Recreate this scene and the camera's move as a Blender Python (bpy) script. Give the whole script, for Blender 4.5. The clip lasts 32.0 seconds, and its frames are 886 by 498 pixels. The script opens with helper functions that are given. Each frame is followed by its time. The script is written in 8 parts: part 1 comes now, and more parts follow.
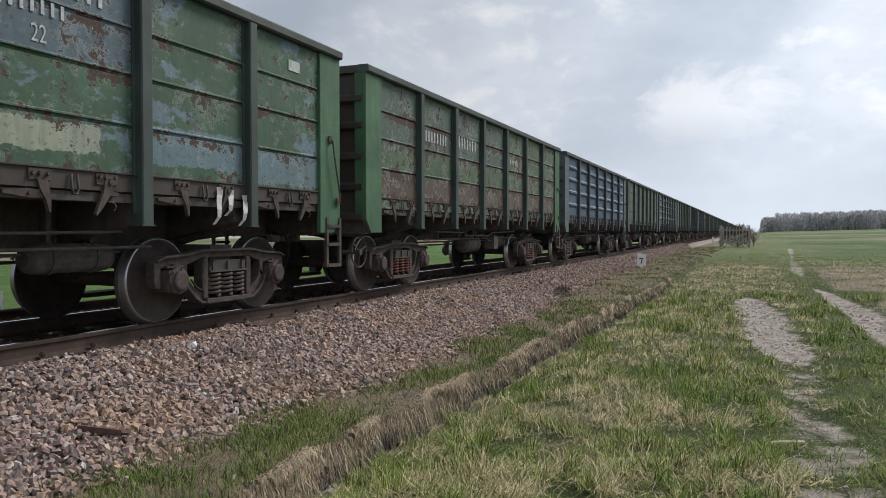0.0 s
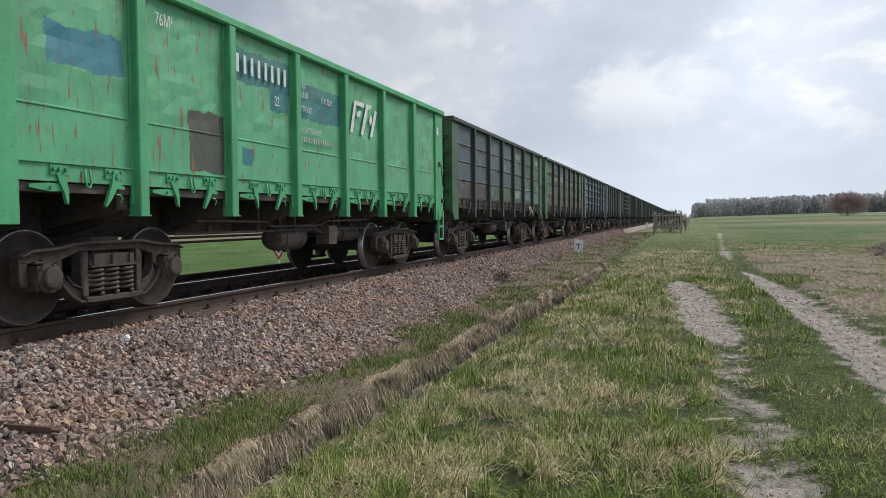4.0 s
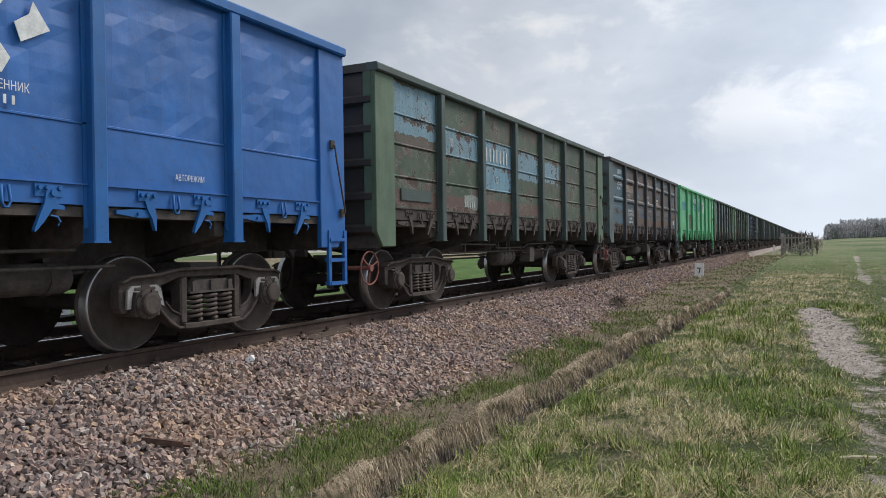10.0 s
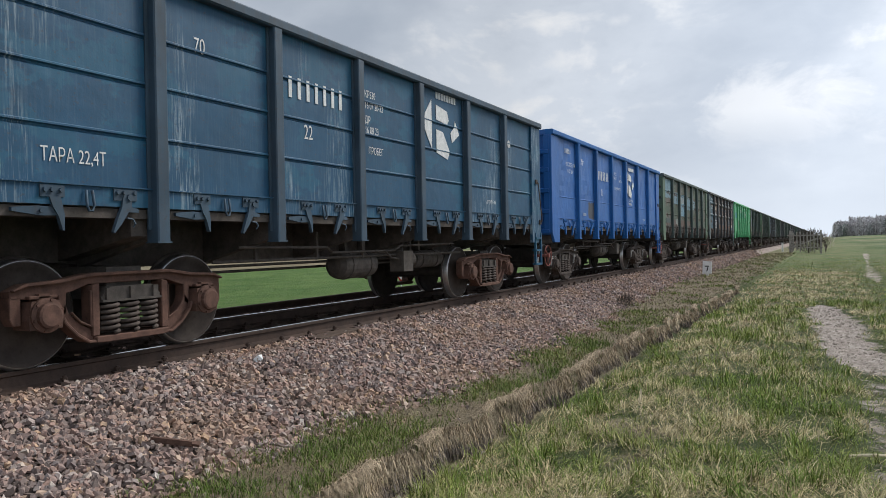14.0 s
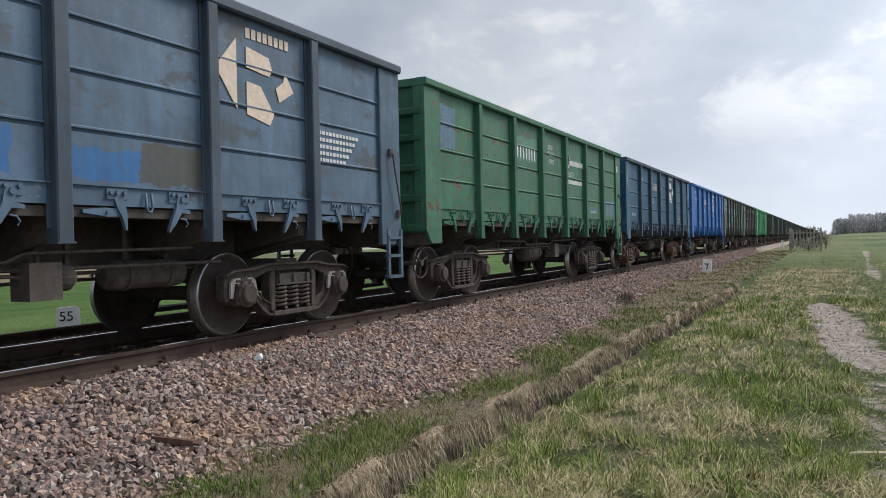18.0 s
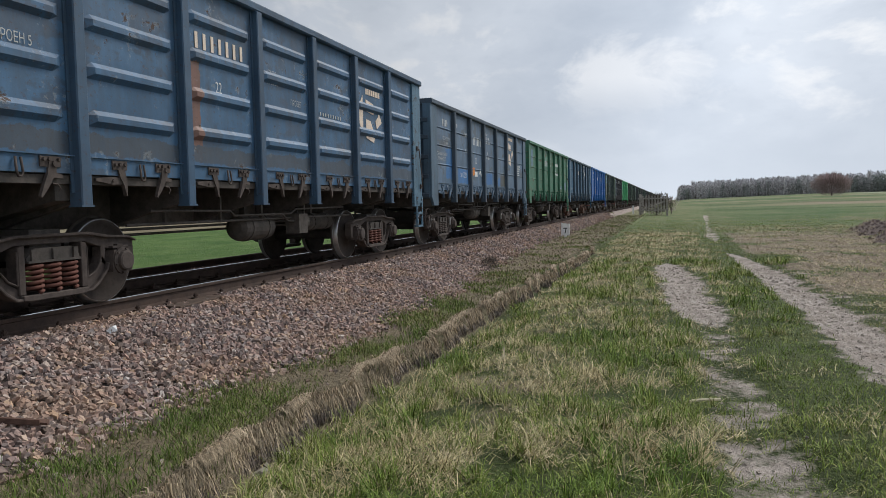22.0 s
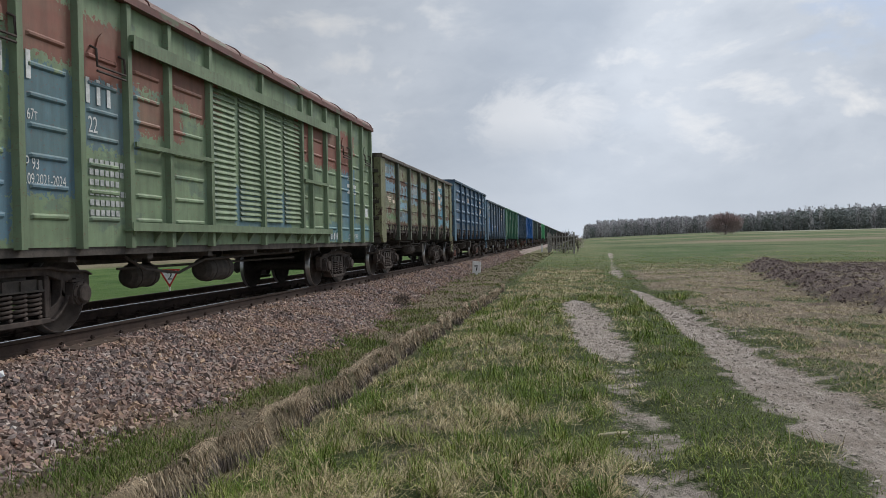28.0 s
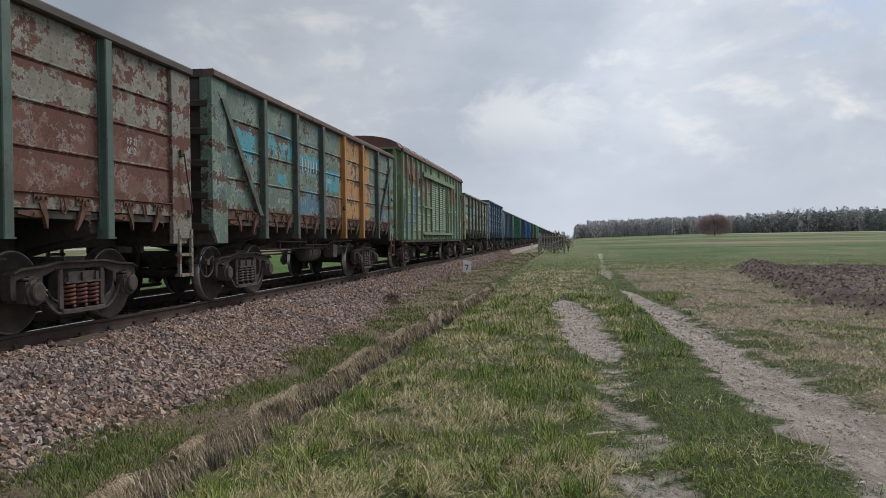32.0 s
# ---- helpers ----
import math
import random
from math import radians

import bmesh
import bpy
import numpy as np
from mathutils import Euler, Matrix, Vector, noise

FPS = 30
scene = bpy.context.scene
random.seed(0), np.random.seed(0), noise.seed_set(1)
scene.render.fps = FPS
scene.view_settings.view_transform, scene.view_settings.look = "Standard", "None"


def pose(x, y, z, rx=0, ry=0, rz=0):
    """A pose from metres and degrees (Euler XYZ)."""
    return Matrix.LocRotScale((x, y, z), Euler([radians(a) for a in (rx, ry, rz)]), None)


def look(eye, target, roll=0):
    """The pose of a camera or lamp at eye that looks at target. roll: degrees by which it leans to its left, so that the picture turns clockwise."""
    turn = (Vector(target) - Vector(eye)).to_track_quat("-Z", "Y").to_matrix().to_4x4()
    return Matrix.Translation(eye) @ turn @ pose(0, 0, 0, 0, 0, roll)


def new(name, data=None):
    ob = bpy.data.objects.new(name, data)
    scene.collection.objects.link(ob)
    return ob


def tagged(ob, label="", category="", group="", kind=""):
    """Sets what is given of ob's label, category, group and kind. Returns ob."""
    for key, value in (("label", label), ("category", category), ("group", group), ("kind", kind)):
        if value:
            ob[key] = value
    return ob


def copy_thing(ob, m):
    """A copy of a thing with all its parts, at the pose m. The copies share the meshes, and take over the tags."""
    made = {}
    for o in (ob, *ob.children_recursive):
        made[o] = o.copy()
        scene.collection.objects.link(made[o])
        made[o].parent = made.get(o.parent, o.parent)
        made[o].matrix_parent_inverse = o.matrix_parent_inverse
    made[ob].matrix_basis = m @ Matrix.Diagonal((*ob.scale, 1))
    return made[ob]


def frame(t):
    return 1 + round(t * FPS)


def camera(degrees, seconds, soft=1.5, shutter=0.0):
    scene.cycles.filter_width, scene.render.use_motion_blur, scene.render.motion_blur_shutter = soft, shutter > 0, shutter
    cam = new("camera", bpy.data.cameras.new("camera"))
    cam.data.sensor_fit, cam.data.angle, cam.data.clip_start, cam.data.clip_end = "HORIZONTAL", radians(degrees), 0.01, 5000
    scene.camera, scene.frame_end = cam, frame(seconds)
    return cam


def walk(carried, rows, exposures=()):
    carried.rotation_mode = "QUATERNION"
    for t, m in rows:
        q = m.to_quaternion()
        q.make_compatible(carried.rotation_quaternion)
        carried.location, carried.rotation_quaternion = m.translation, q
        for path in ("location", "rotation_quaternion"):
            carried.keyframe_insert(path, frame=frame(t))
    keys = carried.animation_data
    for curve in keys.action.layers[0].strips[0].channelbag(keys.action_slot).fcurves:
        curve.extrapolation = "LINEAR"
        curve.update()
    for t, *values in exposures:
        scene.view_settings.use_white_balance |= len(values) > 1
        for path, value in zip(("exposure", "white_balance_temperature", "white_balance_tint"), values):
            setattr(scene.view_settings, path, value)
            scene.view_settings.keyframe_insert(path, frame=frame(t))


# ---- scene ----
cam = camera(61.01, 32.0, 0.6)
EYE = (0.0, 0.0, 1.02)
# seconds, yaw, pitch, roll of the hand-held camera, which stays on one spot
PATH = [
    (0.0, 22.19, -1.32, 0.01),
    (0.5, 21.39, -1.47, -0.00),
    (1.0, 20.72, -1.61, 0.11),
    (1.5, 20.12, -1.74, 0.13),
    (2.0, 19.57, -1.83, 0.18),
    (2.5, 18.92, -1.98, 0.27),
    (3.0, 18.43, -2.10, 0.29),
    (3.5, 18.02, -2.20, 0.37),
    (5.5, 16.81, -2.51, 0.63),
    (6.0, 20.10, -2.44, 0.90),
    (6.5, 23.72, -1.79, 1.01),
    (7.0, 24.89, -1.31, 0.71),
    (7.5, 25.02, -1.08, 0.70),
    (8.0, 25.10, -0.98, 0.70),
    (8.5, 25.21, -0.79, 0.73),
    (9.0, 25.24, -0.54, 0.70),
    (9.5, 26.03, -0.43, 0.80),
    (10.0, 26.19, -0.35, 0.83),
    (10.5, 26.29, -0.34, 0.83),
    (11.0, 26.36, -0.32, 0.89),
    (11.5, 26.55, -0.33, 0.88),
    (12.0, 26.53, -0.32, 0.95),
    (12.5, 26.47, -0.34, 0.96),
    (13.0, 26.69, -0.34, 1.02),
    (13.5, 26.75, -0.37, 1.05),
    (14.0, 26.72, -0.41, 1.08),
    (14.5, 26.86, -0.45, 1.22),
    (15.0, 26.83, -0.45, 1.21),
    (15.5, 26.82, -0.47, 1.22),
    (17.5, 26.69, -0.45, 1.29),
    (18.0, 26.71, -0.52, 1.23),
    (18.5, 26.27, -1.18, 1.32),
    (19.0, 25.59, -2.93, 1.51),
    (19.5, 24.45, -3.84, 1.64),
    (20.0, 21.51, -4.09, 1.49),
    (20.5, 20.30, -4.12, 1.50),
    (21.0, 19.34, -4.16, 1.42),
    (21.5, 18.05, -4.30, 1.38),
    (22.0, 16.60, -3.38, 1.26),
    (22.5, 15.40, -2.18, 1.34),
    (23.0, 14.26, -2.02, 1.32),
    (23.5, 13.43, -1.89, 1.34),
    (24.0, 12.85, -1.77, 1.42),
    (24.5, 12.36, -1.42, 1.53),
    (25.0, 11.97, -1.04, 1.54),
    (25.5, 11.55, -0.85, 1.57),
    (26.0, 11.07, -0.70, 1.48),
    (26.5, 10.73, -0.64, 1.49),
    (28.5, 9.62, -0.63, 1.01),
    (29.0, 9.32, -0.61, 0.92),
    (29.5, 9.04, -0.63, 0.88),
    (30.0, 8.78, -0.64, 0.81),
    (30.5, 8.84, -0.64, 0.78),
    (31.0, 9.02, -0.65, 0.66),
    (31.5, 9.18, -0.67, 0.61),
    (32.0, 9.19, -0.73, 0.64),
]
# the picture's own exposure: brighter while the train fills it, darker once the sky does
EXPOSURE = [(0, 0.45), (10, 0.5), (18, 0.52), (19, 0.62), (20.5, 0.52), (22, 0.34), (23, 0.2), (26, 0.15), (32, 0.15)]
walk(cam, [(t, pose(*EYE, 90 + p, r, y)) for t, y, p, r in PATH], EXPOSURE)

# ---- light ----
world = bpy.data.worlds.new("overcast_sky")
scene.world = world
world.use_nodes = True


class Nodes:
    """Short-hand for building node trees."""

    def __init__(self, tree):
        self.t = tree

    def n(self, kind, **inputs):
        node = self.t.nodes.new(kind)
        for key, value in inputs.items():
            if key == "p_operation":
                node.operation = value
            elif key == "p_use_clamp":
                node.use_clamp = value
            elif key == "p_data_type":
                node.data_type = value
            elif key == "p_blend_type":
                node.blend_type = value
            elif key == "p_sky_type":
                node.sky_type = value
            elif key == "p_sun_disc":
                node.sun_disc = value
            elif key == "p_sun_elevation":
                node.sun_elevation = value
            elif key == "p_sun_rotation":
                node.sun_rotation = value
            elif key == "p_name":
                node.attribute_name = value
            if key[:2] == "p_":
                continue
            sock = node.inputs[int(key[1:])] if key[0] == "i" and key[1:].isdigit() else node.inputs[key.replace("_", " ")]
            if isinstance(value, bpy.types.NodeSocket):
                self.t.links.new(value, sock)
            else:
                sock.default_value = value
        return node

    def math(self, op, a, b=0.0, c=0.0, clamp=False):
        node = self.n("ShaderNodeMath", p_operation=op, p_use_clamp=clamp, i0=a, i1=b, i2=c)
        return node.outputs[0]

    def mix(self, fac, a, b, blend="MIX"):
        node = self.n("ShaderNodeMix", p_data_type="RGBA", p_blend_type=blend)
        for i, v in ((0, fac), (6, a), (7, b)):
            if isinstance(v, bpy.types.NodeSocket):
                self.t.links.new(v, node.inputs[i])
            elif i:
                node.inputs[i].default_value = (*v[:3], 1)
            else:
                node.inputs[i].default_value = v
        return node.outputs[2]

    def noise(self, vec, scale, detail=4.0, rough=0.55, dist=0.0):
        node = self.n("ShaderNodeTexNoise", Scale=scale, Detail=detail, Roughness=rough, Distortion=dist)
        if vec is not None:
            self.t.links.new(vec, node.inputs["Vector"])
        return node.outputs["Fac"]

    def ramp(self, fac, lo, hi, a=0.0, b=1.0):
        node = self.n("ShaderNodeMapRange", i0=fac, i1=lo, i2=hi, i3=a, i4=b)
        return node.outputs[0]

    def scale(self, vec, sx, sy, sz):
        node = self.n("ShaderNodeMapping", Vector=vec, Scale=(sx, sy, sz))
        return node.outputs[0]


def build_world():
    t = world.node_tree
    t.nodes.clear()
    k = Nodes(t)
    sky = k.n("ShaderNodeTexSky", p_sky_type="NISHITA", p_sun_disc=False, p_sun_elevation=radians(42), p_sun_rotation=radians(25))
    blue = k.mix(1.0, sky.outputs[0], (0.10, 0.10, 0.10), "MULTIPLY")
    d = k.n("ShaderNodeTexCoord").outputs["Generated"]
    sep = k.n("ShaderNodeSeparateXYZ", Vector=d)
    # heaped clouds in layers: broad masses, billows on them, and light on the sides that face the sun
    place = k.n("ShaderNodeMapping", Vector=d, Location=SKY_SHIFT, Scale=(1.0, 1.0, 1.7)).outputs[0]
    lifted = k.n("ShaderNodeVectorMath", p_operation="ADD", i0=place, i1=(0.014, 0.0, 0.036)).outputs[0]
    mass = k.noise(place, 2.3, 3.0, 0.5, 0.2)
    heap, heap_up = k.noise(place, 4.6, 9.0, 0.56, 0.25), k.noise(lifted, 4.6, 9.0, 0.56, 0.25)
    wisps = k.noise(k.scale(place, 1.0, 1.0, 1.6), 9.0, 7.0, 0.6, 0.4)
    tone = k.math("ADD", k.math("MULTIPLY", mass, 0.6), k.math("ADD", k.math("MULTIPLY", heap, 0.25), k.math("MULTIPLY", wisps, 0.15)))
    grey = k.mix(k.ramp(tone, 0.34, 0.62), (0.47, 0.535, 0.635), (0.74, 0.80, 0.89))
    lit = k.ramp(k.math("SUBTRACT", heap, heap_up), 0.02, 0.15)
    grey = k.mix(k.math("MULTIPLY", lit, k.ramp(tone, 0.44, 0.54)), grey, (0.93, 0.945, 0.97))
    dim = k.ramp(k.math("SUBTRACT", heap_up, heap), 0.02, 0.17, 0.0, 0.45)
    grey = k.mix(dim, grey, (0.50, 0.565, 0.665))
    # one tall sunlit heap low over the end of the line, with a flat grey foot
    side = k.math("DIVIDE", k.math("ADD", sep.outputs[0], 0.045), 0.105)
    rise = k.math("DIVIDE", k.math("SUBTRACT", sep.outputs[2], 0.150), 0.062)
    far_off = k.math("ADD", k.math("POWER", side, 2.0), k.math("POWER", rise, 2.0))
    ragged = k.math("ADD", far_off, k.math("MULTIPLY", k.math("SUBTRACT", k.noise(place, 11.0, 8.0, 0.62, 0.35), 0.5), 4.2))
    body = k.math("MULTIPLY", k.ramp(ragged, 1.0, 0.1, 0.0, 0.62), k.ramp(sep.outputs[1], 0.3, 0.6))
    grey = k.mix(k.math("MULTIPLY", body, k.ramp(rise, -0.75, 0.1, 0.15, 1.0)), grey, (0.90, 0.92, 0.955))
    hole = k.math("MULTIPLY", k.ramp(k.noise(k.scale(place, 1.0, 1.0, 1.3), 3.4, 7.0, 0.58, 0.3), 0.52, 0.63), k.math("MULTIPLY", k.ramp(sep.outputs[0], -0.1, 0.3), k.ramp(sep.outputs[2], 0.12, 0.22)))
    sky_mix = k.mix(k.math("MULTIPLY", hole, 0.85), grey, k.mix(0.6, blue, (0.50, 0.63, 0.87)))
    low = k.ramp(sep.outputs[2], 0.0, 0.12, 0.75, 0.0)
    sky_mix = k.mix(low, sky_mix, (0.70, 0.76, 0.845))
    # the cloud is thinner, so brighter, on the sun's side
    thin = k.math("MULTIPLY", k.ramp(sep.outputs[0], -0.36, 0.02, 0.68, 1.03), k.ramp(sep.outputs[0], 0.0, 0.32, 1.0, 0.88))
    sky_mix = k.mix(1.0, sky_mix, k.n("ShaderNodeCombineXYZ", X=thin, Y=thin, Z=thin).outputs[0], "MULTIPLY")
    below = k.ramp(sep.outputs[2], -0.02, 0.0)
    col = k.mix(below, (0.12, 0.13, 0.10), sky_mix)
    bg = k.n("ShaderNodeBackground", Color=col, Strength=SKY_STRENGTH)
    out = k.n("ShaderNodeOutputWorld", Surface=bg.outputs[0])


SKY_SHIFT, SKY_STRENGTH = (3.1, 0.4, 0.0), 0.85
build_world()
sun = new("sun", bpy.data.lights.new("sun", "SUN"))
sun.data.energy, sun.data.angle, sun.data.color = 2.45, radians(20), (1.0, 0.96, 0.9)
# high behind the clouds, ahead and to the right
sun.matrix_world = look((25, 45, 47), (0, 0, 0))

# ---- materials ----


def material(name, build):
    mat = bpy.data.materials.new(name)
    mat.use_nodes = True
    tree = mat.node_tree
    tree.nodes.clear()
    k = Nodes(tree)
    bsdf = k.n("ShaderNodeBsdfPrincipled")
    k.n("ShaderNodeOutputMaterial", Surface=bsdf.outputs[0])
    build(k, bsdf)
    return mat


def bump(k, bsdf, height, strength=0.3, distance=0.02):
    b = k.n("ShaderNodeBump", Height=height, Strength=strength, Distance=distance)
    k.t.links.new(b.outputs[0], bsdf.inputs["Normal"])


def coords(k, spread=False):
    """Object space; with spread each object takes its own stretch of the pattern."""
    v = k.n("ShaderNodeTexCoord").outputs["Object"]
    if spread:
        r = k.n("ShaderNodeObjectInfo").outputs["Random"]
        off = k.n("ShaderNodeCombineXYZ", X=k.math("MULTIPLY", r, 31.0), Y=k.math("MULTIPLY", r, 57.0), Z=k.math("MULTIPLY", r, 19.0)).outputs[0]
        v = k.n("ShaderNodeVectorMath", p_operation="ADD", i0=v, i1=off).outputs[0]
    return v


def set_col(k, bsdf, col, rough=0.7, metal=0.0):
    for key, v in (("Base Color", col), ("Roughness", rough), ("Metallic", metal)):
        if isinstance(v, bpy.types.NodeSocket):
            k.t.links.new(v, bsdf.inputs[key])
        else:
            bsdf.inputs[key].default_value = (*v[:3], 1) if key == "Base Color" else v


RUST = (0.072, 0.049, 0.040)
RUST_LIGHT = (0.20, 0.085, 0.045)


def paint(name, base, wear=0.3, second=None, second_amount=0.0, scratch=0.0, rust=RUST, patches=(), streak=None, spread=False, grime=0.35, gloss=0.0, scuff=0.0, rough_edge=0.10):
    """Old wagon paint: faded base, patches of other coats in the wagon's own space (y0, y1, z0, z1, colour), chips down to rust, grime."""

    def build(k, bsdf):
        v = coords(k, spread)
        big = k.noise(v, 1.3, 5.0, 0.6)
        mid = k.noise(v, 5.0, 6.0, 0.65)
        fine = k.noise(v, 38.0, 4.0, 0.6)
        dark = tuple(c * (0.72 if grime > 0.2 else 0.85) for c in base)
        lite = tuple(min(1.0, c * 1.12 + 0.012 * min(1.0, grime * 3)) for c in base)
        col = k.mix(k.ramp(big, 0.32, 0.68), dark, lite)
        if second is not None:
            col = k.mix(k.ramp(k.noise(k.scale(v, 1, 0.8, 1.3), 1.9, 5.0, 0.62), 0.62 - second_amount * 0.4, 0.66 - second_amount * 0.4), col, second)
        if patches:
            wob = k.n("ShaderNodeTexNoise", Scale=3.2, Detail=4.0, Vector=v).outputs["Color"]
            w = k.n("ShaderNodeVectorMath", p_operation="MULTIPLY_ADD", i0=wob, i1=(0.16, 0.16, 0.16), i2=v).outputs[0]
            crumble = k.n("ShaderNodeTexNoise", Scale=13.0, Detail=5.0, Roughness=0.7, Vector=v).outputs["Color"]
            crumble = k.n("ShaderNodeVectorMath", p_operation="SUBTRACT", i0=crumble, i1=(0.5, 0.5, 0.5)).outputs[0]
            w = k.n("ShaderNodeVectorMath", p_operation="MULTIPLY_ADD", i0=crumble, i1=(0.0, rough_edge, rough_edge), i2=w).outputs[0]
            w = k.n("ShaderNodeSeparateXYZ", Vector=w)
            for y0, y1, z0, z1, pc in patches:
                my = k.math("LESS_THAN", k.math("ABSOLUTE", k.math("SUBTRACT", w.outputs[1], (y0 + y1) / 2 + 0.08)), (y1 - y0) / 2)
                mz = k.math("LESS_THAN", k.math("ABSOLUTE", k.math("SUBTRACT", w.outputs[2], (z0 + z1) / 2 + 0.08)), (z1 - z0) / 2)
                col = k.mix(k.math("MULTIPLY", k.math("MULTIPLY", my, mz), 0.94), col, k.mix(k.ramp(mid, 0.3, 0.7), tuple(c * 0.85 for c in pc), pc))
        if streak is not None:
            run = k.noise(k.scale(v, 1.0, 16.0, 0.7), 2.6, 6.0, 0.75)
            splash = k.ramp(k.noise(k.scale(v, 1.0, 1.0, 0.45), 0.95, 4.0, 0.6), 0.51, 0.62, 0.06, 0.95)
            col = k.mix(k.math("MULTIPLY", k.ramp(run, 0.50, 0.68), splash), col, streak)
        fleck = k.noise(k.scale(v, 1.0, 1.0, 1.6), 17.0, 5.0, 0.7)
        col = k.mix(k.ramp(fleck, 0.60 - wear * 0.05, 0.66 - wear * 0.05, 0.0, 0.35 + wear * 0.5), col, tuple(c * 0.8 for c in rust))
        fade = k.noise(k.scale(v, 1.0, 0.5, 2.0), 0.9, 3.0, 0.5)
        col = k.mix(k.ramp(fade, 0.52, 0.75, 0.0, 0.30), col, tuple(0.7 * c + 0.06 * min(1.0, grime * 3) for c in base))
        # grime in runs from above
        run = k.noise(k.scale(v, 1.0, 6.0, 0.7), 1.6, 5.0, 0.6)
        col = k.mix(k.math("MULTIPLY", k.ramp(run, 0.40, 0.72), grime), col, (0.055, 0.048, 0.042))
        # chips: small and ragged, thickest along the lower side of each seam
        chips = k.math("ADD", k.math("MULTIPLY", mid, 0.45), k.math("ADD", k.math("MULTIPLY", big, 0.25), k.math("MULTIPLY", k.noise(k.scale(v, 1.0, 1.0, 1.4), 15.0, 5.0, 0.7), 0.30)))
        z = k.n("ShaderNodeSeparateXYZ", Vector=v).outputs[2]
        for s in (1.62, 2.04, 2.53, 2.98):
            near = k.ramp(k.math("ABSOLUTE", k.math("SUBTRACT", z, s - 0.05)), 0.0, 0.11, 0.10 * wear, 0.0)
            chips = k.math("ADD", chips, near)
        edge = 0.70 - wear * 0.24
        m = k.ramp(chips, edge, edge + 0.025)
        if scratch:
            sc = k.noise(k.n("ShaderNodeMapping", Vector=v, Rotation=(0.16, 0, 0), Scale=(1.0, 7.0, 1.05) if scratch > 0 else (1.0, 1.3, 9.0)).outputs[0], 2.6, 3.0, 0.5, 0.5)
            col = k.mix(k.ramp(sc, 0.685 - 0.06 * abs(scratch), 0.715 - 0.06 * abs(scratch), 0.0, 0.92), col, rust)
        if scuff:
            # bared undercoat round the chips, and rubbed places
            rim = k.math("MULTIPLY", k.ramp(chips, edge - 0.035, edge - 0.012), k.ramp(k.noise(v, 3.1, 4.0, 0.6), 0.46, 0.56))
            rub = k.math("MULTIPLY", k.ramp(k.noise(k.scale(v, 1.0, 1.0, 1.8), 11.0, 6.0, 0.75), 0.60, 0.66), k.ramp(k.noise(v, 0.9, 3.0, 0.5), 0.50, 0.60))
            col = k.mix(k.math("MULTIPLY", k.math("MAXIMUM", rim, rub), scuff), col, (0.42, 0.44, 0.42))
        rc = k.mix(k.ramp(fine, 0.3, 0.7), tuple(c * 0.75 for c in rust), tuple(c * 1.2 for c in rust))
        col = k.mix(m, col, rc)
        col = k.mix(k.ramp(fine, 0.62, 0.75, 0.0, 0.35), col, rust)
        set_col(k, bsdf, col, k.ramp(m, 0.0, 1.0, 0.62 - 0.22 * gloss, 0.9))
        bsdf.inputs["Specular IOR Level"].default_value = 0.28 + 0.3 * gloss
        h = k.math("ADD", k.math("MULTIPLY", m, -0.4), k.math("ADD", k.math("MULTIPLY", k.noise(v, 2.4, 2.0), 1.6), k.math("MULTIPLY", fine, 0.12)))
        bump(k, bsdf, h, 0.35 + 0.25 * gloss, 0.02)

    return material(name, build)


def grimy(name, a, b, scale=9.0, rough=0.85, metal=0.0, spread=True, strength=0.4):
    def build(k, bsdf):
        v = coords(k, spread)
        n1, n2 = k.noise(v, scale, 6.0, 0.65), k.noise(v, scale * 7, 3.0)
        col = k.mix(k.ramp(n1, 0.35, 0.65), a, b)
        col = k.mix(k.ramp(n2, 0.55, 0.75, 0, 0.5), col, tuple(c * 0.6 for c in a))
        set_col(k, bsdf, col, rough, metal)
        bsdf.inputs["Specular IOR Level"].default_value = 0.5 if metal else 0.18
        bump(k, bsdf, k.math("ADD", n1, k.math("MULTIPLY", n2, 0.3)), strength, 0.01)

    return material(name, build)


M_BOGIE = grimy("grimy_cast_steel", (0.055, 0.045, 0.041), (0.10, 0.081, 0.072))
M_BOGIE_RED = grimy("rusty_cast_steel", (0.085, 0.05, 0.04), (0.15, 0.085, 0.065))
M_UNDER = grimy("sooty_underframe_steel", (0.064, 0.057, 0.052), (0.110, 0.096, 0.086))
M_WHEEL = grimy("dull_wheel_steel", (0.048, 0.039, 0.035), (0.080, 0.066, 0.058), 4.0, 0.92)
M_TREAD = grimy("polished_tread_steel", (0.34, 0.33, 0.33), (0.46, 0.45, 0.45), 4.0, 0.35, 0.9, strength=0.05)
M_SPRING = grimy("oily_spring_steel", (0.060, 0.048, 0.043), (0.12, 0.098, 0.086))
M_SPRING_RED = grimy("red_spring_steel", (0.095, 0.04, 0.032), (0.16, 0.072, 0.055))
M_BOX_GREY = grimy("whitish_adapter_paint", (0.22, 0.21, 0.2), (0.42, 0.41, 0.4), 6.0)
M_RUSTY = grimy("red_rusted_iron", (0.085, 0.045, 0.034), (0.15, 0.085, 0.062))
M_RAIL = grimy("rusty_rail_steel", (0.055, 0.040, 0.034), (0.088, 0.060, 0.048), 5.0, 0.8)
M_RAILTOP = grimy("worn_rail_head_steel", (0.55, 0.54, 0.53), (0.68, 0.67, 0.66), 3.0, 0.22, 1.0, strength=0.02)
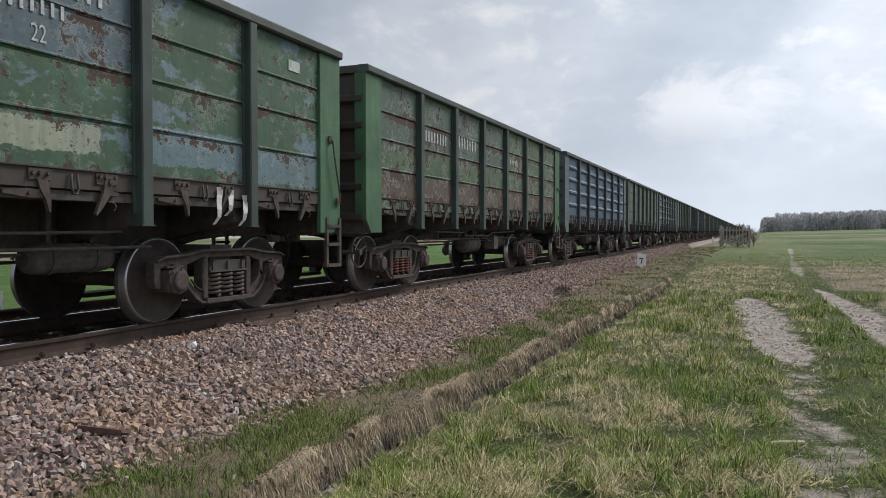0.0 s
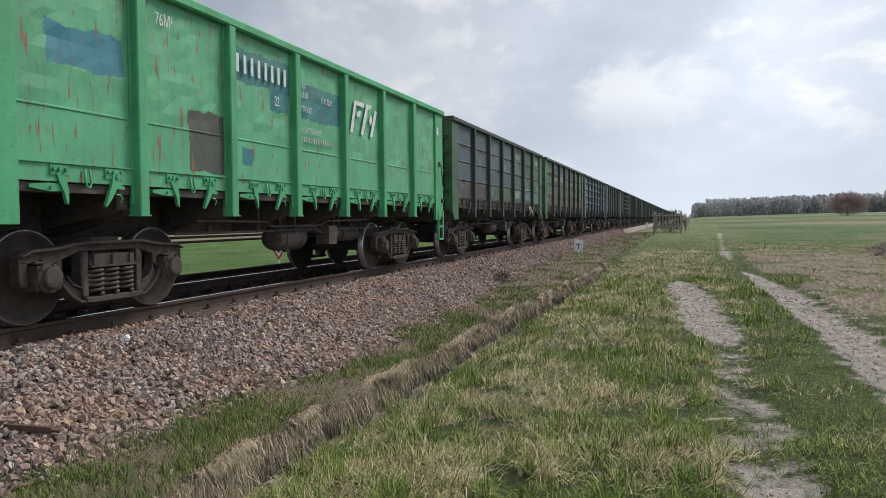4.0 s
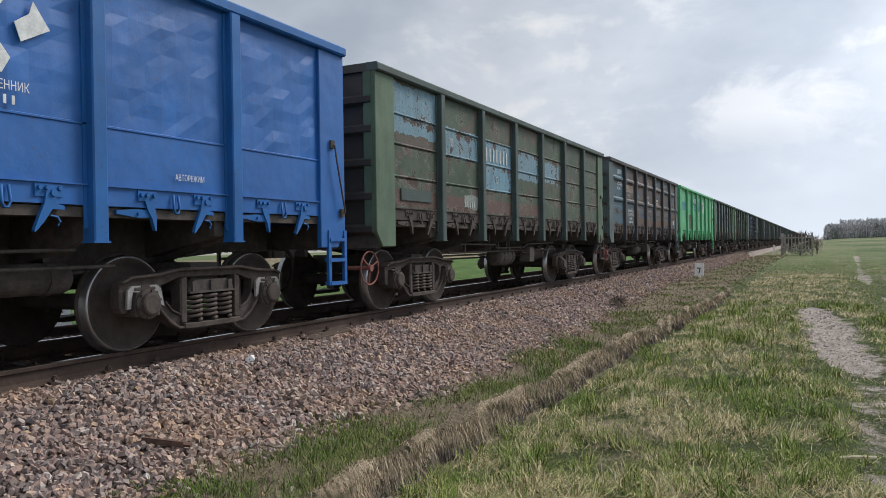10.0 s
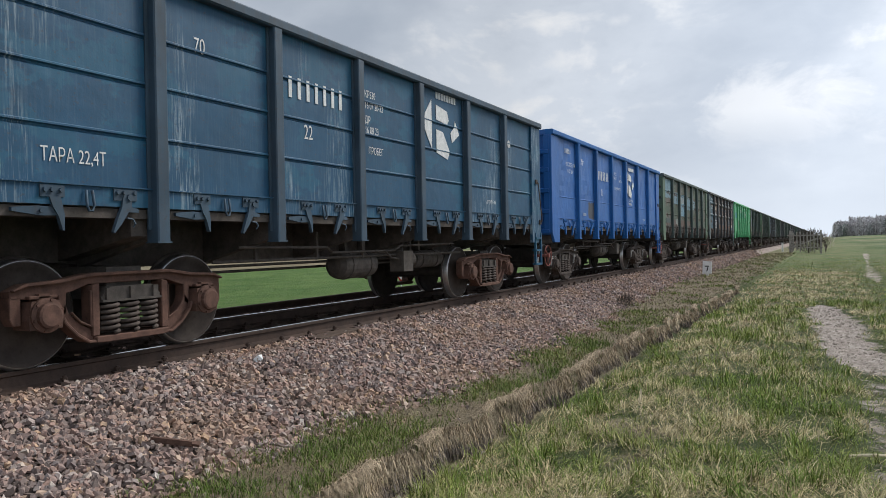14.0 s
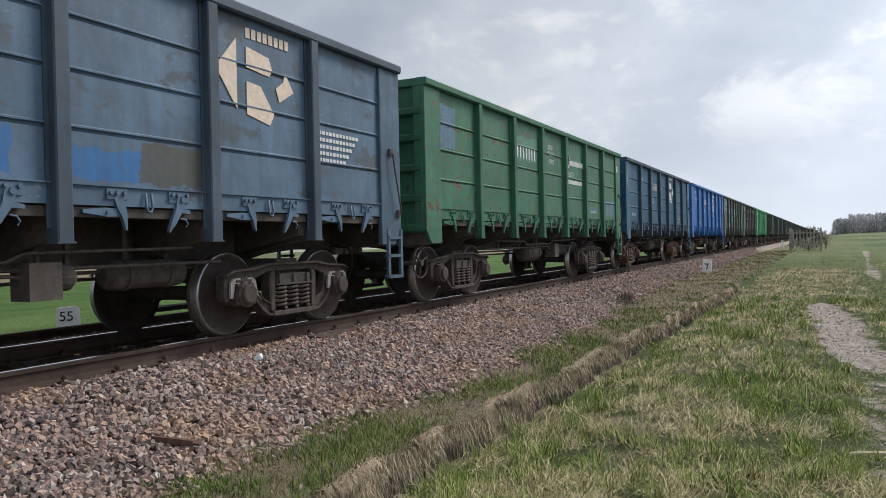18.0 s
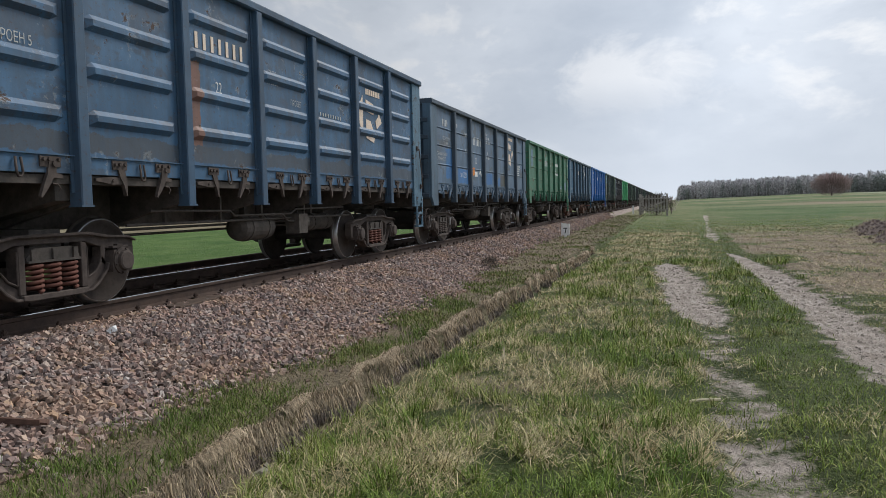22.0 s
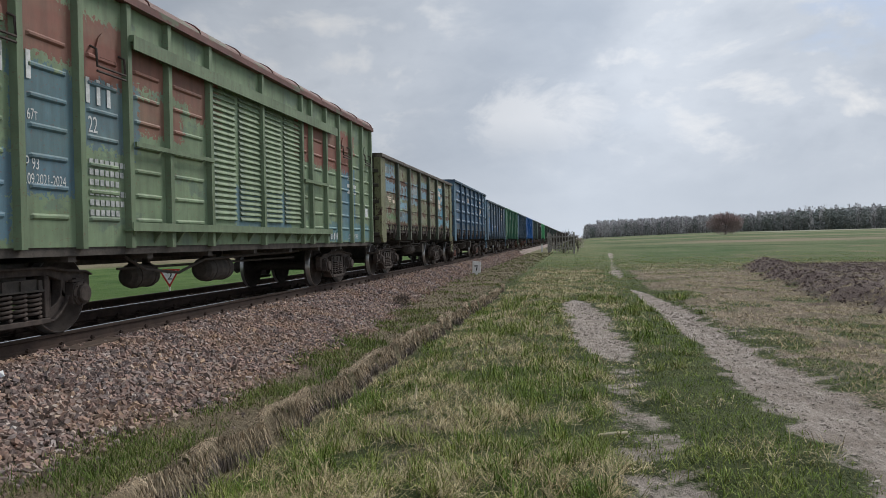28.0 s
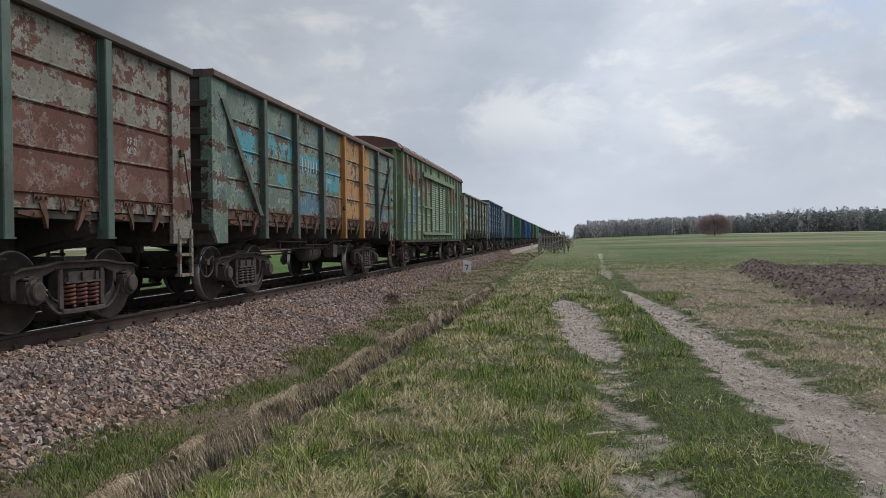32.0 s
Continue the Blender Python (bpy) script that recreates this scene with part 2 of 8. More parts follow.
M_TIMBER = grimy("creosoted_timber", (0.050, 0.036, 0.029), (0.098, 0.07, 0.055), 7.0, 0.9)
M_WHITE = grimy("stencil_white", (0.52, 0.54, 0.54), (0.72, 0.73, 0.73), 14.0, 0.7, strength=0.1)
M_WHITE_OLD = grimy("worn_stencil_white", (0.30, 0.32, 0.32), (0.55, 0.56, 0.55), 14.0, 0.8, strength=0.1)
M_PEACH = grimy("yellowed_stencil_paint", (0.62, 0.50, 0.40), (0.75, 0.64, 0.54), 14.0, 0.7, strength=0.1)
M_RUBBER = grimy("brake_hose_rubber", (0.018, 0.018, 0.018), (0.035, 0.033, 0.032))
M_REDWHEEL = grimy("faded_red_paint", (0.19, 0.07, 0.06), (0.28, 0.12, 0.10))
M_ORANGE = grimy("orange_sticker", (0.60, 0.2, 0.05), (0.68, 0.26, 0.08), strength=0.05)
M_BLACK = grimy("black_stencil_paint", (0.02, 0.02, 0.02), (0.04, 0.04, 0.04), strength=0.05)
M_CLOTH = grimy("torn_pale_cloth", (0.35, 0.34, 0.32), (0.5, 0.48, 0.46))

# ---- mesh tools ----


class Mesh:
    """Collects vertices and faces of one mesh."""

    def __init__(self):
        self.v, self.f, self.m, self.slot = [], [], [], 0

    def add(self, verts, faces):
        o = len(self.v)
        self.v += [tuple(p) for p in verts]
        self.f += [tuple(i + o for i in q) for q in faces]
        self.m += [self.slot] * len(faces)
        return self

    def box(self, x0, x1, y0, y1, z0, z1):
        v = [(x, y, z) for z in (z0, z1) for y in (y0, y1) for x in (x0, x1)]
        return self.add(v, [(0, 2, 3, 1), (4, 5, 7, 6), (0, 1, 5, 4), (2, 6, 7, 3), (0, 4, 6, 2), (1, 3, 7, 5)])

    def prism(self, pts, a, b, axis="x"):
        """A flat outline (counter-clockwise in the two other axes) drawn out from a to b."""
        put = {"x": lambda p, t: (t, p[0], p[1]), "y": lambda p, t: (p[0], t, p[1]), "z": lambda p, t: (p[0], p[1], t)}[axis]
        n = len(pts)
        v = [put(p, a) for p in pts] + [put(p, b) for p in pts]
        return self.add(v, [tuple(range(n)), tuple(range(2 * n - 1, n - 1, -1))] + [(i, i + n, (i + 1) % n + n, (i + 1) % n) for i in range(n)])

    def lathe(self, prof, centre=(0, 0, 0), axis="x", seg=24, caps=True):
        """prof: (along, radius) pairs, turned round the axis."""
        n, v = len(prof), []
        for s in range(seg):
            c, d = math.cos(2 * math.pi * s / seg), math.sin(2 * math.pi * s / seg)
            for a, r in prof:
                p = {"x": (a, r * c, r * d), "y": (r * c, a, r * d), "z": (r * c, r * d, a)}[axis]
                v.append([p[i] + centre[i] for i in range(3)])
        f = [(s * n + i, s * n + i + 1, (s + 1) % seg * n + i + 1, (s + 1) % seg * n + i) for s in range(seg) for i in range(n - 1)]
        if caps:
            f += [tuple(s * n for s in range(seg)), tuple(s * n + n - 1 for s in reversed(range(seg)))]
        return self.add(v, f)

    def cyl(self, p, q, r, seg=10):
        return self.tube([p, q], r, seg)

    def tube(self, path, r, seg=6, closed=False):
        path = [Vector(p) for p in path]
        n, v = len(path), []
        ref = Vector((0.31, 0.22, 0.93))
        for i, p in enumerate(path):
            if closed:
                t = path[(i + 1) % n] - path[i - 1]
            else:
                t = path[min(i + 1, n - 1)] - path[max(i - 1, 0)]
            t.normalize()
            a = t.cross(ref)
            if a.length < 1e-3:
                a = t.cross(Vector((1, 0, 0)))
            a.normalize()
            b = t.cross(a)
            for s in range(seg):
                w = 2 * math.pi * s / seg
                v.append(p + r * (math.cos(w) * a + math.sin(w) * b))
        last = n if closed else n - 1
        f = [(i * seg + s, i * seg + (s + 1) % seg, (i + 1) % n * seg + (s + 1) % seg, (i + 1) % n * seg + s) for i in range(last) for s in range(seg)]
        if not closed:
            f += [tuple(reversed(range(seg))), tuple((n - 1) * seg + s for s in range(seg))]
        return self.add(v, f)

    def make(self, name, bevel=0.0, smooth=False):
        me = bpy.data.meshes.new(name)
        me.from_pydata(self.v, [], self.f)
        bm = bmesh.new()
        bm.from_mesh(me)
        if bevel:
            edges = [e for e in bm.edges if len(e.link_faces) == 2 and e.calc_face_angle(0) > 0.6]
            bmesh.ops.bevel(bm, geom=edges, offset=bevel, segments=1, affect="EDGES", clamp_overlap=True)
        bmesh.ops.recalc_face_normals(bm, faces=bm.faces)
        bm.to_mesh(me)
        bm.free()
        if max(self.m, default=0) and not bevel:
            me.polygons.foreach_set("material_index", self.m)
        if smooth:
            me.polygons.foreach_set("use_smooth", [True] * len(me.polygons))
        return me


STORE = {}


def stored(key, build, bevel=0.0, smooth=False):
    """The mesh of that key, built on first use and shared from then on."""
    if key not in STORE:
        m = Mesh()
        build(m)
        STORE[key] = m.make(key, bevel, smooth)
    return STORE[key]


def part(name, mesh, mats, parent, at=None, label=""):
    """A mesh object under a thing or a part, with its own materials."""
    if isinstance(mesh, Mesh):
        mesh = mesh.make(name)
    mats = mats if isinstance(mats, (list, tuple)) else [mats]
    while len(mesh.materials) < len(mats):
        mesh.materials.append(mats[len(mesh.materials)])
    ob = new(name, mesh)
    for i, mt in enumerate(mats):
        if mesh.materials[i] is not mt:
            ob.material_slots[i].link = "OBJECT"
            ob.material_slots[i].material = mt
    ob.parent = parent
    if at is not None:
        ob.matrix_basis = at if isinstance(at, Matrix) else Matrix.Translation(at)
    return tagged(ob, label) if label else ob


def letters(body, height, mat, parent, y, z, x=0.0, name="lettering", squeeze=0.72, spread=1.0):
    """Stencilled writing on the near side: starts at y (read towards -y seen from +x is mirrored, so it runs along +y)."""
    cu = bpy.data.curves.new("writing", "FONT")
    cu.body, cu.size, cu.extrude, cu.space_character = body, height * 1.38, 0.0, spread
    tmp = bpy.data.objects.new("writing", cu)
    me = bpy.data.meshes.new_from_object(tmp)
    bpy.data.objects.remove(tmp)
    bpy.data.curves.remove(cu)
    me.materials.clear()
    ob = part(name, me, mat, parent)
    ob.matrix_basis = Matrix.Translation((x, y, z)) @ Euler((radians(90), 0, radians(90))).to_matrix().to_4x4() @ Matrix.Diagonal((squeeze, 1, 1, 1))
    return ob


def bars(count, height, pitch, mat, parent, y, z, x, name="number_bars", width=0.34):
    w = pitch * width

    def one(m):
        m.box(-0.003, 0.003, 0, w, 0, height)

    me = stored(f"bar_{w:.3f}_{height:.3f}", one)
    for i in range(count):
        part(name[:-1], me, mat, parent, (x, y + i * pitch, z))

# ---- ground ----
XC = -7.00          # centre line of the track; rail heads at z = 0
GAUGE = 0.80        # half the distance between the rail heads
rng = np.random.default_rng(7)


def smooth(v, a, b):
    t = np.clip((v - a) / (b - a), 0, 1)
    return t * t * (3 - 2 * t)


def waves(x, y, f, seed=0.0):
    """Cheap soft noise between about -1 and 1."""
    return (np.sin(1.7 * f * x + 0.9 * f * y + seed) + np.sin(-1.1 * f * x + 2.1 * f * y + 1.3 + seed * 2) + np.sin(0.6 * f * x - 1.6 * f * y + 4.1 - seed)
            + np.sin(2.9 * f * x + 2.3 * f * y + 2.2 + seed * 3)) / 4


def bank_x(y):
    """The line of the cut turf edge."""
    line = np.interp(y, [-10, 4, 5, 5.8, 7, 10, 13, 16.5, 18.5, 30], [-2.80, -2.80, -2.83, -2.88, -2.82, -2.79, -2.72, -2.66, -2.55, -2.3])
    return line + 0.03 * np.sin(0.9 * y + 0.5) + 0.03 * np.sin(2.3 * y) + 0.02 * np.sin(6.1 * y + 1) + 0.025 * np.abs(np.sin(3.3 * y))


def toe_x(y):
    """Where the ballast ends in the grass."""
    return np.interp(y, [-10, 3.5, 5.5, 6.4, 7.2, 9, 11.9, 13.4, 18, 30, 60], [-3.85, -3.86, -3.87, -3.77, -3.42, -3.62, -3.76, -3.74, -4.24, -4.85, -5.1]) + 0.05 * np.sin(2.9 * y + 1)


def heap_mask(x, y):
    edge = 5.65 + np.clip(y - 19, 0, 40) * 0.115 + 0.2 * np.sin(0.8 * y) + 0.15 * np.sin(2.1 * y + 1)
    return smooth(x, edge, edge + 1.0) * smooth(y, 15.6, 17.6) * (1 - smooth(y, 40, 43)) * (1 - smooth(x, 26, 34))


def ground_z(x, y):
    x, y = np.broadcast_arrays(np.asarray(x, float), np.asarray(y, float))
    bx, tx = bank_x(y), toe_x(y)
    step = 1 - smooth(y, 17, 30)
    strip = -0.60 + 0.04 * smooth(x, tx, bx)
    low = -0.66 - 0.19 * step * (1 - smooth(x, bx + 0.1, bx + 1.4))
    near = np.where(x < bx - 0.05, strip, np.where(x < bx + 0.02, strip + (low - strip) * np.clip((x - bx + 0.05) / 0.07, 0, 1), low))
    t = np.clip((x + 5.5) / (tx + 5.5), 0, 1)
    slope = -0.20 + (-0.60 + 0.20) * t
    z = np.where(x < tx, slope, near)
    z = np.where(x < -5.5, np.where(x > -6.12, -0.195, -0.25), z)
    far = -0.25 - 0.65 * smooth(-x, 9.9, 12.0)
    z = np.where(x < -9.5, far, z)
    z = z + 0.022 * waves(x, y, 1.1) * smooth(x, tx - 0.1, tx + 0.4) + 0.012 * waves(x, y, 3.7, 2.0) * smooth(x, tx - 0.1, tx + 0.4)
    # wheel ruts of the field track
    z = z - 0.05 * np.exp(-((x - rut_a(y)) / 0.35) ** 2) * smooth(x, -2, -1) - 0.06 * np.exp(-((x - rut_b(y)) / 0.4) ** 2)
    h = heap_mask(x, y)
    ridge = np.exp(-((x - 7.0 - np.clip(y - 19, 0, 40) * 0.115) / 0.8) ** 2)
    z = z + h * (0.14 + 0.30 * ridge + 0.05 * waves(x, y, 1.6, 1.0) + 0.03 * waves(x, y, 4.3, 3.0))
    # the fields climb gently towards the wood
    r = np.hypot(x, y)
    az = np.degrees(np.arctan2(x, np.maximum(y, 1e-3)))
    k = np.interp(az, [0.0, 1.5, 10, 20, 40, 90], [0.0, 0.003, 0.0072, 0.0080, 0.010, 0.010])
    k = np.where((y <= 0) | (x <= 0), np.where(x > 0, 0.015, 0.0), k)
    return z + k * (np.clip(r, 60, 640) - 60)


def rut_a(y):
    return np.interp(y, [0, 4, 6.4, 8, 10, 12, 14, 17, 20, 24], [0.6, 0.6, 0.58, 0.54, 0.60, 0.45, 0.29, 0.22, 0.0, -0.1]) + 0.03 * np.sin(1.3 * y)


def rut_b(y):
    return np.interp(y, [-10, 4, 6, 7.5, 8.8, 11, 14, 17.5, 20, 25.5, 36, 50, 72, 143, 187], [3.2, 2.7, 2.55, 2.45, 2.3, 2.2, 2.2, 2.15, 2.1, 1.82, 1.9, 2.4, 3.35, 6.2, 8.0]) + 0.04 * np.sin(1.1 * y + 1)


def sand_mask(x, y):
    """Bare sandy soil: two worn wheel tracks with breaks between."""
    wa = np.interp(y, [0, 3, 4.5, 6.4, 8, 10, 10.9, 12, 14, 17, 19.6, 20.6, 21.4], [0.40, 0.38, 0.36, 0.31, 0.25, 0.24, 0.24, 0.42, 0.38, 0.45, 0.32, 0.24, 0.0])
    wb = np.interp(y, [0, 5, 7.5, 8.8, 11, 14, 17.5, 20, 25, 26, 32, 34, 36, 40, 44, 50, 60, 66, 78, 84], [0.8, 0.7, 0.56, 0.48, 0.36, 0.33, 0.36, 0.30, 0.09, 0.0, 0.0, 0.20, 0.36, 0.34, 0.24, 0.14, 0.14, 0.30, 0.32, 0.0])
    amp = np.interp(y, [4.6, 6.0, 10.6, 11.6], [0.56, 0.50, 0.47, 0.95])
    a = amp * np.clip(1.5 - np.abs(x - rut_a(y)) / np.maximum(wa, 1e-3), 0, 1) * (wa > 0.03)
    b = np.interp(y, [28, 34, 48, 60, 66, 84], [1.0, 0.62, 0.42, 0.40, 0.55, 0.4]) * np.clip(1.55 - 1.05 * np.abs(x - rut_b(y)) / np.maximum(wb, 1e-3), 0, 1) * (wb > 0.03)
    c = 0.50 * smooth(x, rut_b(y) + 0.3, rut_b(y) + 0.9) * (1 - smooth(x, rut_b(y) + 1.2, rut_b(y) + 2.2)) * (1 - smooth(y, 6, 10))
    d = 0.34 * smooth(x, rut_b(y), rut_b(y) + 0.2) * (1 - smooth(x, rut_b(y) + 0.6, rut_b(y) + 1.3)) * smooth(y, 8, 9) * (1 - smooth(y, 18, 21))
    s = np.maximum(np.maximum(a, b), np.maximum(c, d))
    rough = 0.30 * waves(x, y, 3.3, 1.7) + 0.22 * waves(x, y, 7.9, 4.4) + 0.16 * waves(x, y, 17.0, 2.9)
    return np.clip(s + rough * np.clip(s * 3, 0, 1), 0, 1)


def straw_mask(x, y):
    """Trampled dead stalks round the heap and along the dry strip."""
    h = smooth(x, 2.6, 4.2) * (1 - smooth(x, 20, 30)) * smooth(y, 8, 12) * (1 - smooth(y, 44, 52))
    d = 0.45 * np.exp(-((x + 1.5) / 0.9) ** 2) * (1 - 0.6 * smooth(y, 20, 60))
    return np.clip(h * 0.5 + d + 0.35 * waves(x, y, 0.9, 5.0), 0, 1)


def trample(x, y):
    """Ground laid bare right of the wheel tracks, with green patches left in it."""
    h = smooth(x, rut_b(y) + 0.2, rut_b(y) + 0.8) * (1 - smooth(x, 22, 30)) * smooth(y, 3, 8) * (1 - smooth(y, 36, 44))
    left = np.zeros_like(h)
    for gx, gy, rx, ry in ((3.15, 12.7, 0.55, 1.2), (2.95, 8.9, 0.36, 0.45), (4.9, 13.4, 0.8, 1.6), (2.9, 22.5, 0.7, 1.8), (4.7, 10.8, 0.5, 0.9), (2.7, 9.6, 0.22, 0.3)):
        left = np.maximum(left, np.exp(-(((x - gx) / rx) ** 2 + ((y - gy) / ry) ** 2)))
    h = h * (1 - smooth(left + 0.2 * waves(x, y, 4.0, 1.1), 0.25, 0.5))
    return h * (1 - 0.45 * smooth(waves(x * 0.8, y * 0.5, 1.5, 0.7), 0.1, 0.45)) * (0.8 + 0.2 * smooth(y, 8, 15))


def sheet(name, xs, ys, mat):
    xx, yy = np.meshgrid(xs, ys)
    zz = ground_z(xx, yy)
    nx, ny = len(xs), len(ys)
    co = np.stack([xx, yy, zz], -1).reshape(-1, 3)
    i = (np.arange(ny - 1)[:, None] * nx + np.arange(nx - 1)[None]).ravel()
    quads = np.stack([i, i + 1, i + nx + 1, i + nx], -1)
    me = mesh_from(name, co, quads)
    for key, fn in (("sand", sand_mask), ("straw", lambda x, y: np.maximum(straw_mask(x, y), 0.85 * trample(x, y))), ("heap", heap_mask), ("bed", lambda x, y: np.clip((toe_x(y) - x) / 0.5 + 0.5, 0, 1) * (x > -11.8))):
        me.attributes.new(key, "FLOAT", "POINT").data.foreach_set("value", fn(xx, yy).astype(np.float32).ravel())
    me.polygons.foreach_set("use_smooth", np.ones(len(quads), bool))
    me.materials.append(mat)
    return new(name, me)


def mesh_from(name, co, faces, flat=False):
    """A mesh from numpy arrays; all faces have as many corners."""
    me = bpy.data.meshes.new(name)
    n, k = faces.shape
    me.vertices.add(len(co))
    me.vertices.foreach_set("co", np.ascontiguousarray(co, np.float32).ravel())
    me.loops.add(n * k)
    me.loops.foreach_set("vertex_index", np.ascontiguousarray(faces, np.int32).ravel())
    me.polygons.add(n)
    me.polygons.foreach_set("loop_start", np.arange(0, n * k, k, dtype=np.int32))
    me.update(calc_edges=True)
    if flat:
        me.shade_flat()
    return me


def ground_look(k, bsdf):
    v = k.n("ShaderNodeNewGeometry").outputs["Position"]
    p = k.n("ShaderNodeSeparateXYZ", Vector=v)
    x, y = p.outputs[0], p.outputs[1]
    n1, n2, n3 = k.noise(v, 0.35, 5.0, 0.6), k.noise(v, 2.6, 5.0, 0.65), k.noise(v, 24.0, 5.0, 0.65)
    sand = k.n("ShaderNodeAttribute", p_name="sand").outputs["Fac"]
    straw = k.n("ShaderNodeAttribute", p_name="straw").outputs["Fac"]
    heap = k.n("ShaderNodeAttribute", p_name="heap").outputs["Fac"]
    green = k.mix(k.ramp(n2, 0.35, 0.65), (0.038, 0.054, 0.018), (0.078, 0.098, 0.034))
    green = k.mix(k.ramp(n3, 0.56, 0.74), green, (0.15, 0.13, 0.075))
    green = k.mix(k.ramp(y, 24.0, 60.0), green, k.mix(k.ramp(k.noise(v, 0.5, 6.0, 0.7), 0.38, 0.62), (0.082, 0.125, 0.044), (0.17, 0.17, 0.085)))
    # young crop on the far field and on the field beyond the track
    crop = k.mix(k.ramp(k.noise(k.scale(v, 0.6, 0.35, 1.0), 0.09, 6.0, 0.7), 0.38, 0.62), (0.052, 0.100, 0.032), (0.125, 0.148, 0.066))
    crop = k.mix(k.ramp(k.noise(k.scale(v, 0.8, 0.25, 1.0), 0.30, 5.0, 0.7), 0.54, 0.66, 0.0, 0.7), crop, (0.19, 0.165, 0.10))
    far = k.ramp(y, 48.0, 58.0)
    green = k.mix(k.math("MULTIPLY", far, k.ramp(x, 2.0, 6.0)), green, crop)
    mott = k.noise(k.scale(v, 1.0, 0.5, 1.0), 0.5, 6.0, 0.7)
    crop_west = k.mix(k.ramp(mott, 0.35, 0.65), (0.040, 0.092, 0.018), (0.100, 0.160, 0.045))
    crop_west = k.mix(k.ramp(n2, 0.55, 0.75, 0.0, 0.6), crop_west, (0.15, 0.14, 0.07))
    fallow = k.mix(k.ramp(mott, 0.4, 0.6), (0.15, 0.125, 0.08), (0.21, 0.18, 0.115))
    crop_west = k.mix(k.ramp(x, -40.0, -46.0), crop_west, fallow)
    crop_west = k.mix(k.ramp(x, -82.0, -88.0), crop_west, (0.10, 0.13, 0.055))
    crop_west = k.mix(k.ramp(x, -130.0, -140.0), crop_west, (0.34, 0.33, 0.29))
    green = k.mix(k.ramp(x, -12.6, -13.2), green, crop_west)
    # pale fallow bands far out
    band = k.noise(k.n("ShaderNodeCombineXYZ", X=k.math("MULTIPLY", x, 0.0016), Y=k.math("MULTIPLY", y, 0.012), Z=0.0).outputs[0], 1.0, 5.0, 0.6)
    green = k.mix(k.math("MULTIPLY", k.ramp(y, 90.0, 130.0), k.ramp(band, 0.50, 0.60)), green, (0.17, 0.175, 0.095))
    tan = k.math("MULTIPLY", k.math("MULTIPLY", k.ramp(y, 122.0, 130.0), k.ramp(y, 172.0, 160.0)), k.ramp(x, 12.0, 26.0))
    green = k.mix(k.math("MULTIPLY", tan, k.ramp(k.noise(k.scale(v, 0.2, 1.0, 1.0), 0.11, 5.0, 0.7), 0.42, 0.56)), green, (0.23, 0.18, 0.13))
    # strips of other crops and fallow, one behind the other
    warp = k.math("ADD", y, k.math("ADD", k.math("MULTIPLY", x, 0.12), k.math("MULTIPLY", k.math("SUBTRACT", k.noise(v, 0.02, 4.0, 0.6), 0.5), 34.0)))
    patchy = k.ramp(k.noise(k.scale(v, 0.35, 0.6, 1.0), 0.10, 5.0, 0.7), 0.40, 0.58, 0.25, 1.0)
    for y0, y1, tone in ((58.0, 66.0, (0.17, 0.155, 0.085)), (96.0, 108.0, (0.040, 0.078, 0.026)), (150.0, 172.0, (0.055, 0.085, 0.034)), (205.0, 230.0, (0.22, 0.19, 0.125)), (262.0, 300.0, (0.045, 0.080, 0.030)), (335.0, 365.0, (0.21, 0.19, 0.12))):
        strip = k.math("MULTIPLY", k.math("MULTIPLY", k.ramp(warp, y0, y0 + 4.0), k.ramp(warp, y1, y1 - 4.0)), k.math("MULTIPLY", patchy, k.ramp(x, 3.0, 9.0)))
        green = k.mix(strip, green, tone)
    pale = k.math("MULTIPLY", k.math("MULTIPLY", k.ramp(y, 420.0, 440.0), k.ramp(y, 520.0, 500.0)), k.ramp(x, 90.0, 120.0))
    green = k.mix(k.math("MULTIPLY", pale, 0.8), green, (0.34, 0.33, 0.27))
    dry = k.mix(k.ramp(n3, 0.32, 0.68), (0.125, 0.100, 0.066), (0.30, 0.25, 0.175))
    dry = k.mix(k.ramp(k.noise(v, 1.3, 6.0, 0.7), 0.44, 0.62), dry, k.mix(n3, (0.085, 0.064, 0.050), (0.17, 0.13, 0.10)))
    m = k.ramp(k.math("ADD", k.math("MULTIPLY", straw, 0.8), k.math("MULTIPLY", k.math("SUBTRACT", n2, 0.5), 1.3)), 0.38, 0.62)
    col = k.mix(m, green, dry)
    # dead litter and bare soil on the strip beside the ballast
    litter = k.mix(k.ramp(n3, 0.34, 0.66), (0.13, 0.104, 0.072), (0.29, 0.24, 0.165))
    verge = k.math("MULTIPLY", k.math("MULTIPLY", k.ramp(x, -2.62, -2.8), k.ramp(x, -5.6, -5.2)), k.ramp(y, 60.0, 30.0, 0.45, 1.0))
    col = k.mix(k.math("MULTIPLY", verge, k.ramp(n2, 0.28, 0.5, 0.55, 1.0)), col, litter)
    clod = k.noise(k.scale(v, 1.0, 0.45, 1.0), 9.0, 6.0, 0.7)
    soil = k.mix(k.ramp(clod, 0.32, 0.66), (0.28, 0.24, 0.21), (0.48, 0.42, 0.375))
    soil = k.mix(k.ramp(n3, 0.5, 0.75, 0.0, 0.5), soil, (0.18, 0.155, 0.125))
    rows = k.noise(k.scale(v, 5.0, 0.9, 1.0), 2.4, 5.0, 0.7)
    soil = k.mix(k.ramp(rows, 0.48, 0.66, 0.0, 0.6), soil, (0.19, 0.16, 0.13))
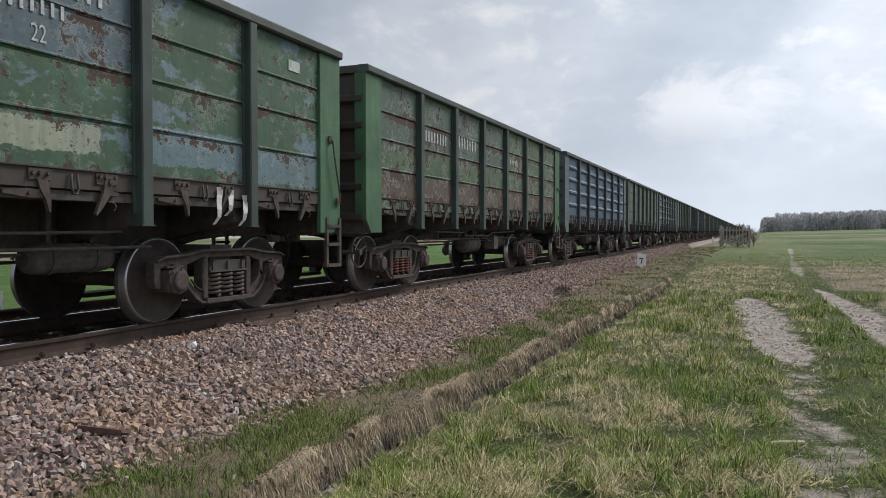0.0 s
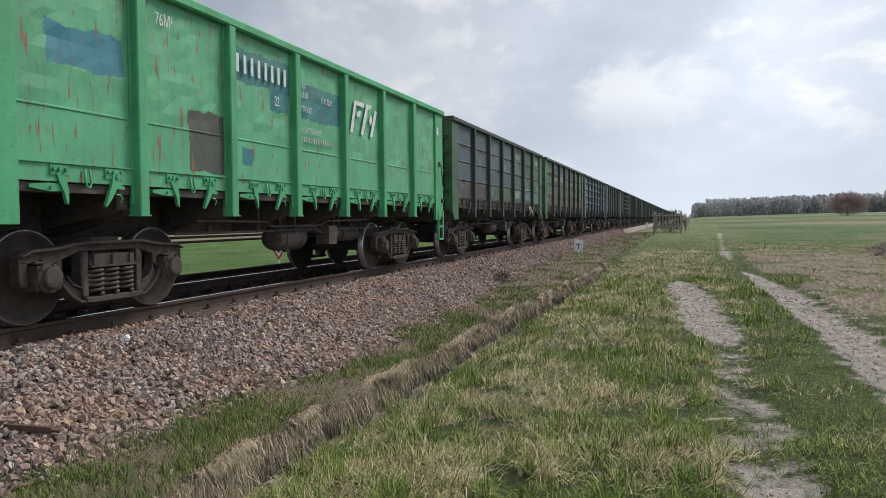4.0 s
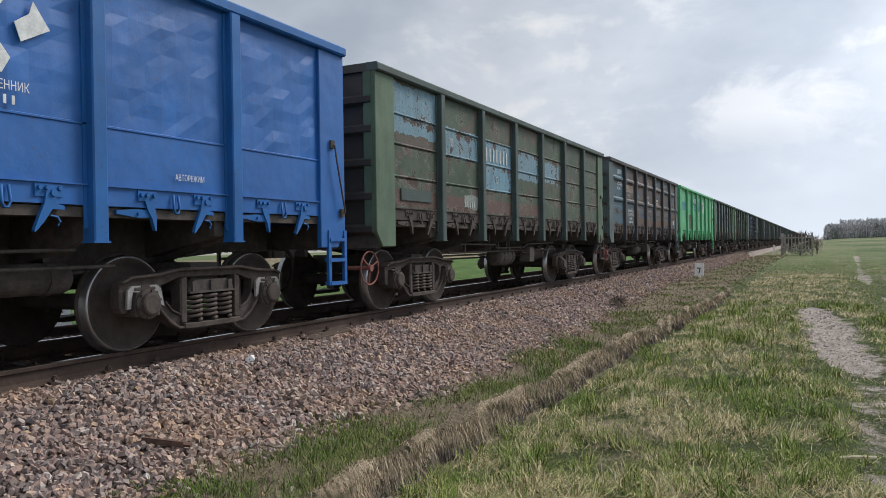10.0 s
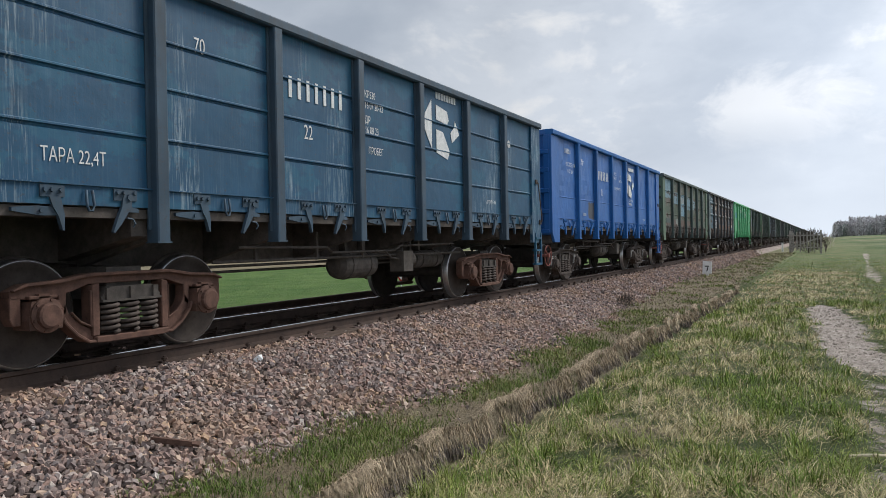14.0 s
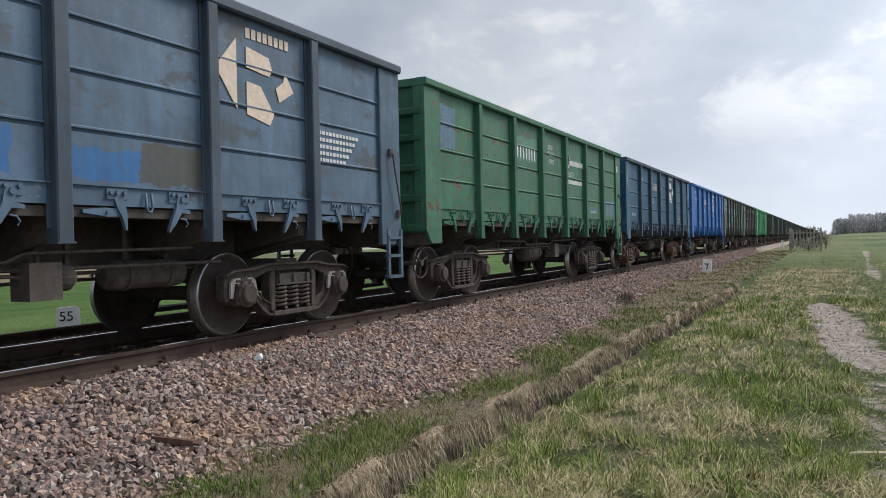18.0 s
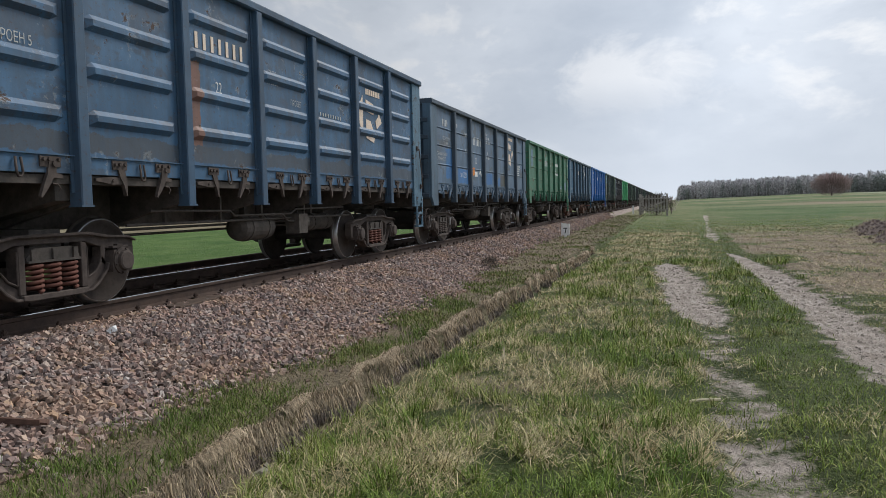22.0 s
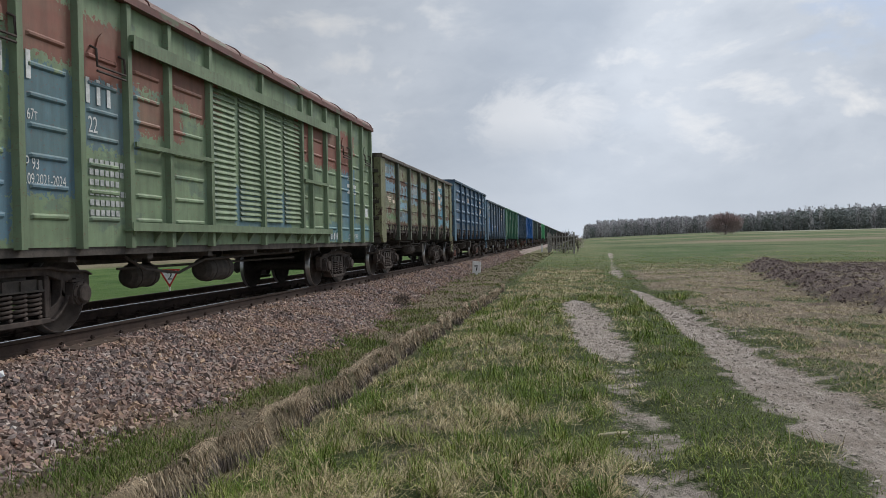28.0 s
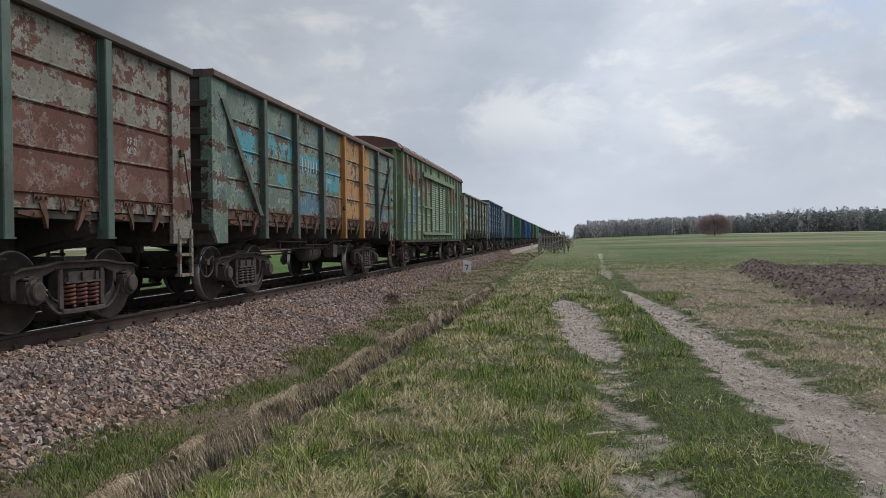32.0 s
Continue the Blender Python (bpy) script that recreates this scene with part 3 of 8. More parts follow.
    soil = k.mix(k.ramp(k.noise(v, 1.9, 5.0, 0.7), 0.48, 0.64, 0.0, 0.6), soil, k.mix(n3, (0.17, 0.14, 0.115), (0.29, 0.24, 0.20)))
    grit = k.math("ADD", k.math("MULTIPLY", sand, 1.0), k.math("ADD", k.math("MULTIPLY", k.math("SUBTRACT", n2, 0.5), 0.9), k.math("MULTIPLY", k.math("SUBTRACT", n3, 0.5), 0.7)))
    col = k.mix(k.ramp(grit, 0.36, 0.66), col, soil)
    peat = k.mix(k.ramp(n3, 0.35, 0.68), (0.080, 0.060, 0.055), (0.195, 0.148, 0.132))
    col = k.mix(k.ramp(k.math("ADD", heap, k.math("MULTIPLY", k.math("SUBTRACT", n2, 0.5), 0.8)), 0.25, 0.5), col, peat)
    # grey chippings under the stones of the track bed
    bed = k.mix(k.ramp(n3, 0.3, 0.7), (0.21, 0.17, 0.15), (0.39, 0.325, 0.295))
    # up close the bed colour is darkened for shade in the gaps between stones
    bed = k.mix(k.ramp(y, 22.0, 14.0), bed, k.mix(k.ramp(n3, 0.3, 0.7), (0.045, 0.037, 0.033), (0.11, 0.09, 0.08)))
    # deep shade under the train, put into the bed colour between the rails
    train_shade = k.math("MULTIPLY", k.ramp(x, -5.9, -6.2), k.ramp(x, -8.9, -8.5))
    bed = k.mix(train_shade, bed, k.mix(k.ramp(n3, 0.3, 0.7), (0.022, 0.018, 0.016), (0.06, 0.048, 0.042)))
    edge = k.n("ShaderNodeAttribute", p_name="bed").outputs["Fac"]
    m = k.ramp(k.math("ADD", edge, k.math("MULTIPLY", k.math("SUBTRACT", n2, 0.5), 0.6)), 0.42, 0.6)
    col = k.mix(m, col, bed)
    set_col(k, bsdf, col, 0.95)
    bsdf.inputs["Specular IOR Level"].default_value = 0.15
    bump(k, bsdf, k.math("ADD", k.math("MULTIPLY", n3, 0.8), k.math("ADD", n2, k.math("MULTIPLY", clod, 1.5))), 1.0, 0.06)


M_GROUND = material("spring_meadow_soil", ground_look)


def steps(*legs):
    """Grid lines: (from, to, size) legs, joined."""
    out = [legs[0][0]]
    for a, b, d in legs:
        n = max(1, round(abs(b - a) / d))
        out += list(a + (b - a) * (np.arange(n) + 1) / n)
    return np.array(out)


def geometric(a, b, d, grow=1.22):
    out, v = [], a
    while (v < b) if b > a else (v > b):
        v += d if b > a else -d
        d *= grow
        out.append(v)
    return out


XS = np.array(sorted(geometric(-14, -3000, 0.6)) + list(steps((-14, -9.4, 0.4), (-9.4, -6.2, 0.32), (-6.2, -3.0, 0.10), (-3.0, -2.2, 0.035), (-2.2, 3.6, 0.09), (3.6, 12, 0.16))) + geometric(12, 3000, 0.3))
YS = np.array(sorted(geometric(-6, -800, 0.6)) + list(steps((-6, 2.5, 0.3), (2.5, 14, 0.10), (14, 26, 0.16), (26, 46, 0.3))) + geometric(46, 3200, 0.5, 1.12))
ground = tagged(sheet("ground", XS, YS, M_GROUND), "spring meadow with dry grass, sandy wheel ruts and far green fields", "ground", kind="structure")


# ---- ballast ----
def stone_look(k, bsdf):
    r = k.n("ShaderNodeNewGeometry").outputs["Random Per Island"]
    o = k.n("ShaderNodeObjectInfo").outputs["Random"]
    r = k.math("FRACT", k.math("ADD", r, k.math("MULTIPLY", o, 7.31)))
    v = k.n("ShaderNodeNewGeometry").outputs["Position"]
    ramp = k.n("ShaderNodeValToRGB", Fac=r)
    stops = [(0.0, (0.085, 0.068, 0.062)), (0.2, (0.23, 0.178, 0.16)), (0.4, (0.33, 0.232, 0.20)), (0.56, (0.34, 0.225, 0.18)), (0.7, (0.16, 0.132, 0.13)), (0.85, (0.42, 0.35, 0.315)), (0.96, (0.46, 0.31, 0.20)), (1.0, (0.52, 0.48, 0.45))]
    while len(ramp.color_ramp.elements) < len(stops):
        ramp.color_ramp.elements.new(0.5)
    for e, (pos, c) in zip(ramp.color_ramp.elements, stops):
        e.position, e.color = pos, (*c, 1)
    n1, n2 = k.noise(v, 1.1, 3.0), k.noise(v, 60.0, 4.0, 0.6)
    col = k.mix(k.ramp(n1, 0.46, 0.66, 0.0, 0.32), ramp.outputs[0], (0.42, 0.26, 0.14), "MIX")
    col = k.mix(k.ramp(n2, 0.4, 0.7, 0.0, 0.45), col, (0.16, 0.125, 0.115))
    set_col(k, bsdf, col, 0.9)
    bsdf.inputs["Specular IOR Level"].default_value = 0.25
    bump(k, bsdf, n2, 0.4, 0.01)


M_STONE = material("crushed_granite", stone_look)
# a block with two corners cut off: the shape that all broken stones are varied from
BLOCK_V = np.array([(-1, -1, -0.8), (1, -1, -1), (1, 1, -0.9), (-1, 1, -1), (-0.9, -0.8, 0.9), (0.5, -1, 1), (1, -0.2, 0.7), (0.9, 1, 0.5), (-0.2, 0.9, 1), (-1, 0.3, 0.8)]) * 0.72
BLOCK_F = np.array([(0, 2, 1), (0, 3, 2), (0, 1, 5), (0, 5, 4), (1, 2, 7), (1, 7, 6), (1, 6, 5), (2, 3, 8), (2, 8, 7), (3, 0, 4), (3, 4, 9), (3, 9, 8), (4, 5, 8), (4, 8, 9), (5, 6, 8), (6, 7, 8)])


def pebbles(name, x, y, size, sink=0.25):
    """Broken stones lying on the ground, one mesh."""
    n = len(x)
    v = np.repeat(BLOCK_V[None], n, 0) + rng.normal(0, 0.13, (n, 10, 3)).clip(-0.28, 0.28)
    v = v * (size[:, None] * np.stack([rng.uniform(0.85, 1.4, n), rng.uniform(0.6, 1.0, n), rng.uniform(0.42, 0.8, n)], -1))[:, None, :]
    q = rng.standard_normal((n, 4)) * [1.0, 0.6, 0.6, 1.0]
    q /= np.linalg.norm(q, axis=1, keepdims=True)
    w, a, b, c = q.T
    rot = np.stack([1 - 2 * (b * b + c * c), 2 * (a * b - w * c), 2 * (a * c + w * b), 2 * (a * b + w * c), 1 - 2 * (a * a + c * c), 2 * (b * c - w * a), 2 * (a * c - w * b), 2 * (b * c + w * a), 1 - 2 * (a * a + b * b)], -1).reshape(n, 3, 3)
    v = np.einsum("nij,nkj->nki", rot, v)
    base = np.stack([x, y, ground_z(x, y) + size * sink], -1)
    v = v + base[:, None, :]
    f = BLOCK_F[None] + (np.arange(n) * 10)[:, None, None]
    me = mesh_from(name, v.reshape(-1, 3), f.reshape(-1, 3), True)
    me.materials.append(M_STONE)
    return new(name, me)


def scatter(count, x0, x1, y0, y1, power=1.0):
    """Random places, thinning out with distance for power above 1."""
    return rng.uniform(x0, x1, count), y0 + (y1 - y0) * rng.uniform(0, 1, count) ** power


M_CRUMB = grimy("pale_dry_soil", (0.26, 0.22, 0.185), (0.50, 0.44, 0.385), 2.0, 0.95, spread=False)
ballast = new("ballast", None)
tagged(ballast, "bed of broken grey and reddish granite stones under the track", "ballast", kind="structure")


def lay_ballast():
    x, y = scatter(42000, -6.05, -3.0, 1.2, 17, 1.25)
    keep = x < toe_x(y) + rng.normal(0, 0.09, len(x))
    x, y = x[keep], y[keep]
    a = pebbles("ballast_shoulder", x, y, 0.0155 + 0.023 * rng.uniform(0, 1, len(x)) ** 1.3 + 0.0006 * y, rng.uniform(0.0, 0.8, len(x)))
    x, y = scatter(24000, -6.0, -3.2, 16, 75, 1.5)
    keep = x < toe_x(y) + rng.normal(0, 0.12, len(x))
    b = pebbles("ballast_shoulder", x[keep], y[keep], rng.uniform(0.026, 0.046, keep.sum()) * (0.75 + y[keep] / 60), rng.uniform(0.1, 0.7, keep.sum()))
    x, y = scatter(5000, -6.05, -3.6, -9, 1.3)
    back = pebbles("ballast_shoulder", x, y, rng.uniform(0.02, 0.045, len(x)))
    x, y = scatter(8500, -10.6, -6.35, -9, 40, 1.3)
    keep = np.abs(np.abs(x - XC) - GAUGE) > 0.11
    c = pebbles("ballast_bed", x[keep], y[keep], rng.uniform(0.025, 0.05, keep.sum()))
    x, y = scatter(420, -4.1, -2.9, 2.5, 16, 1.2)
    xs, ys = scatter(16000, -0.6, 5.5, 2.6, 20, 1.4)
    keep = (rng.uniform(0, 1, len(xs)) < sand_mask(xs, ys)) & (sand_mask(xs, ys) > 0.3)
    e = pebbles("soil_crumbs", xs[keep], ys[keep], (0.006 + 0.02 * rng.uniform(0, 1, keep.sum()) ** 2.5) * (0.7 + ys[keep] / 20), -0.1)
    e.data.materials[0] = M_CRUMB
    tagged(e, "crumbs of pale dry soil in the wheel ruts", "soil", kind="stuff")
    d = pebbles("stray_stones", x, y, rng.uniform(0.012, 0.03, len(x)))
    for o in (a, b, c, d, back):
        o.parent = ballast
        tagged(o, kind="stuff")
    # the nearest stones, one by one
    x, y = scatter(300, -4.9, -3.7, 2.8, 6.2)
    shapes = []
    for i in range(8):
        o = pebbles("stone", np.array([0.0]), np.array([0.0]), np.array([0.030]), 0.0)
        o.data.transform(Matrix.Translation(-Vector((0, 0, float(ground_z(0, 0))))))
        shapes.append(o.data)
        bpy.data.objects.remove(o)
    zz = ground_z(x, y)
    for i in range(300):
        o = new("stone", shapes[i % 8])
        o.parent = ballast
        o.matrix_basis = pose(x[i], y[i], zz[i] + 0.022, rng.uniform(-20, 20), rng.uniform(-20, 20), rng.uniform(0, 360))


# ---- track ----
track = tagged(new("railway_track", None), "rusty running rails on dark timber sleepers in ballast", "railway track", kind="structure")
RAIL_PROFILE = [(-0.075, -0.18), (0.075, -0.18), (0.072, -0.168), (0.018, -0.150), (0.010, -0.135), (0.010, -0.05), (0.034, -0.038), (0.036, -0.006), (0.030, -0.001), (-0.030, -0.001), (-0.036, -0.006), (-0.034, -0.038), (-0.010, -0.05), (-0.010, -0.135), (-0.018, -0.150), (-0.072, -0.168)]
RAIL_SPAN = (-120.0, 1100.0)


def lay_track():
    for side in (1, -1):
        m = Mesh()
        m.prism([(XC + side * GAUGE + a, b) for a, b in RAIL_PROFILE], *RAIL_SPAN, "y")
        rail = part("rail", m, M_RAIL, track)
        m = Mesh()
        m.prism([(XC + side * GAUGE + a, b) for a, b in ((-0.03, -0.001), (0.03, -0.001), (0.026, 0.001), (-0.026, 0.001))], *RAIL_SPAN, "y")
        part("running_surface", m, M_RAILTOP, rail, label="rail head worn bright by the wheels")
    # a worn rail put aside on the far shoulder
    m = Mesh()
    m.prism([(a, b + 0.18) for a, b in RAIL_PROFILE], -30.0, 90.0, "y")
    spare = new("spare_rail", m.make("spare_rail"))
    spare.data.materials.append(M_RAIL)
    spare.matrix_basis = pose(-9.72, 0, -0.254)
    tagged(spare, "rusty worn rail laid aside on the far ballast shoulder", "rail")

    def timber(m):
        m.box(-1.36, 1.36, -0.12, 0.12, -0.36, -0.195)

    def plate(m):
        m.box(-0.17, 0.17, -0.085, 0.085, -0.195, -0.178)
        for sx in (-1, 1):
            m.box(sx * 0.115 - 0.028, sx * 0.115 + 0.028, -0.055, 0.055, -0.178, -0.150)
            m.cyl((sx * 0.115, 0, -0.178), (sx * 0.115, 0, -0.098), 0.018, 6)
            m.cyl((sx * 0.115, 0, -0.135), (sx * 0.115, 0, -0.112), 0.032, 6)

    mt, mp = stored("sleeper", timber, 0.012), stored("tie_plate", plate)
    y = -19.6
    i = 0
    while y < 68:
        s = part("sleeper", mt, M_TIMBER, track, pose(XC + rng.normal(0, 0.02), y, rng.normal(0, 0.004), 0, 0, rng.normal(0, 0.4)))
        for side in (1, -1):
            part("tie_plate", mp, M_RAIL, s, (side * GAUGE, 0, 0))
        y += 0.602
    m = Mesh()
    while y < 420:
        m.box(XC - 1.36, XC + 1.36, y - 0.12, y + 0.12, -0.36, -0.195)
        m.box(XC + 0.63, XC + 0.97, y - 0.08, y + 0.08, -0.195, -0.13)
        y += 0.602
    tagged(part("far_sleepers", m, M_TIMBER, track), kind="stuff")


lay_track()

# ---- train: shared pieces ----
PITCH, BAY = 13.6, 1.72
POSTS = [(i - 2.5) * BAY for i in range(6)]
CORNER = 5.88                     # where the corner plates begin
BAY_EDGES = [-CORNER] + POSTS + [CORNER]
HALF = 6.40                       # half the length of a gondola's body
ZB, ZT = 1.58, 3.50               # panel from the bottom chord to the top chord
XP = 1.43                         # plane of the panels, from the centre line
SEAMS = (2.04, 2.53, 2.98)


def relief(m, x, ys, zs, depth):
    """A pressed sheet facing +x: one grid of points raised by depth, with a turned-in rim."""
    ny, nz = len(ys), len(zs)
    v = [(x + depth[a][b], ys[b], zs[a]) for a in range(nz) for b in range(ny)]
    f = [(a * ny + b, a * ny + b + 1, (a + 1) * ny + b + 1, (a + 1) * ny + b) for a in range(nz - 1) for b in range(ny - 1)]
    rim = list(range(ny)) + [a * ny + ny - 1 for a in range(1, nz)] + [(nz - 1) * ny + b for b in range(ny - 2, -1, -1)] + [a * ny for a in range(nz - 2, 0, -1)]
    o = len(v)
    v += [(x - 0.03, v[i][1], v[i][2]) for i in rim]
    n = len(rim)
    f += [(rim[(i + 1) % n], rim[i], o + i, o + (i + 1) % n) for i in range(n)]
    f.append(tuple(o + i for i in reversed(range(n))))
    m.add(v, f)


def panel_mesh(kind, i):
    y0, y1 = BAY_EDGES[i] + 0.02, BAY_EDGES[i + 1] - 0.02

    def plain(m):
        prof = [(XP - 0.03, ZB), (XP, ZB)]
        for s in SEAMS:
            prof += [(XP, s - 0.030), (XP - 0.016, s - 0.018), (XP - 0.012, s), (XP + 0.013, s + 0.010), (XP + 0.013, s + 0.024), (XP, s + 0.034)]
        prof += [(XP, ZT), (XP - 0.03, ZT)]
        m.prism(prof, y0, y1, "y")

    def ribs(zs, h, d, low=0.0):
        """Pressed ribs at the heights zs, in one sheet; low: a doubler plate up to z 2.16."""
        ys = [y0, y0 + 0.12, y0 + 0.22, y1 - 0.25, y1 - 0.15, y1]
        rows = [(ZB, low, low)]
        if low:
            rows += [(2.155, low, low), (2.165, 0.0, 0.0)]
        for z in zs:
            rows += [(z - h, 0.0, 0.0), (z - h * 0.35, 0.0, d), (z + h * 0.35, 0.0, d), (z + h, 0.0, 0.0)]
        rows.append((ZT, 0.0, 0.0))
        return ys, [r[0] for r in rows], [[r[2] if c in (2, 3) else r[1] for c in range(6)] for r in rows]

    def ribbed(m):
        relief(m, XP, *ribs((1.92, 2.34, 2.76, 3.16), 0.075, 0.05))

    def half_ribbed(m):
        relief(m, XP, *ribs((2.38, 3.05), 0.085, 0.05, 0.008))

    def sheet_metal(m):
        # a dented plate above a welded lower strip
        ys = [y0 + (y1 - y0) * b / 9 for b in range(10)]
        zs = [ZB, ZB + 0.50, ZB + 0.508, ZB + 0.522, ZB + 0.53] + [ZB + 0.53 + (ZT - ZB - 0.53) * a / 11 for a in range(1, 12)]
        depth = []
        for a, z in enumerate(zs):
            row = []
            for b, yy in enumerate(ys):
                d = 0.006 if a < 2 else 0.016 if a < 4 else 0.0
                if 4 < a < len(zs) - 1 and 0 < b < 9:
                    d = 0.016 * noise.noise((yy * 3.1, z * 3.4, i * 7.7)) + 0.012 * noise.noise((yy * 7, z * 7, i * 3.1))
                row.append(d)
            depth.append(row)
        relief(m, XP, ys, zs, depth)

    return stored(f"side_panel_{kind}_{i}", {"plain": plain, "ribbed": ribbed, "half": half_ribbed, "smooth": sheet_metal}[kind], 0.0, kind == "smooth" and False)


def post_mesh():
    def b(m):
        m.box(XP + 0.002, XP + 0.016, -0.115, 0.115, 1.20, ZT)
        m.prism([(XP - 0.05, -0.075), (1.515, -0.075), (1.525, -0.06), (1.525, 0.06), (1.515, 0.075), (XP - 0.05, 0.075)], 1.085, ZT, "z")
        m.box(XP - 0.06, 1.532, -0.085, 0.085, 1.075, 1.09)

    return stored("post", b)


def corner_mesh():
    def b(m):
        # plate at the rear corner, near side; its foot is cut off aslant
        a, c = -HALF, -CORNER + 0.02
        m.prism([(a, 1.22), (a + 0.17, 1.0), (c, 1.0), (c, ZT), (a, ZT)], XP - 0.02, 1.475, "x")
        m.box(XP - 0.16, XP - 0.02, a, a + 0.10, 1.2, ZT)

    return stored("corner_post", b, 0.008)


def chord_mesh():
    def b(m):
        m.prism([(XP - 0.10, ZT), (1.505, ZT), (1.525, ZT + 0.02), (1.525, ZT + 0.10), (1.505, ZT + 0.12), (XP - 0.10, ZT + 0.12)], -HALF, HALF, "y")

    return stored("top_chord", b)


def sill_mesh():
    def b(m):
        m.box(XP - 0.06, XP + 0.012, -CORNER, CORNER, 1.40, ZB - 0.012)
        m.box(XP - 0.06, XP + 0.035, -CORNER, CORNER, ZB - 0.012, ZB - 0.0005)

    return stored("bottom_chord", b)


def end_mesh():
    def b(m):
        m.box(-XP + 0.02, XP - 0.02, -HALF + 0.06, -HALF + 0.10, 1.2, ZT)
        m.box(-XP + 0.102, XP - 0.102, -HALF + 0.003, -HALF + 0.12, ZT, ZT + 0.117)

    return stored("end_wall", b)


def end_rib_mesh():
    def b(m):
        m.prism([(-HALF + 0.06, -0.08), (-HALF - 0.02, -0.04), (-HALF - 0.02, 0.04), (-HALF + 0.06, 0.08)][::-1], -XP + 0.03, XP - 0.03, "x")

    return stored("end_rib", b)


def latch_mesh():
    def b(m):
        m.box(XP + 0.012, XP + 0.026, -0.13, 0.12, 1.455, 1.555)
        for yy in (-0.095, -0.03, 0.085):
            m.cyl((XP + 0.024, yy, 1.525), (XP + 0.052, yy, 1.525), 0.019, 7)
        m.cyl((XP + 0.024, 0.03, 1.485), (XP + 0.05, 0.03, 1.485), 0.03, 8)
        m.prism([(-0.035, 1.50), (-0.05, 1.40), (-0.10, 1.29), (-0.145, 1.18), (-0.135, 1.165), (-0.06, 1.245), (0.015, 1.35), (0.05, 1.40), (0.06, 1.50)], XP + 0.0, XP + 0.036, "x")
        m.prism([(0.05, 1.40), (0.13, 1.385), (0.135, 1.35), (0.02, 1.355)][::-1], XP + 0.002, XP + 0.03, "x")
        m.tube([(XP + 0.035, 0.0, 1.30), (XP + 0.05, 0.05, 1.29), (XP + 0.05, 0.075, 1.25), (XP + 0.04, 0.06, 1.22)], 0.009, 5)

    return stored("hatch_latch", b)


def hinge_mesh():
    def b(m):
        m.box(XP + 0.012, XP + 0.026, -0.11, 0.11, 1.46, 1.555)
        for yy in (-0.075, -0.01, 0.07):
            m.cyl((XP + 0.022, yy, 1.515), (XP + 0.05, yy, 1.515), 0.019, 7)
        m.prism([(-0.03, 1.46), (0.0, 1.38), (0.05, 1.30), (0.085, 1.19), (0.10, 1.185), (0.105, 1.31), (0.085, 1.40), (0.07, 1.46)], XP - 0.01, XP + 0.03, "x")
        m.prism([(-0.34, 1.335), (-0.10, 1.305), (0.04, 1.31), (0.05, 1.375), (-0.12, 1.385), (-0.34, 1.365)], XP - 0.03, XP + 0.014, "x")
        m.cyl((XP + 0.01, -0.10, 1.345), (XP + 0.03, -0.10, 1.345), 0.016, 6)

    return stored("hatch_hinge", b)


def ring_mesh():
    def b(m):
        p = [(XP + 0.03, -0.03, 1.53), (XP + 0.045, -0.035, 1.40), (XP + 0.045, -0.02, 1.355), (XP + 0.045, 0.02, 1.355), (XP + 0.045, 0.035, 1.40), (XP + 0.03, 0.03, 1.53)]
        m.tube(p, 0.012, 6)

    return stored("tie_ring", b, 0, True)


def hatch_mesh():
    def b(m):
        m.prism([(0.2, 1.34), (XP - 0.07, 1.30), (XP - 0.02, 1.30), (XP - 0.02, 1.385), (0.2, 1.40)], -BAY / 2 + 0.09, BAY / 2 - 0.09, "y")

    return stored("floor_hatch", b)


def under_mesh():
    def b(m):
        for s in (-1, 1):
            m.prism([(-HALF, 0.96), (-5.3, 0.96), (-3.6, 0.83), (3.6, 0.83), (5.3, 0.96), (HALF, 0.96), (HALF, 1.36), (-HALF, 1.36)], s * 0.30 - 0.05, s * 0.30 + 0.05, "x")
            m.prism([(s * 0.35, 0.92), (s * 0.35, 1.36), (s * 1.36, 1.36), (s * 1.36, 1.14)][::-s], -4.325 - 0.22, -4.325 + 0.22, "y")
            m.prism([(s * 0.35, 0.92), (s * 0.35, 1.36), (s * 1.36, 1.36), (s * 1.36, 1.14)][::-s], 4.325 - 0.22, 4.325 + 0.22, "y")
            for yy in POSTS:
                m.prism([(s * 0.36, 0.85), (s * 0.36, 1.38), (s * (XP - 0.02), 1.38), (s * (XP - 0.02), 1.12)][::-s], yy - 0.05, yy + 0.05, "y")
        m.box(-0.35, 0.35, -HALF, HALF, 1.365, 1.375)
        for s in (-1, 1):
            m.box(-1.4, 1.4, s * (HALF - 0.16) - 0.06, s * (HALF - 0.16) + 0.06, 0.98, 1.30)

    return stored("underframe", b)


def floor_mesh():
    def b(m):
        m.box(-XP + 0.04, XP - 0.04, -HALF + 0.12, HALF - 0.12, 1.392, 1.41)

    return stored("load_floor", b)


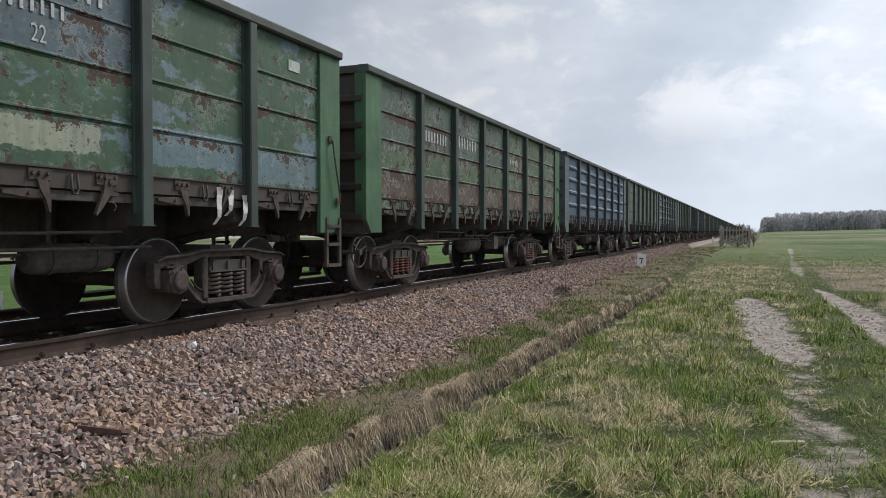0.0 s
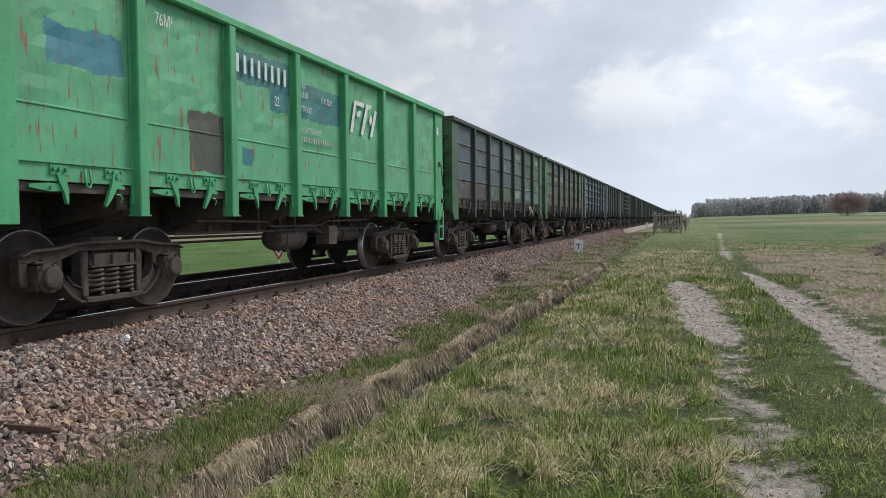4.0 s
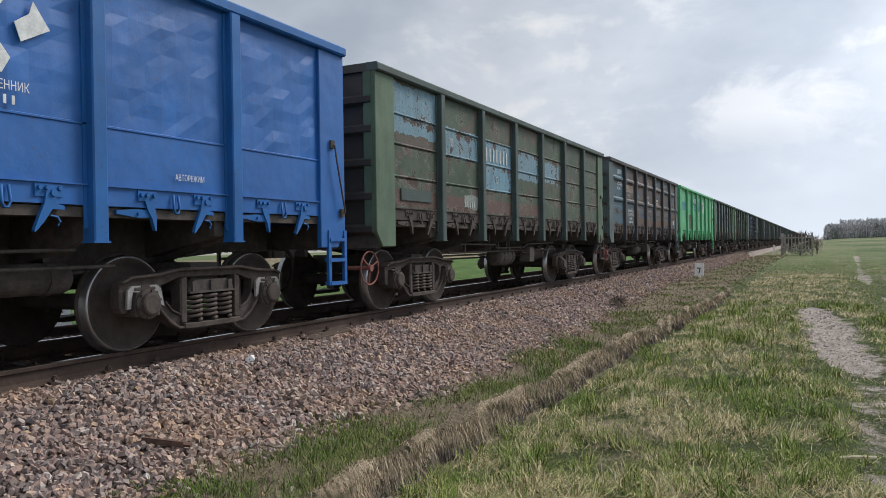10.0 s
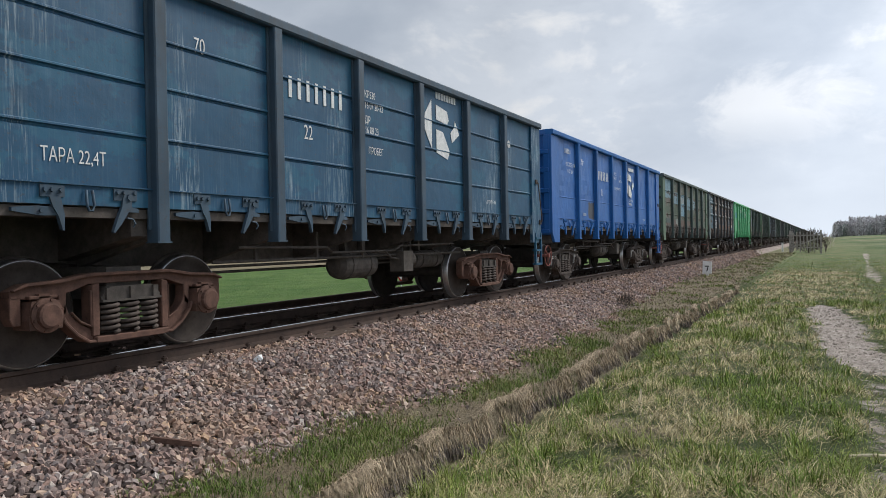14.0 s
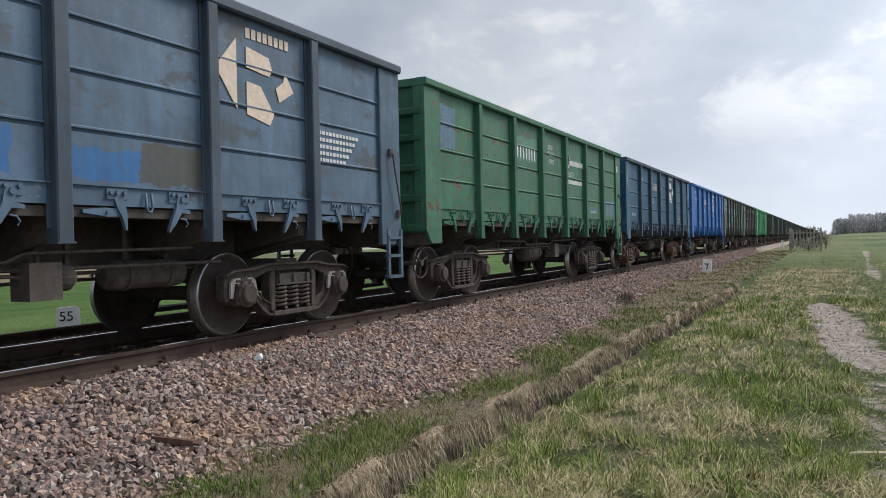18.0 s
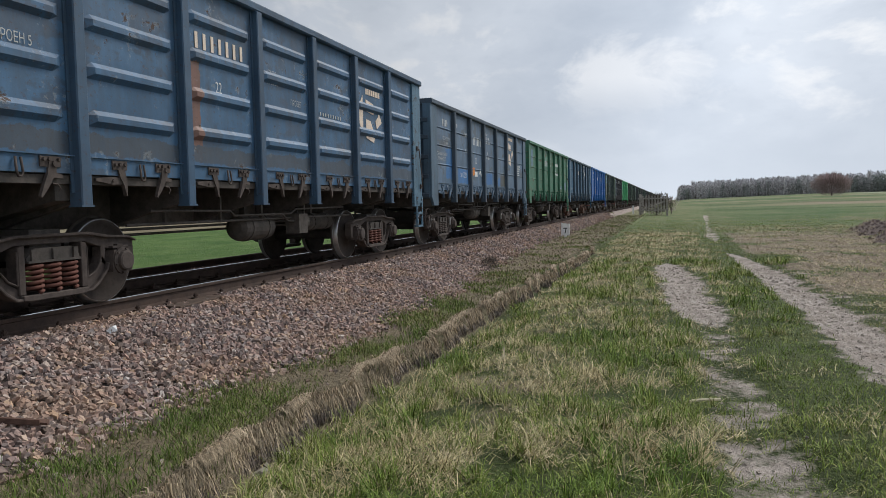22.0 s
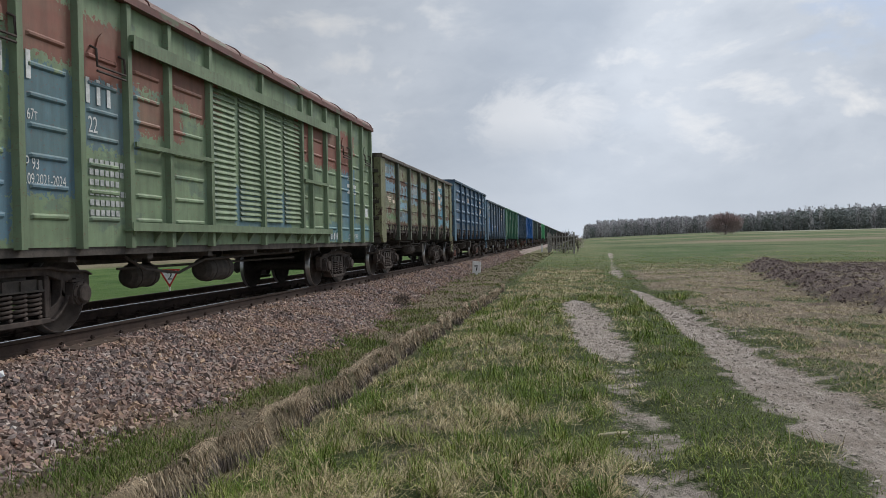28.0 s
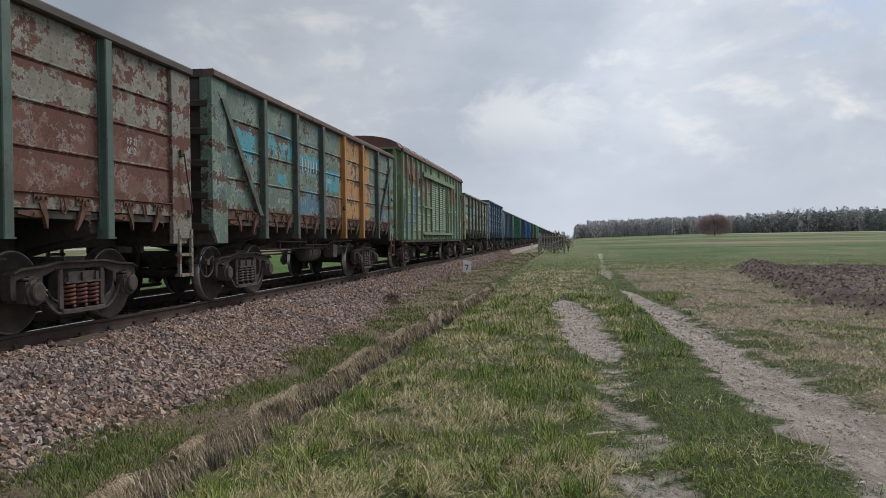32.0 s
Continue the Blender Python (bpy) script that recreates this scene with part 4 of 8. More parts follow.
def tank_mesh(length, r):
    def b(m):
        m.lathe([(-length / 2, 0.02), (-length / 2 + 0.01, r * 0.55), (-length / 2 + 0.06, r * 0.92), (-length / 2 + 0.12, r), (length / 2 - 0.12, r), (length / 2 - 0.06, r * 0.92), (length / 2 - 0.01, r * 0.55), (length / 2, 0.02)], axis="y", seg=20)
        for yy in (-length * 0.25, length * 0.25):
            m.lathe([(yy - 0.03, r), (yy - 0.03, r + 0.012), (yy + 0.03, r + 0.012), (yy + 0.03, r)], axis="y", seg=20)
            m.box(-0.05, 0.05, yy - 0.03, yy + 0.03, r - 0.02, r + 0.30)

    return stored(f"tank_{length}_{r}", b, 0, False)


def rods_mesh():
    def b(m):
        for x, z in ((1.05, 0.86), (0.7, 0.80), (0.35, 0.72)):
            m.cyl((x, -3.2, z), (x, 3.1, z), 0.018, 6)
        m.tube([(1.15, -2.9, 1.02), (1.15, -1.2, 1.0), (1.12, -1.05, 0.93), (1.12, 0.6, 0.93), (1.15, 0.75, 1.0), (1.15, 2.6, 1.02)], 0.016, 6)
        for yy in (-2.5, -1.3, -0.2, 1.2):
            m.box(1.03, 1.07, yy - 0.02, yy + 0.02, 0.84, 1.2)
        m.prism([(-0.2, 0.72), (0.5, 0.78), (0.5, 0.84), (-0.2, 0.80)], 0.6, 0.64, "x")

    return stored("brake_rods", b)


def valve_mesh():
    def b(m):
        m.box(0.95, 1.2, 0.75, 1.05, 0.60, 0.92)
        m.lathe([(0.0, 0.02), (0.0, 0.10), (0.14, 0.12), (0.2, 0.07), (0.2, 0.02)], (1.06, 1.05, 0.78), "y", 12)
        m.cyl((1.08, 0.9, 0.92), (1.08, 0.9, 1.25), 0.025, 6)
        m.tube([(1.1, 0.75, 0.8), (1.12, 0.5, 0.82), (1.12, 0.35, 0.92), (1.1, 0.1, 0.94)], 0.015, 6)

    return stored("brake_valve", b, 0)


def coupler_mesh():
    def b(m):
        m.box(-0.09, 0.09, HALF - 0.2, HALF + 0.18, 0.94, 1.14)
        m.prism([(-0.16, HALF + 0.16), (0.16, HALF + 0.16), (0.20, HALF + 0.30), (0.15, HALF + 0.44), (0.02, HALF + 0.30), (-0.10, HALF + 0.42), (-0.20, HALF + 0.36)], 0.86, 1.22, "z")
        m.box(-0.24, 0.24, HALF - 0.06, HALF + 0.03, 0.86, 1.24)

    return stored("coupler", b, 0.012)


def hose_mesh():
    def b(m):
        p = [(0.52, HALF - 0.30, 1.0), (0.56, HALF - 0.06, 0.98), (0.55, HALF + 0.06, 0.86), (0.47, HALF + 0.15, 0.64), (0.33, HALF + 0.24, 0.47), (0.15, HALF + 0.34, 0.39), (0.0, HALF + 0.42, 0.38)]
        m.tube(p, 0.027, 8)

    return stored("brake_hose", b, 0, True)


def ladder_mesh():
    def b(m):
        y0, y1, x = HALF - 0.37, HALF - 0.02, XP + 0.04
        for yy in (y0, y1):
            m.box(x - 0.02, x + 0.02, yy - 0.028, yy + 0.028, 0.52, 1.22)

    return stored("step_ladder", b)


def rung_mesh():
    def b(m):
        m.box(XP - 0.03, XP + 0.07, HALF - 0.37, HALF - 0.02, -0.022, 0.022)

    return stored("rung", b)


def grab_mesh():
    def b(m):
        x = 1.475
        m.tube([(x, HALF - 0.30, 2.32), (x + 0.05, HALF - 0.29, 2.30), (x + 0.06, HALF - 0.26, 2.1), (x + 0.06, HALF - 0.10, 1.52), (x + 0.05, HALF - 0.08, 1.46), (x, HALF - 0.08, 1.45)], 0.012, 6)
        m.box(x, x + 0.03, HALF - 0.34, HALF - 0.26, 2.27, 2.37)
        m.box(x, x + 0.03, HALF - 0.13, HALF - 0.05, 1.40, 1.50)

    return stored("grab_handle", b)


def handwheel_mesh():
    def b(m):
        ring = [(0.0, 0.235 * math.cos(a), 0.235 * math.sin(a)) for a in np.linspace(0, 2 * math.pi, 24, endpoint=False)]
        m.tube(ring, 0.012, 6, True)
        for a in (0.4, 0.4 + 2.094, 0.4 + 4.189):
            m.tube([(0, 0, 0), (0.0, 0.235 * math.cos(a), 0.235 * math.sin(a))], 0.013, 6)
        m.cyl((-0.35, 0, 0), (0.03, 0, 0), 0.03, 8)
        m.cyl((0.0, 0, 0), (0.035, 0, 0), 0.05, 8)

    return stored("handwheel", b, 0)


def side_frame_mesh():
    def b(m):
        x0, x1 = 0.95, 1.075
        # upper chord, arched over the springs and drawn down to the axle boxes
        m.prism([(-1.19, 0.62), (-0.78, 0.62), (-0.62, 0.66), (-0.45, 0.715), (0.45, 0.715), (0.62, 0.66), (0.78, 0.62), (1.19, 0.62), (1.20, 0.69), (1.08, 0.745), (0.74, 0.765), (0.46, 0.81), (-0.46, 0.81), (-0.74, 0.765), (-1.08, 0.745), (-1.20, 0.69)], x0, x1, "x")
        m.prism([(-1.19, 0.685), (-1.07, 0.725), (-0.74, 0.74), (-0.45, 0.785), (0.45, 0.785), (0.74, 0.74), (1.07, 0.725), (1.19, 0.685), (1.20, 0.70), (1.08, 0.752), (0.74, 0.772), (0.46, 0.817), (-0.46, 0.817), (-0.74, 0.772), (-1.08, 0.752), (-1.20, 0.70)], x1, x1 + 0.05, "x")
        for s in (-1, 1):
            flip = (lambda pts: [(s * a, z) for a, z in pts][::s])
            m.prism(flip([(1.10, 0.40), (1.17, 0.40), (1.20, 0.46), (1.20, 0.64), (1.10, 0.64)]), x0, x1, "x")
            m.prism(flip([(0.68, 0.47), (0.745, 0.43), (0.755, 0.64), (0.68, 0.66)]), x0, x1, "x")
            m.prism(flip([(0.40, 0.19), (0.48, 0.19), (0.60, 0.265), (0.72, 0.39), (0.755, 0.47), (0.69, 0.56), (0.655, 0.47), (0.56, 0.37), (0.40, 0.285)]), x0, x1, "x")
            m.prism(flip([(0.40, 0.183), (0.485, 0.183), (0.61, 0.258), (0.735, 0.385), (0.765, 0.47), (0.735, 0.47), (0.71, 0.40), (0.595, 0.285), (0.475, 0.21), (0.40, 0.21)]), x1, x1 + 0.05, "x")
            m.prism(flip([(0.36, 0.24), (0.44, 0.24), (0.44, 0.70), (0.36, 0.72)]), x0, x1 + 0.03, "x")
            # rim round the window between column and leg
            m.prism(flip([(0.44, 0.66), (0.46, 0.66), (0.46, 0.34), (0.44, 0.32)]), x1, x1 + 0.03, "x")
            m.prism(flip([(0.44, 0.32), (0.46, 0.345), (0.56, 0.395), (0.64, 0.485), (0.655, 0.47), (0.56, 0.37)]), x1, x1 + 0.03, "x")
            m.box(x0, x1 + 0.055, min(s * 0.80, s * 1.06), max(s * 0.80, s * 1.06), 0.615, 0.645)
        m.prism([(-0.42, 0.185), (-0.34, 0.175), (0.34, 0.175), (0.42, 0.185), (0.42, 0.235), (-0.42, 0.235)], x0 - 0.10, x1 + 0.06, "x")

    return stored("side_frame", b, 0.007)


def bolster_mesh():
    def b(m):
        m.box(-1.0, 1.0, -0.20, 0.20, 0.55, 0.86)
        for s in (-1, 1):
            x0, x1 = (0.92, 1.10) if s > 0 else (-1.10, -0.92)
            m.prism([(-0.34, 0.545), (0.34, 0.545), (0.34, 0.59), (0.24, 0.68), (-0.24, 0.68), (-0.34, 0.59)], x0, x1, "x")
            f0, f1 = (1.10, 1.125) if s > 0 else (-1.125, -1.10)
            for yy in (-0.27, 0.0, 0.27):
                m.box(f0, f1, yy - 0.03, yy + 0.03, 0.56, 0.67)
            m.box(f0, f1, -0.34, 0.34, 0.54, 0.562)
        m.lathe([(0.86, 0.2), (0.93, 0.2), (0.93, 0.02)], axis="z", seg=12)

    return stored("bolster", b)


def spring_mesh(fine=True):
    turns, n = 5.5, 88 if fine else 34

    def b(m):
        p = [(0.098 * math.cos(a), 0.098 * math.sin(a), 0.255 + 0.275 * a / (2 * math.pi * turns)) for a in np.linspace(0, 2 * math.pi * turns, n)]
        m.tube(p, 0.0185, 7 if fine else 4)

    return stored(f"coil_spring_{n}", b, 0, True)


def axle_box_mesh():
    def b(m):
        m.prism([(-0.15, 0.36), (0.15, 0.36), (0.16, 0.44), (0.13, 0.60), (-0.13, 0.60), (-0.16, 0.44)], 0.93, 1.15, "x")
        m.lathe([(1.14, 0.150), (1.17, 0.150), (1.18, 0.115), (1.215, 0.11), (1.225, 0.09), (1.225, 0.01)], (0, 0, 0.4785), "x", 18)
        for a in range(6):
            w = a * math.pi / 3 + 0.3
            m.cyl((1.165, 0.132 * math.cos(w), 0.4785 + 0.132 * math.sin(w)), (1.19, 0.132 * math.cos(w), 0.4785 + 0.132 * math.sin(w)), 0.014, 6)
        m.box(1.0, 1.13, -0.05, 0.05, 0.60, 0.66)

    return stored("axle_box", b)


def adapter_mesh():
    def b(m):
        m.prism([(-0.22, 0.44), (-0.175, 0.44), (-0.15, 0.60), (0.15, 0.60), (0.20, 0.46), (0.24, 0.44), (0.20, 0.62), (0.15, 0.66), (-0.16, 0.66), (-0.21, 0.62)], 1.09, 1.12, "x")

    return stored("adapter_arch", b)


def wheel_mesh(seg=40):
    def b(m):
        # outer side towards +x
        m.slot = 0
        prof = [(0.70, 0.0), (0.70, 0.13), (0.765, 0.16), (0.79, 0.30), (0.762, 0.405), (0.738, 0.43), (0.735, 0.495), (0.742, 0.507), (0.758, 0.505), (0.775, 0.486)]
        m.lathe(prof, axis="x", seg=seg, caps=False)
        m.slot = 1
        m.lathe([(0.775, 0.486), (0.79, 0.480), (0.858, 0.476), (0.870, 0.464), (0.870, 0.459)], axis="x", seg=seg, caps=False)
        m.slot = 0
        m.lathe([(0.870, 0.459), (0.868, 0.425), (0.838, 0.405), (0.812, 0.30), (0.83, 0.16), (0.90, 0.13), (0.905, 0.085), (0.905, 0.0)], axis="x", seg=seg, caps=False)

    return stored(f"wheel_{seg}", b, 0, True)


def axle_mesh():
    def b(m):
        m.lathe([(-1.15, 0.02), (-1.15, 0.065), (-0.95, 0.07), (-0.93, 0.09), (-0.7, 0.1), (0, 0.085), (0.7, 0.1), (0.93, 0.09), (0.95, 0.07), (1.15, 0.065), (1.15, 0.02)], axis="x", seg=12)
        m.box(-0.3, -0.25, -0.11, 0.11, -0.05, 0.05)

    return stored("wheelset_axle", b)


TURN = pose(0, 0, 0, 0, 0, 180)
WHEELSETS = []          # (wagon, wheelset, y) of the wagons that pass the camera


def add_bogie(wagon, yb, look_, full, spring=None, adapter=None):
    m = look_
    spring = spring or M_SPRING
    if full:
        part("bolster", bolster_mesh(), M_UNDER, wagon, (0, yb, 0))
    for near in (True, False):
        base = Matrix.Translation((0, yb, 0)) @ (Matrix.Identity(4) if near else TURN)
        sf = part("side_frame", side_frame_mesh(), m, wagon, base)
        if near:
            for yy in (-0.225, 0.0, 0.225) if full else (-0.12, 0.12):
                part("coil_spring", spring_mesh(full), spring, sf, (1.03, yy, 0))
        for yy in (-0.925, 0.925):
            box = part("axle_box", axle_box_mesh(), m, sf, (0, yy, 0))
            if adapter and near:
                part("adapter_arch", adapter_mesh(), adapter, sf, (0, yy, 0))
    for yy in (-0.925, 0.925):
        ax = part("wheelset", axle_mesh(), M_WHEEL, wagon, (0, yb + yy, 0.4785))
        rim = wheel_mesh(48 if full else 16)
        part("wheel", rim, [M_WHEEL, M_TREAD], ax)
        part("wheel", rim, [M_WHEEL, M_TREAD], ax, TURN)
        if full:
            WHEELSETS.append((ax, yb + yy))


def gondola(label, kind, body, trim, corner, full=True, chord=None, bogie=None, end=None, extras=(), sill=None, hardware=None, tall=0.0, ladder=None):
    """An open goods wagon; origin on the rail heads at its middle."""
    w = tagged(new("gondola_wagon", None), label, "freight wagon", "wagons of the freight train")
    bogie, end, sill, hardware = bogie or M_BOGIE, end or C_DARK, sill or body, hardware or M_BOGIE
    chord = chord or trim
    sides = (Matrix.Identity(4), TURN)
    foot = 1.085
    grow = Matrix.Translation((0, 0, foot)) @ Matrix.Diagonal((1, 1, (ZT - foot + tall) / (ZT - foot), 1)) @ Matrix.Translation((0, 0, -foot))
    up = Matrix.Translation((0, 0, tall))
    panel_grow = Matrix.Translation((0, 0, ZB)) @ Matrix.Diagonal((1, 1, (ZT - ZB + tall) / (ZT - ZB), 1)) @ Matrix.Translation((0, 0, -ZB))
    for side in sides:
        for i in range(7):
            part("side_panel", panel_mesh(kind, i), body, w, side @ panel_grow)
        for yy in POSTS:
            part("post", post_mesh(), trim, w, side @ Matrix.Translation((0, yy, 0)) @ grow)
        part("corner_post", corner_mesh(), corner, w, side @ grow)
        part("corner_post", corner_mesh(), corner, w, side @ Matrix.Diagonal((1, -1, 1, 1)) @ grow)
        part("top_chord", chord_mesh(), chord, w, side @ up)
        part("bottom_chord", sill_mesh(), sill, w, side)
        if full and side is sides[0]:
            for i in range(7):
                c = (BAY_EDGES[i] + BAY_EDGES[i + 1]) / 2
                part("hatch_hinge", hinge_mesh(), hardware, w, (0, c - 0.30, 0))
                part("hatch_latch", latch_mesh(), hardware, w, (0, c + 0.42, 0))
                part("tie_ring", ring_mesh(), hardware, w, (0, c + 0.04, 0))
                part("floor_hatch", hatch_mesh(), M_UNDER, w, (0, c, 0))
        elif side is sides[0]:
            for i in range(7):
                c = (BAY_EDGES[i] + BAY_EDGES[i + 1]) / 2
                part("hatch_latch", latch_mesh(), hardware, w, (0, c + 0.2, 0))
    for side in sides:
        wall = part("end_wall", end_mesh(), end, w, side @ grow)
        for z in (1.25, 1.72, 2.2, 2.68, 3.1) if full else (1.3, 2.0, 2.7):
            part("end_rib", end_rib_mesh(), end, wall, (0, 0, z))
    part("underframe", under_mesh(), M_UNDER, w)
    part("load_floor", floor_mesh(), M_UNDER, w)
    part("coupler", coupler_mesh(), M_UNDER, w)
    part("coupler", coupler_mesh(), M_UNDER, w, TURN)
    part("air_tank", tank_mesh(0.95, 0.20), M_UNDER, w, (0.85, -0.15, 0.74))
    part("brake_cylinder", tank_mesh(1.05, 0.15), M_UNDER, w, (0.70, 2.35, 0.76))
    if full:
        part("brake_rigging", rods_mesh(), M_UNDER, w)
        part("brake_valve", valve_mesh(), M_UNDER, w)
        part("brake_hose", hose_mesh(), M_RUBBER, w)
        part("brake_hose", hose_mesh(), M_RUBBER, w, TURN)
        for side in sides:
            steps_ = part("step_ladder", ladder_mesh(), ladder or corner, w, side)
            for z in (0.54, 0.84, 1.10):
                part("rung", rung_mesh(), ladder or corner, steps_, (0, 0, z))
        part("grab_handle", grab_mesh(), M_BOGIE, w)
        part("handwheel", handwheel_mesh(), M_REDWHEEL if "red_wheel" in extras else M_BOGIE, w, (1.36, -HALF - 0.02, 0.70))
    red = M_SPRING_RED if "red_springs" in extras else None
    ad = M_BOX_GREY if "white_adapters" in extras else None
    add_bogie(w, -4.325, bogie, full, red, ad)
    add_bogie(w, 4.325, bogie, full, red, ad)
    return w

# ---- train: the wagons, from the front to the tail ----
LBLUE, CYAN = (0.16, 0.29, 0.37), (0.07, 0.32, 0.42)
DULLGREEN, GREYBROWN = (0.055, 0.105, 0.062), (0.12, 0.105, 0.09)


def bay(i, j=None, a=0.0, b=0.0):
    j = i if j is None else j
    return BAY_EDGES[i] + a, BAY_EDGES[j + 1] - b


C_DARK = paint("dark_brown_steel", (0.052, 0.043, 0.037), 0.5, spread=True)
P_W0 = paint("flaking_green_paint", (0.040, 0.098, 0.052), 0.60, (0.12, 0.18, 0.21), 0.12, patches=[(*bay(0, 3), 2.0, 3.46, (0.058, 0.105, 0.128)), (*bay(0, 1), 1.6, 2.1, (0.060, 0.052, 0.048)), (*bay(2, 4), 2.55, 3.4, (0.078, 0.120, 0.150)), (*bay(5), 1.7, 2.1, (0.13, 0.2, 0.23)), (*bay(4, 4, 0.1, 0.5), 1.72, 1.98, (0.3, 0.33, 0.25)), (*bay(6), 1.62, 2.0, (0.13, 0.2, 0.23))], scuff=0.22, gloss=0.15)
T_W0 = paint("dark_green_trim", (0.040, 0.064, 0.054), 0.3, spread=True)
C_GREEN = paint("green_corner_paint", (0.055, 0.135, 0.066), 0.3, spread=True)
P_WA = paint("worn_dark_green_paint", (0.07, 0.125, 0.062), 0.72, (0.11, 0.13, 0.13), 0.15, patches=[(*bay(0, 3), 2.5, 3.4, (0.075, 0.120, 0.095)), (*bay(0, 6), 1.6, 2.0, (0.10, 0.065, 0.05))], scuff=0.3)
P_WB = paint("dull_blue_paint", (0.055, 0.10, 0.155), 0.35)
P_W1 = paint("bright_green_paint", (0.095, 0.37, 0.19), 0.10, scratch=1.0, rust=(0.22, 0.115, 0.06), patches=[(*bay(2, 2, 0.02, 0.02), 2.86, 3.3, (0.02, 0.17, 0.19)), (*bay(2, 2, 1.05, 0.2), 2.58, 2.9, (0.02, 0.17, 0.19)), (*bay(3, 3, 0.0, 0.1), 2.58, 3.12, (0.02, 0.17, 0.19)), (*bay(1, 1, 0.9, 0.0), 1.62, 2.35, (0.07, 0.065, 0.06)), (*bay(2, 2, 0.3, 1.15), 1.75, 2.0, (0.02, 0.18, 0.22)), (*bay(0, 0, 0.4, 0.2), 2.5, 2.9, (0.03, 0.2, 0.27))], grime=0.12, gloss=0.3)
T_W1 = paint("bright_green_trim", (0.075, 0.36, 0.16), 0.12, spread=True, grime=0.2)
P_W2 = paint("rusty_slate_blue_paint", (0.050, 0.085, 0.115), 0.62, (0.105, 0.072, 0.060), 0.36, patches=[(*bay(0, 0), 1.6, 3.4, (0.05, 0.115, 0.16)), (*bay(2, 5), 1.60, 1.85, (0.12, 0.06, 0.04))])
T_W2 = paint("sooty_blue_trim", (0.052, 0.058, 0.066), 0.6, spread=True)
C_W2 = paint("grey_blue_corner", (0.085, 0.12, 0.125), 0.5, spread=True)
P_W3 = paint("patched_green_paint", (0.046, 0.080, 0.048), 0.6, (0.09, 0.072, 0.058), 0.2, patches=[(*bay(0), 2.72, 3.46, LBLUE), (*bay(1), 2.52, 3.02, LBLUE), (*bay(2), 2.04, 3.0, (0.15, 0.3, 0.4)), (*bay(3), 2.38, 2.98, LBLUE), (*bay(4, 4, 0, 0.3), 2.42, 2.9, LBLUE), (*bay(0, 3), 1.60, 1.86, (0.115, 0.062, 0.05)), (*bay(1, 1, 1.0, 0), 1.66, 1.9, (0.26, 0.3, 0.28))], scuff=0.16, gloss=0.2)
T_W3 = paint("dark_slate_green_trim", (0.055, 0.085, 0.082), 0.25, spread=True)
C_W3 = paint("grey_green_corner", (0.10, 0.16, 0.105), 0.12, spread=True)
P_W4 = paint("bright_blue_paint", (0.008, 0.105, 0.36), 0.06, patches=[(*bay(1, 1, 1.05, 0.02), 1.62, 2.06, (0.06, 0.055, 0.05))], grime=0.12, gloss=0.6)
T_W4 = paint("blue_trim", (0.010, 0.11, 0.34), 0.08, spread=True, grime=0.18)
P_W5 = paint("dusty_dark_blue_paint", (0.007, 0.064, 0.132), 0.14, (0.010, 0.085, 0.155), 0.22, streak=(0.34, 0.42, 0.46), grime=0.07, gloss=0.3)
T_W5 = paint("dark_blue_trim", (0.036, 0.072, 0.11), 0.12, spread=True)
P_W6 = paint("scratched_green_paint", (0.030, 0.160, 0.090), 0.48, scratch=-1.1, rust=(0.14, 0.075, 0.048), patches=[(*bay(0, 0, 0.1, 0.9), 2.6, 3.3, (0.10, 0.2, 0.3)), (*bay(2, 2, 0.1, 0.2), 2.7, 3.2, (0.10, 0.27, 0.2)), (*bay(6, 6, 0.5, 0.1), 1.7, 2.1, (0.11, 0.2, 0.3)), (*bay(5, 5, 0.5, 0.4), 1.7, 1.86, (0.09, 0.19, 0.27))], gloss=0.4)
T_W6 = paint("green_trim", (0.032, 0.145, 0.085), 0.35, spread=True)
P_W7 = paint("grey_blue_paint", (0.085, 0.150, 0.230), 0.22, (0.075, 0.10, 0.125), 0.12, rust=(0.15, 0.085, 0.06), patches=[(*bay(1, 1, 0.5, 0), 1.62, 2.02, (0.035, 0.17, 0.42)), (*bay(3, 3, 0.1, 0.4), 1.62, 2.0, (0.03, 0.15, 0.38)), (*bay(4, 4, 0.1, 0.5), 1.62, 1.9, (0.03, 0.15, 0.38)), (*bay(0, 0, 0.9, 0.1), 1.7, 2.5, (0.03, 0.15, 0.36)), (*bay(4, 4, 0.85, 0.1), 1.62, 2.0, (0.085, 0.09, 0.08))], gloss=0.3, scuff=0.3)
T_W7 = paint("dark_grey_blue_trim", (0.055, 0.085, 0.12), 0.3, spread=True)
P_W8 = paint("faded_blue_paint", (0.040, 0.115, 0.215), 0.40, (0.045, 0.085, 0.14), 0.2, patches=[(*bay(2, 2, 0.05, 1.35), 1.62, 2.7, (0.20, 0.10, 0.07)), (*bay(0, 6), 1.6, 1.78, (0.055, 0.075, 0.10))], gloss=0.3, scuff=0.25)
T_W8 = paint("blue_grey_trim", (0.040, 0.088, 0.150), 0.4, spread=True)
C_W8 = paint("pale_blue_corner", (0.085, 0.175, 0.25), 0.6, spread=True)
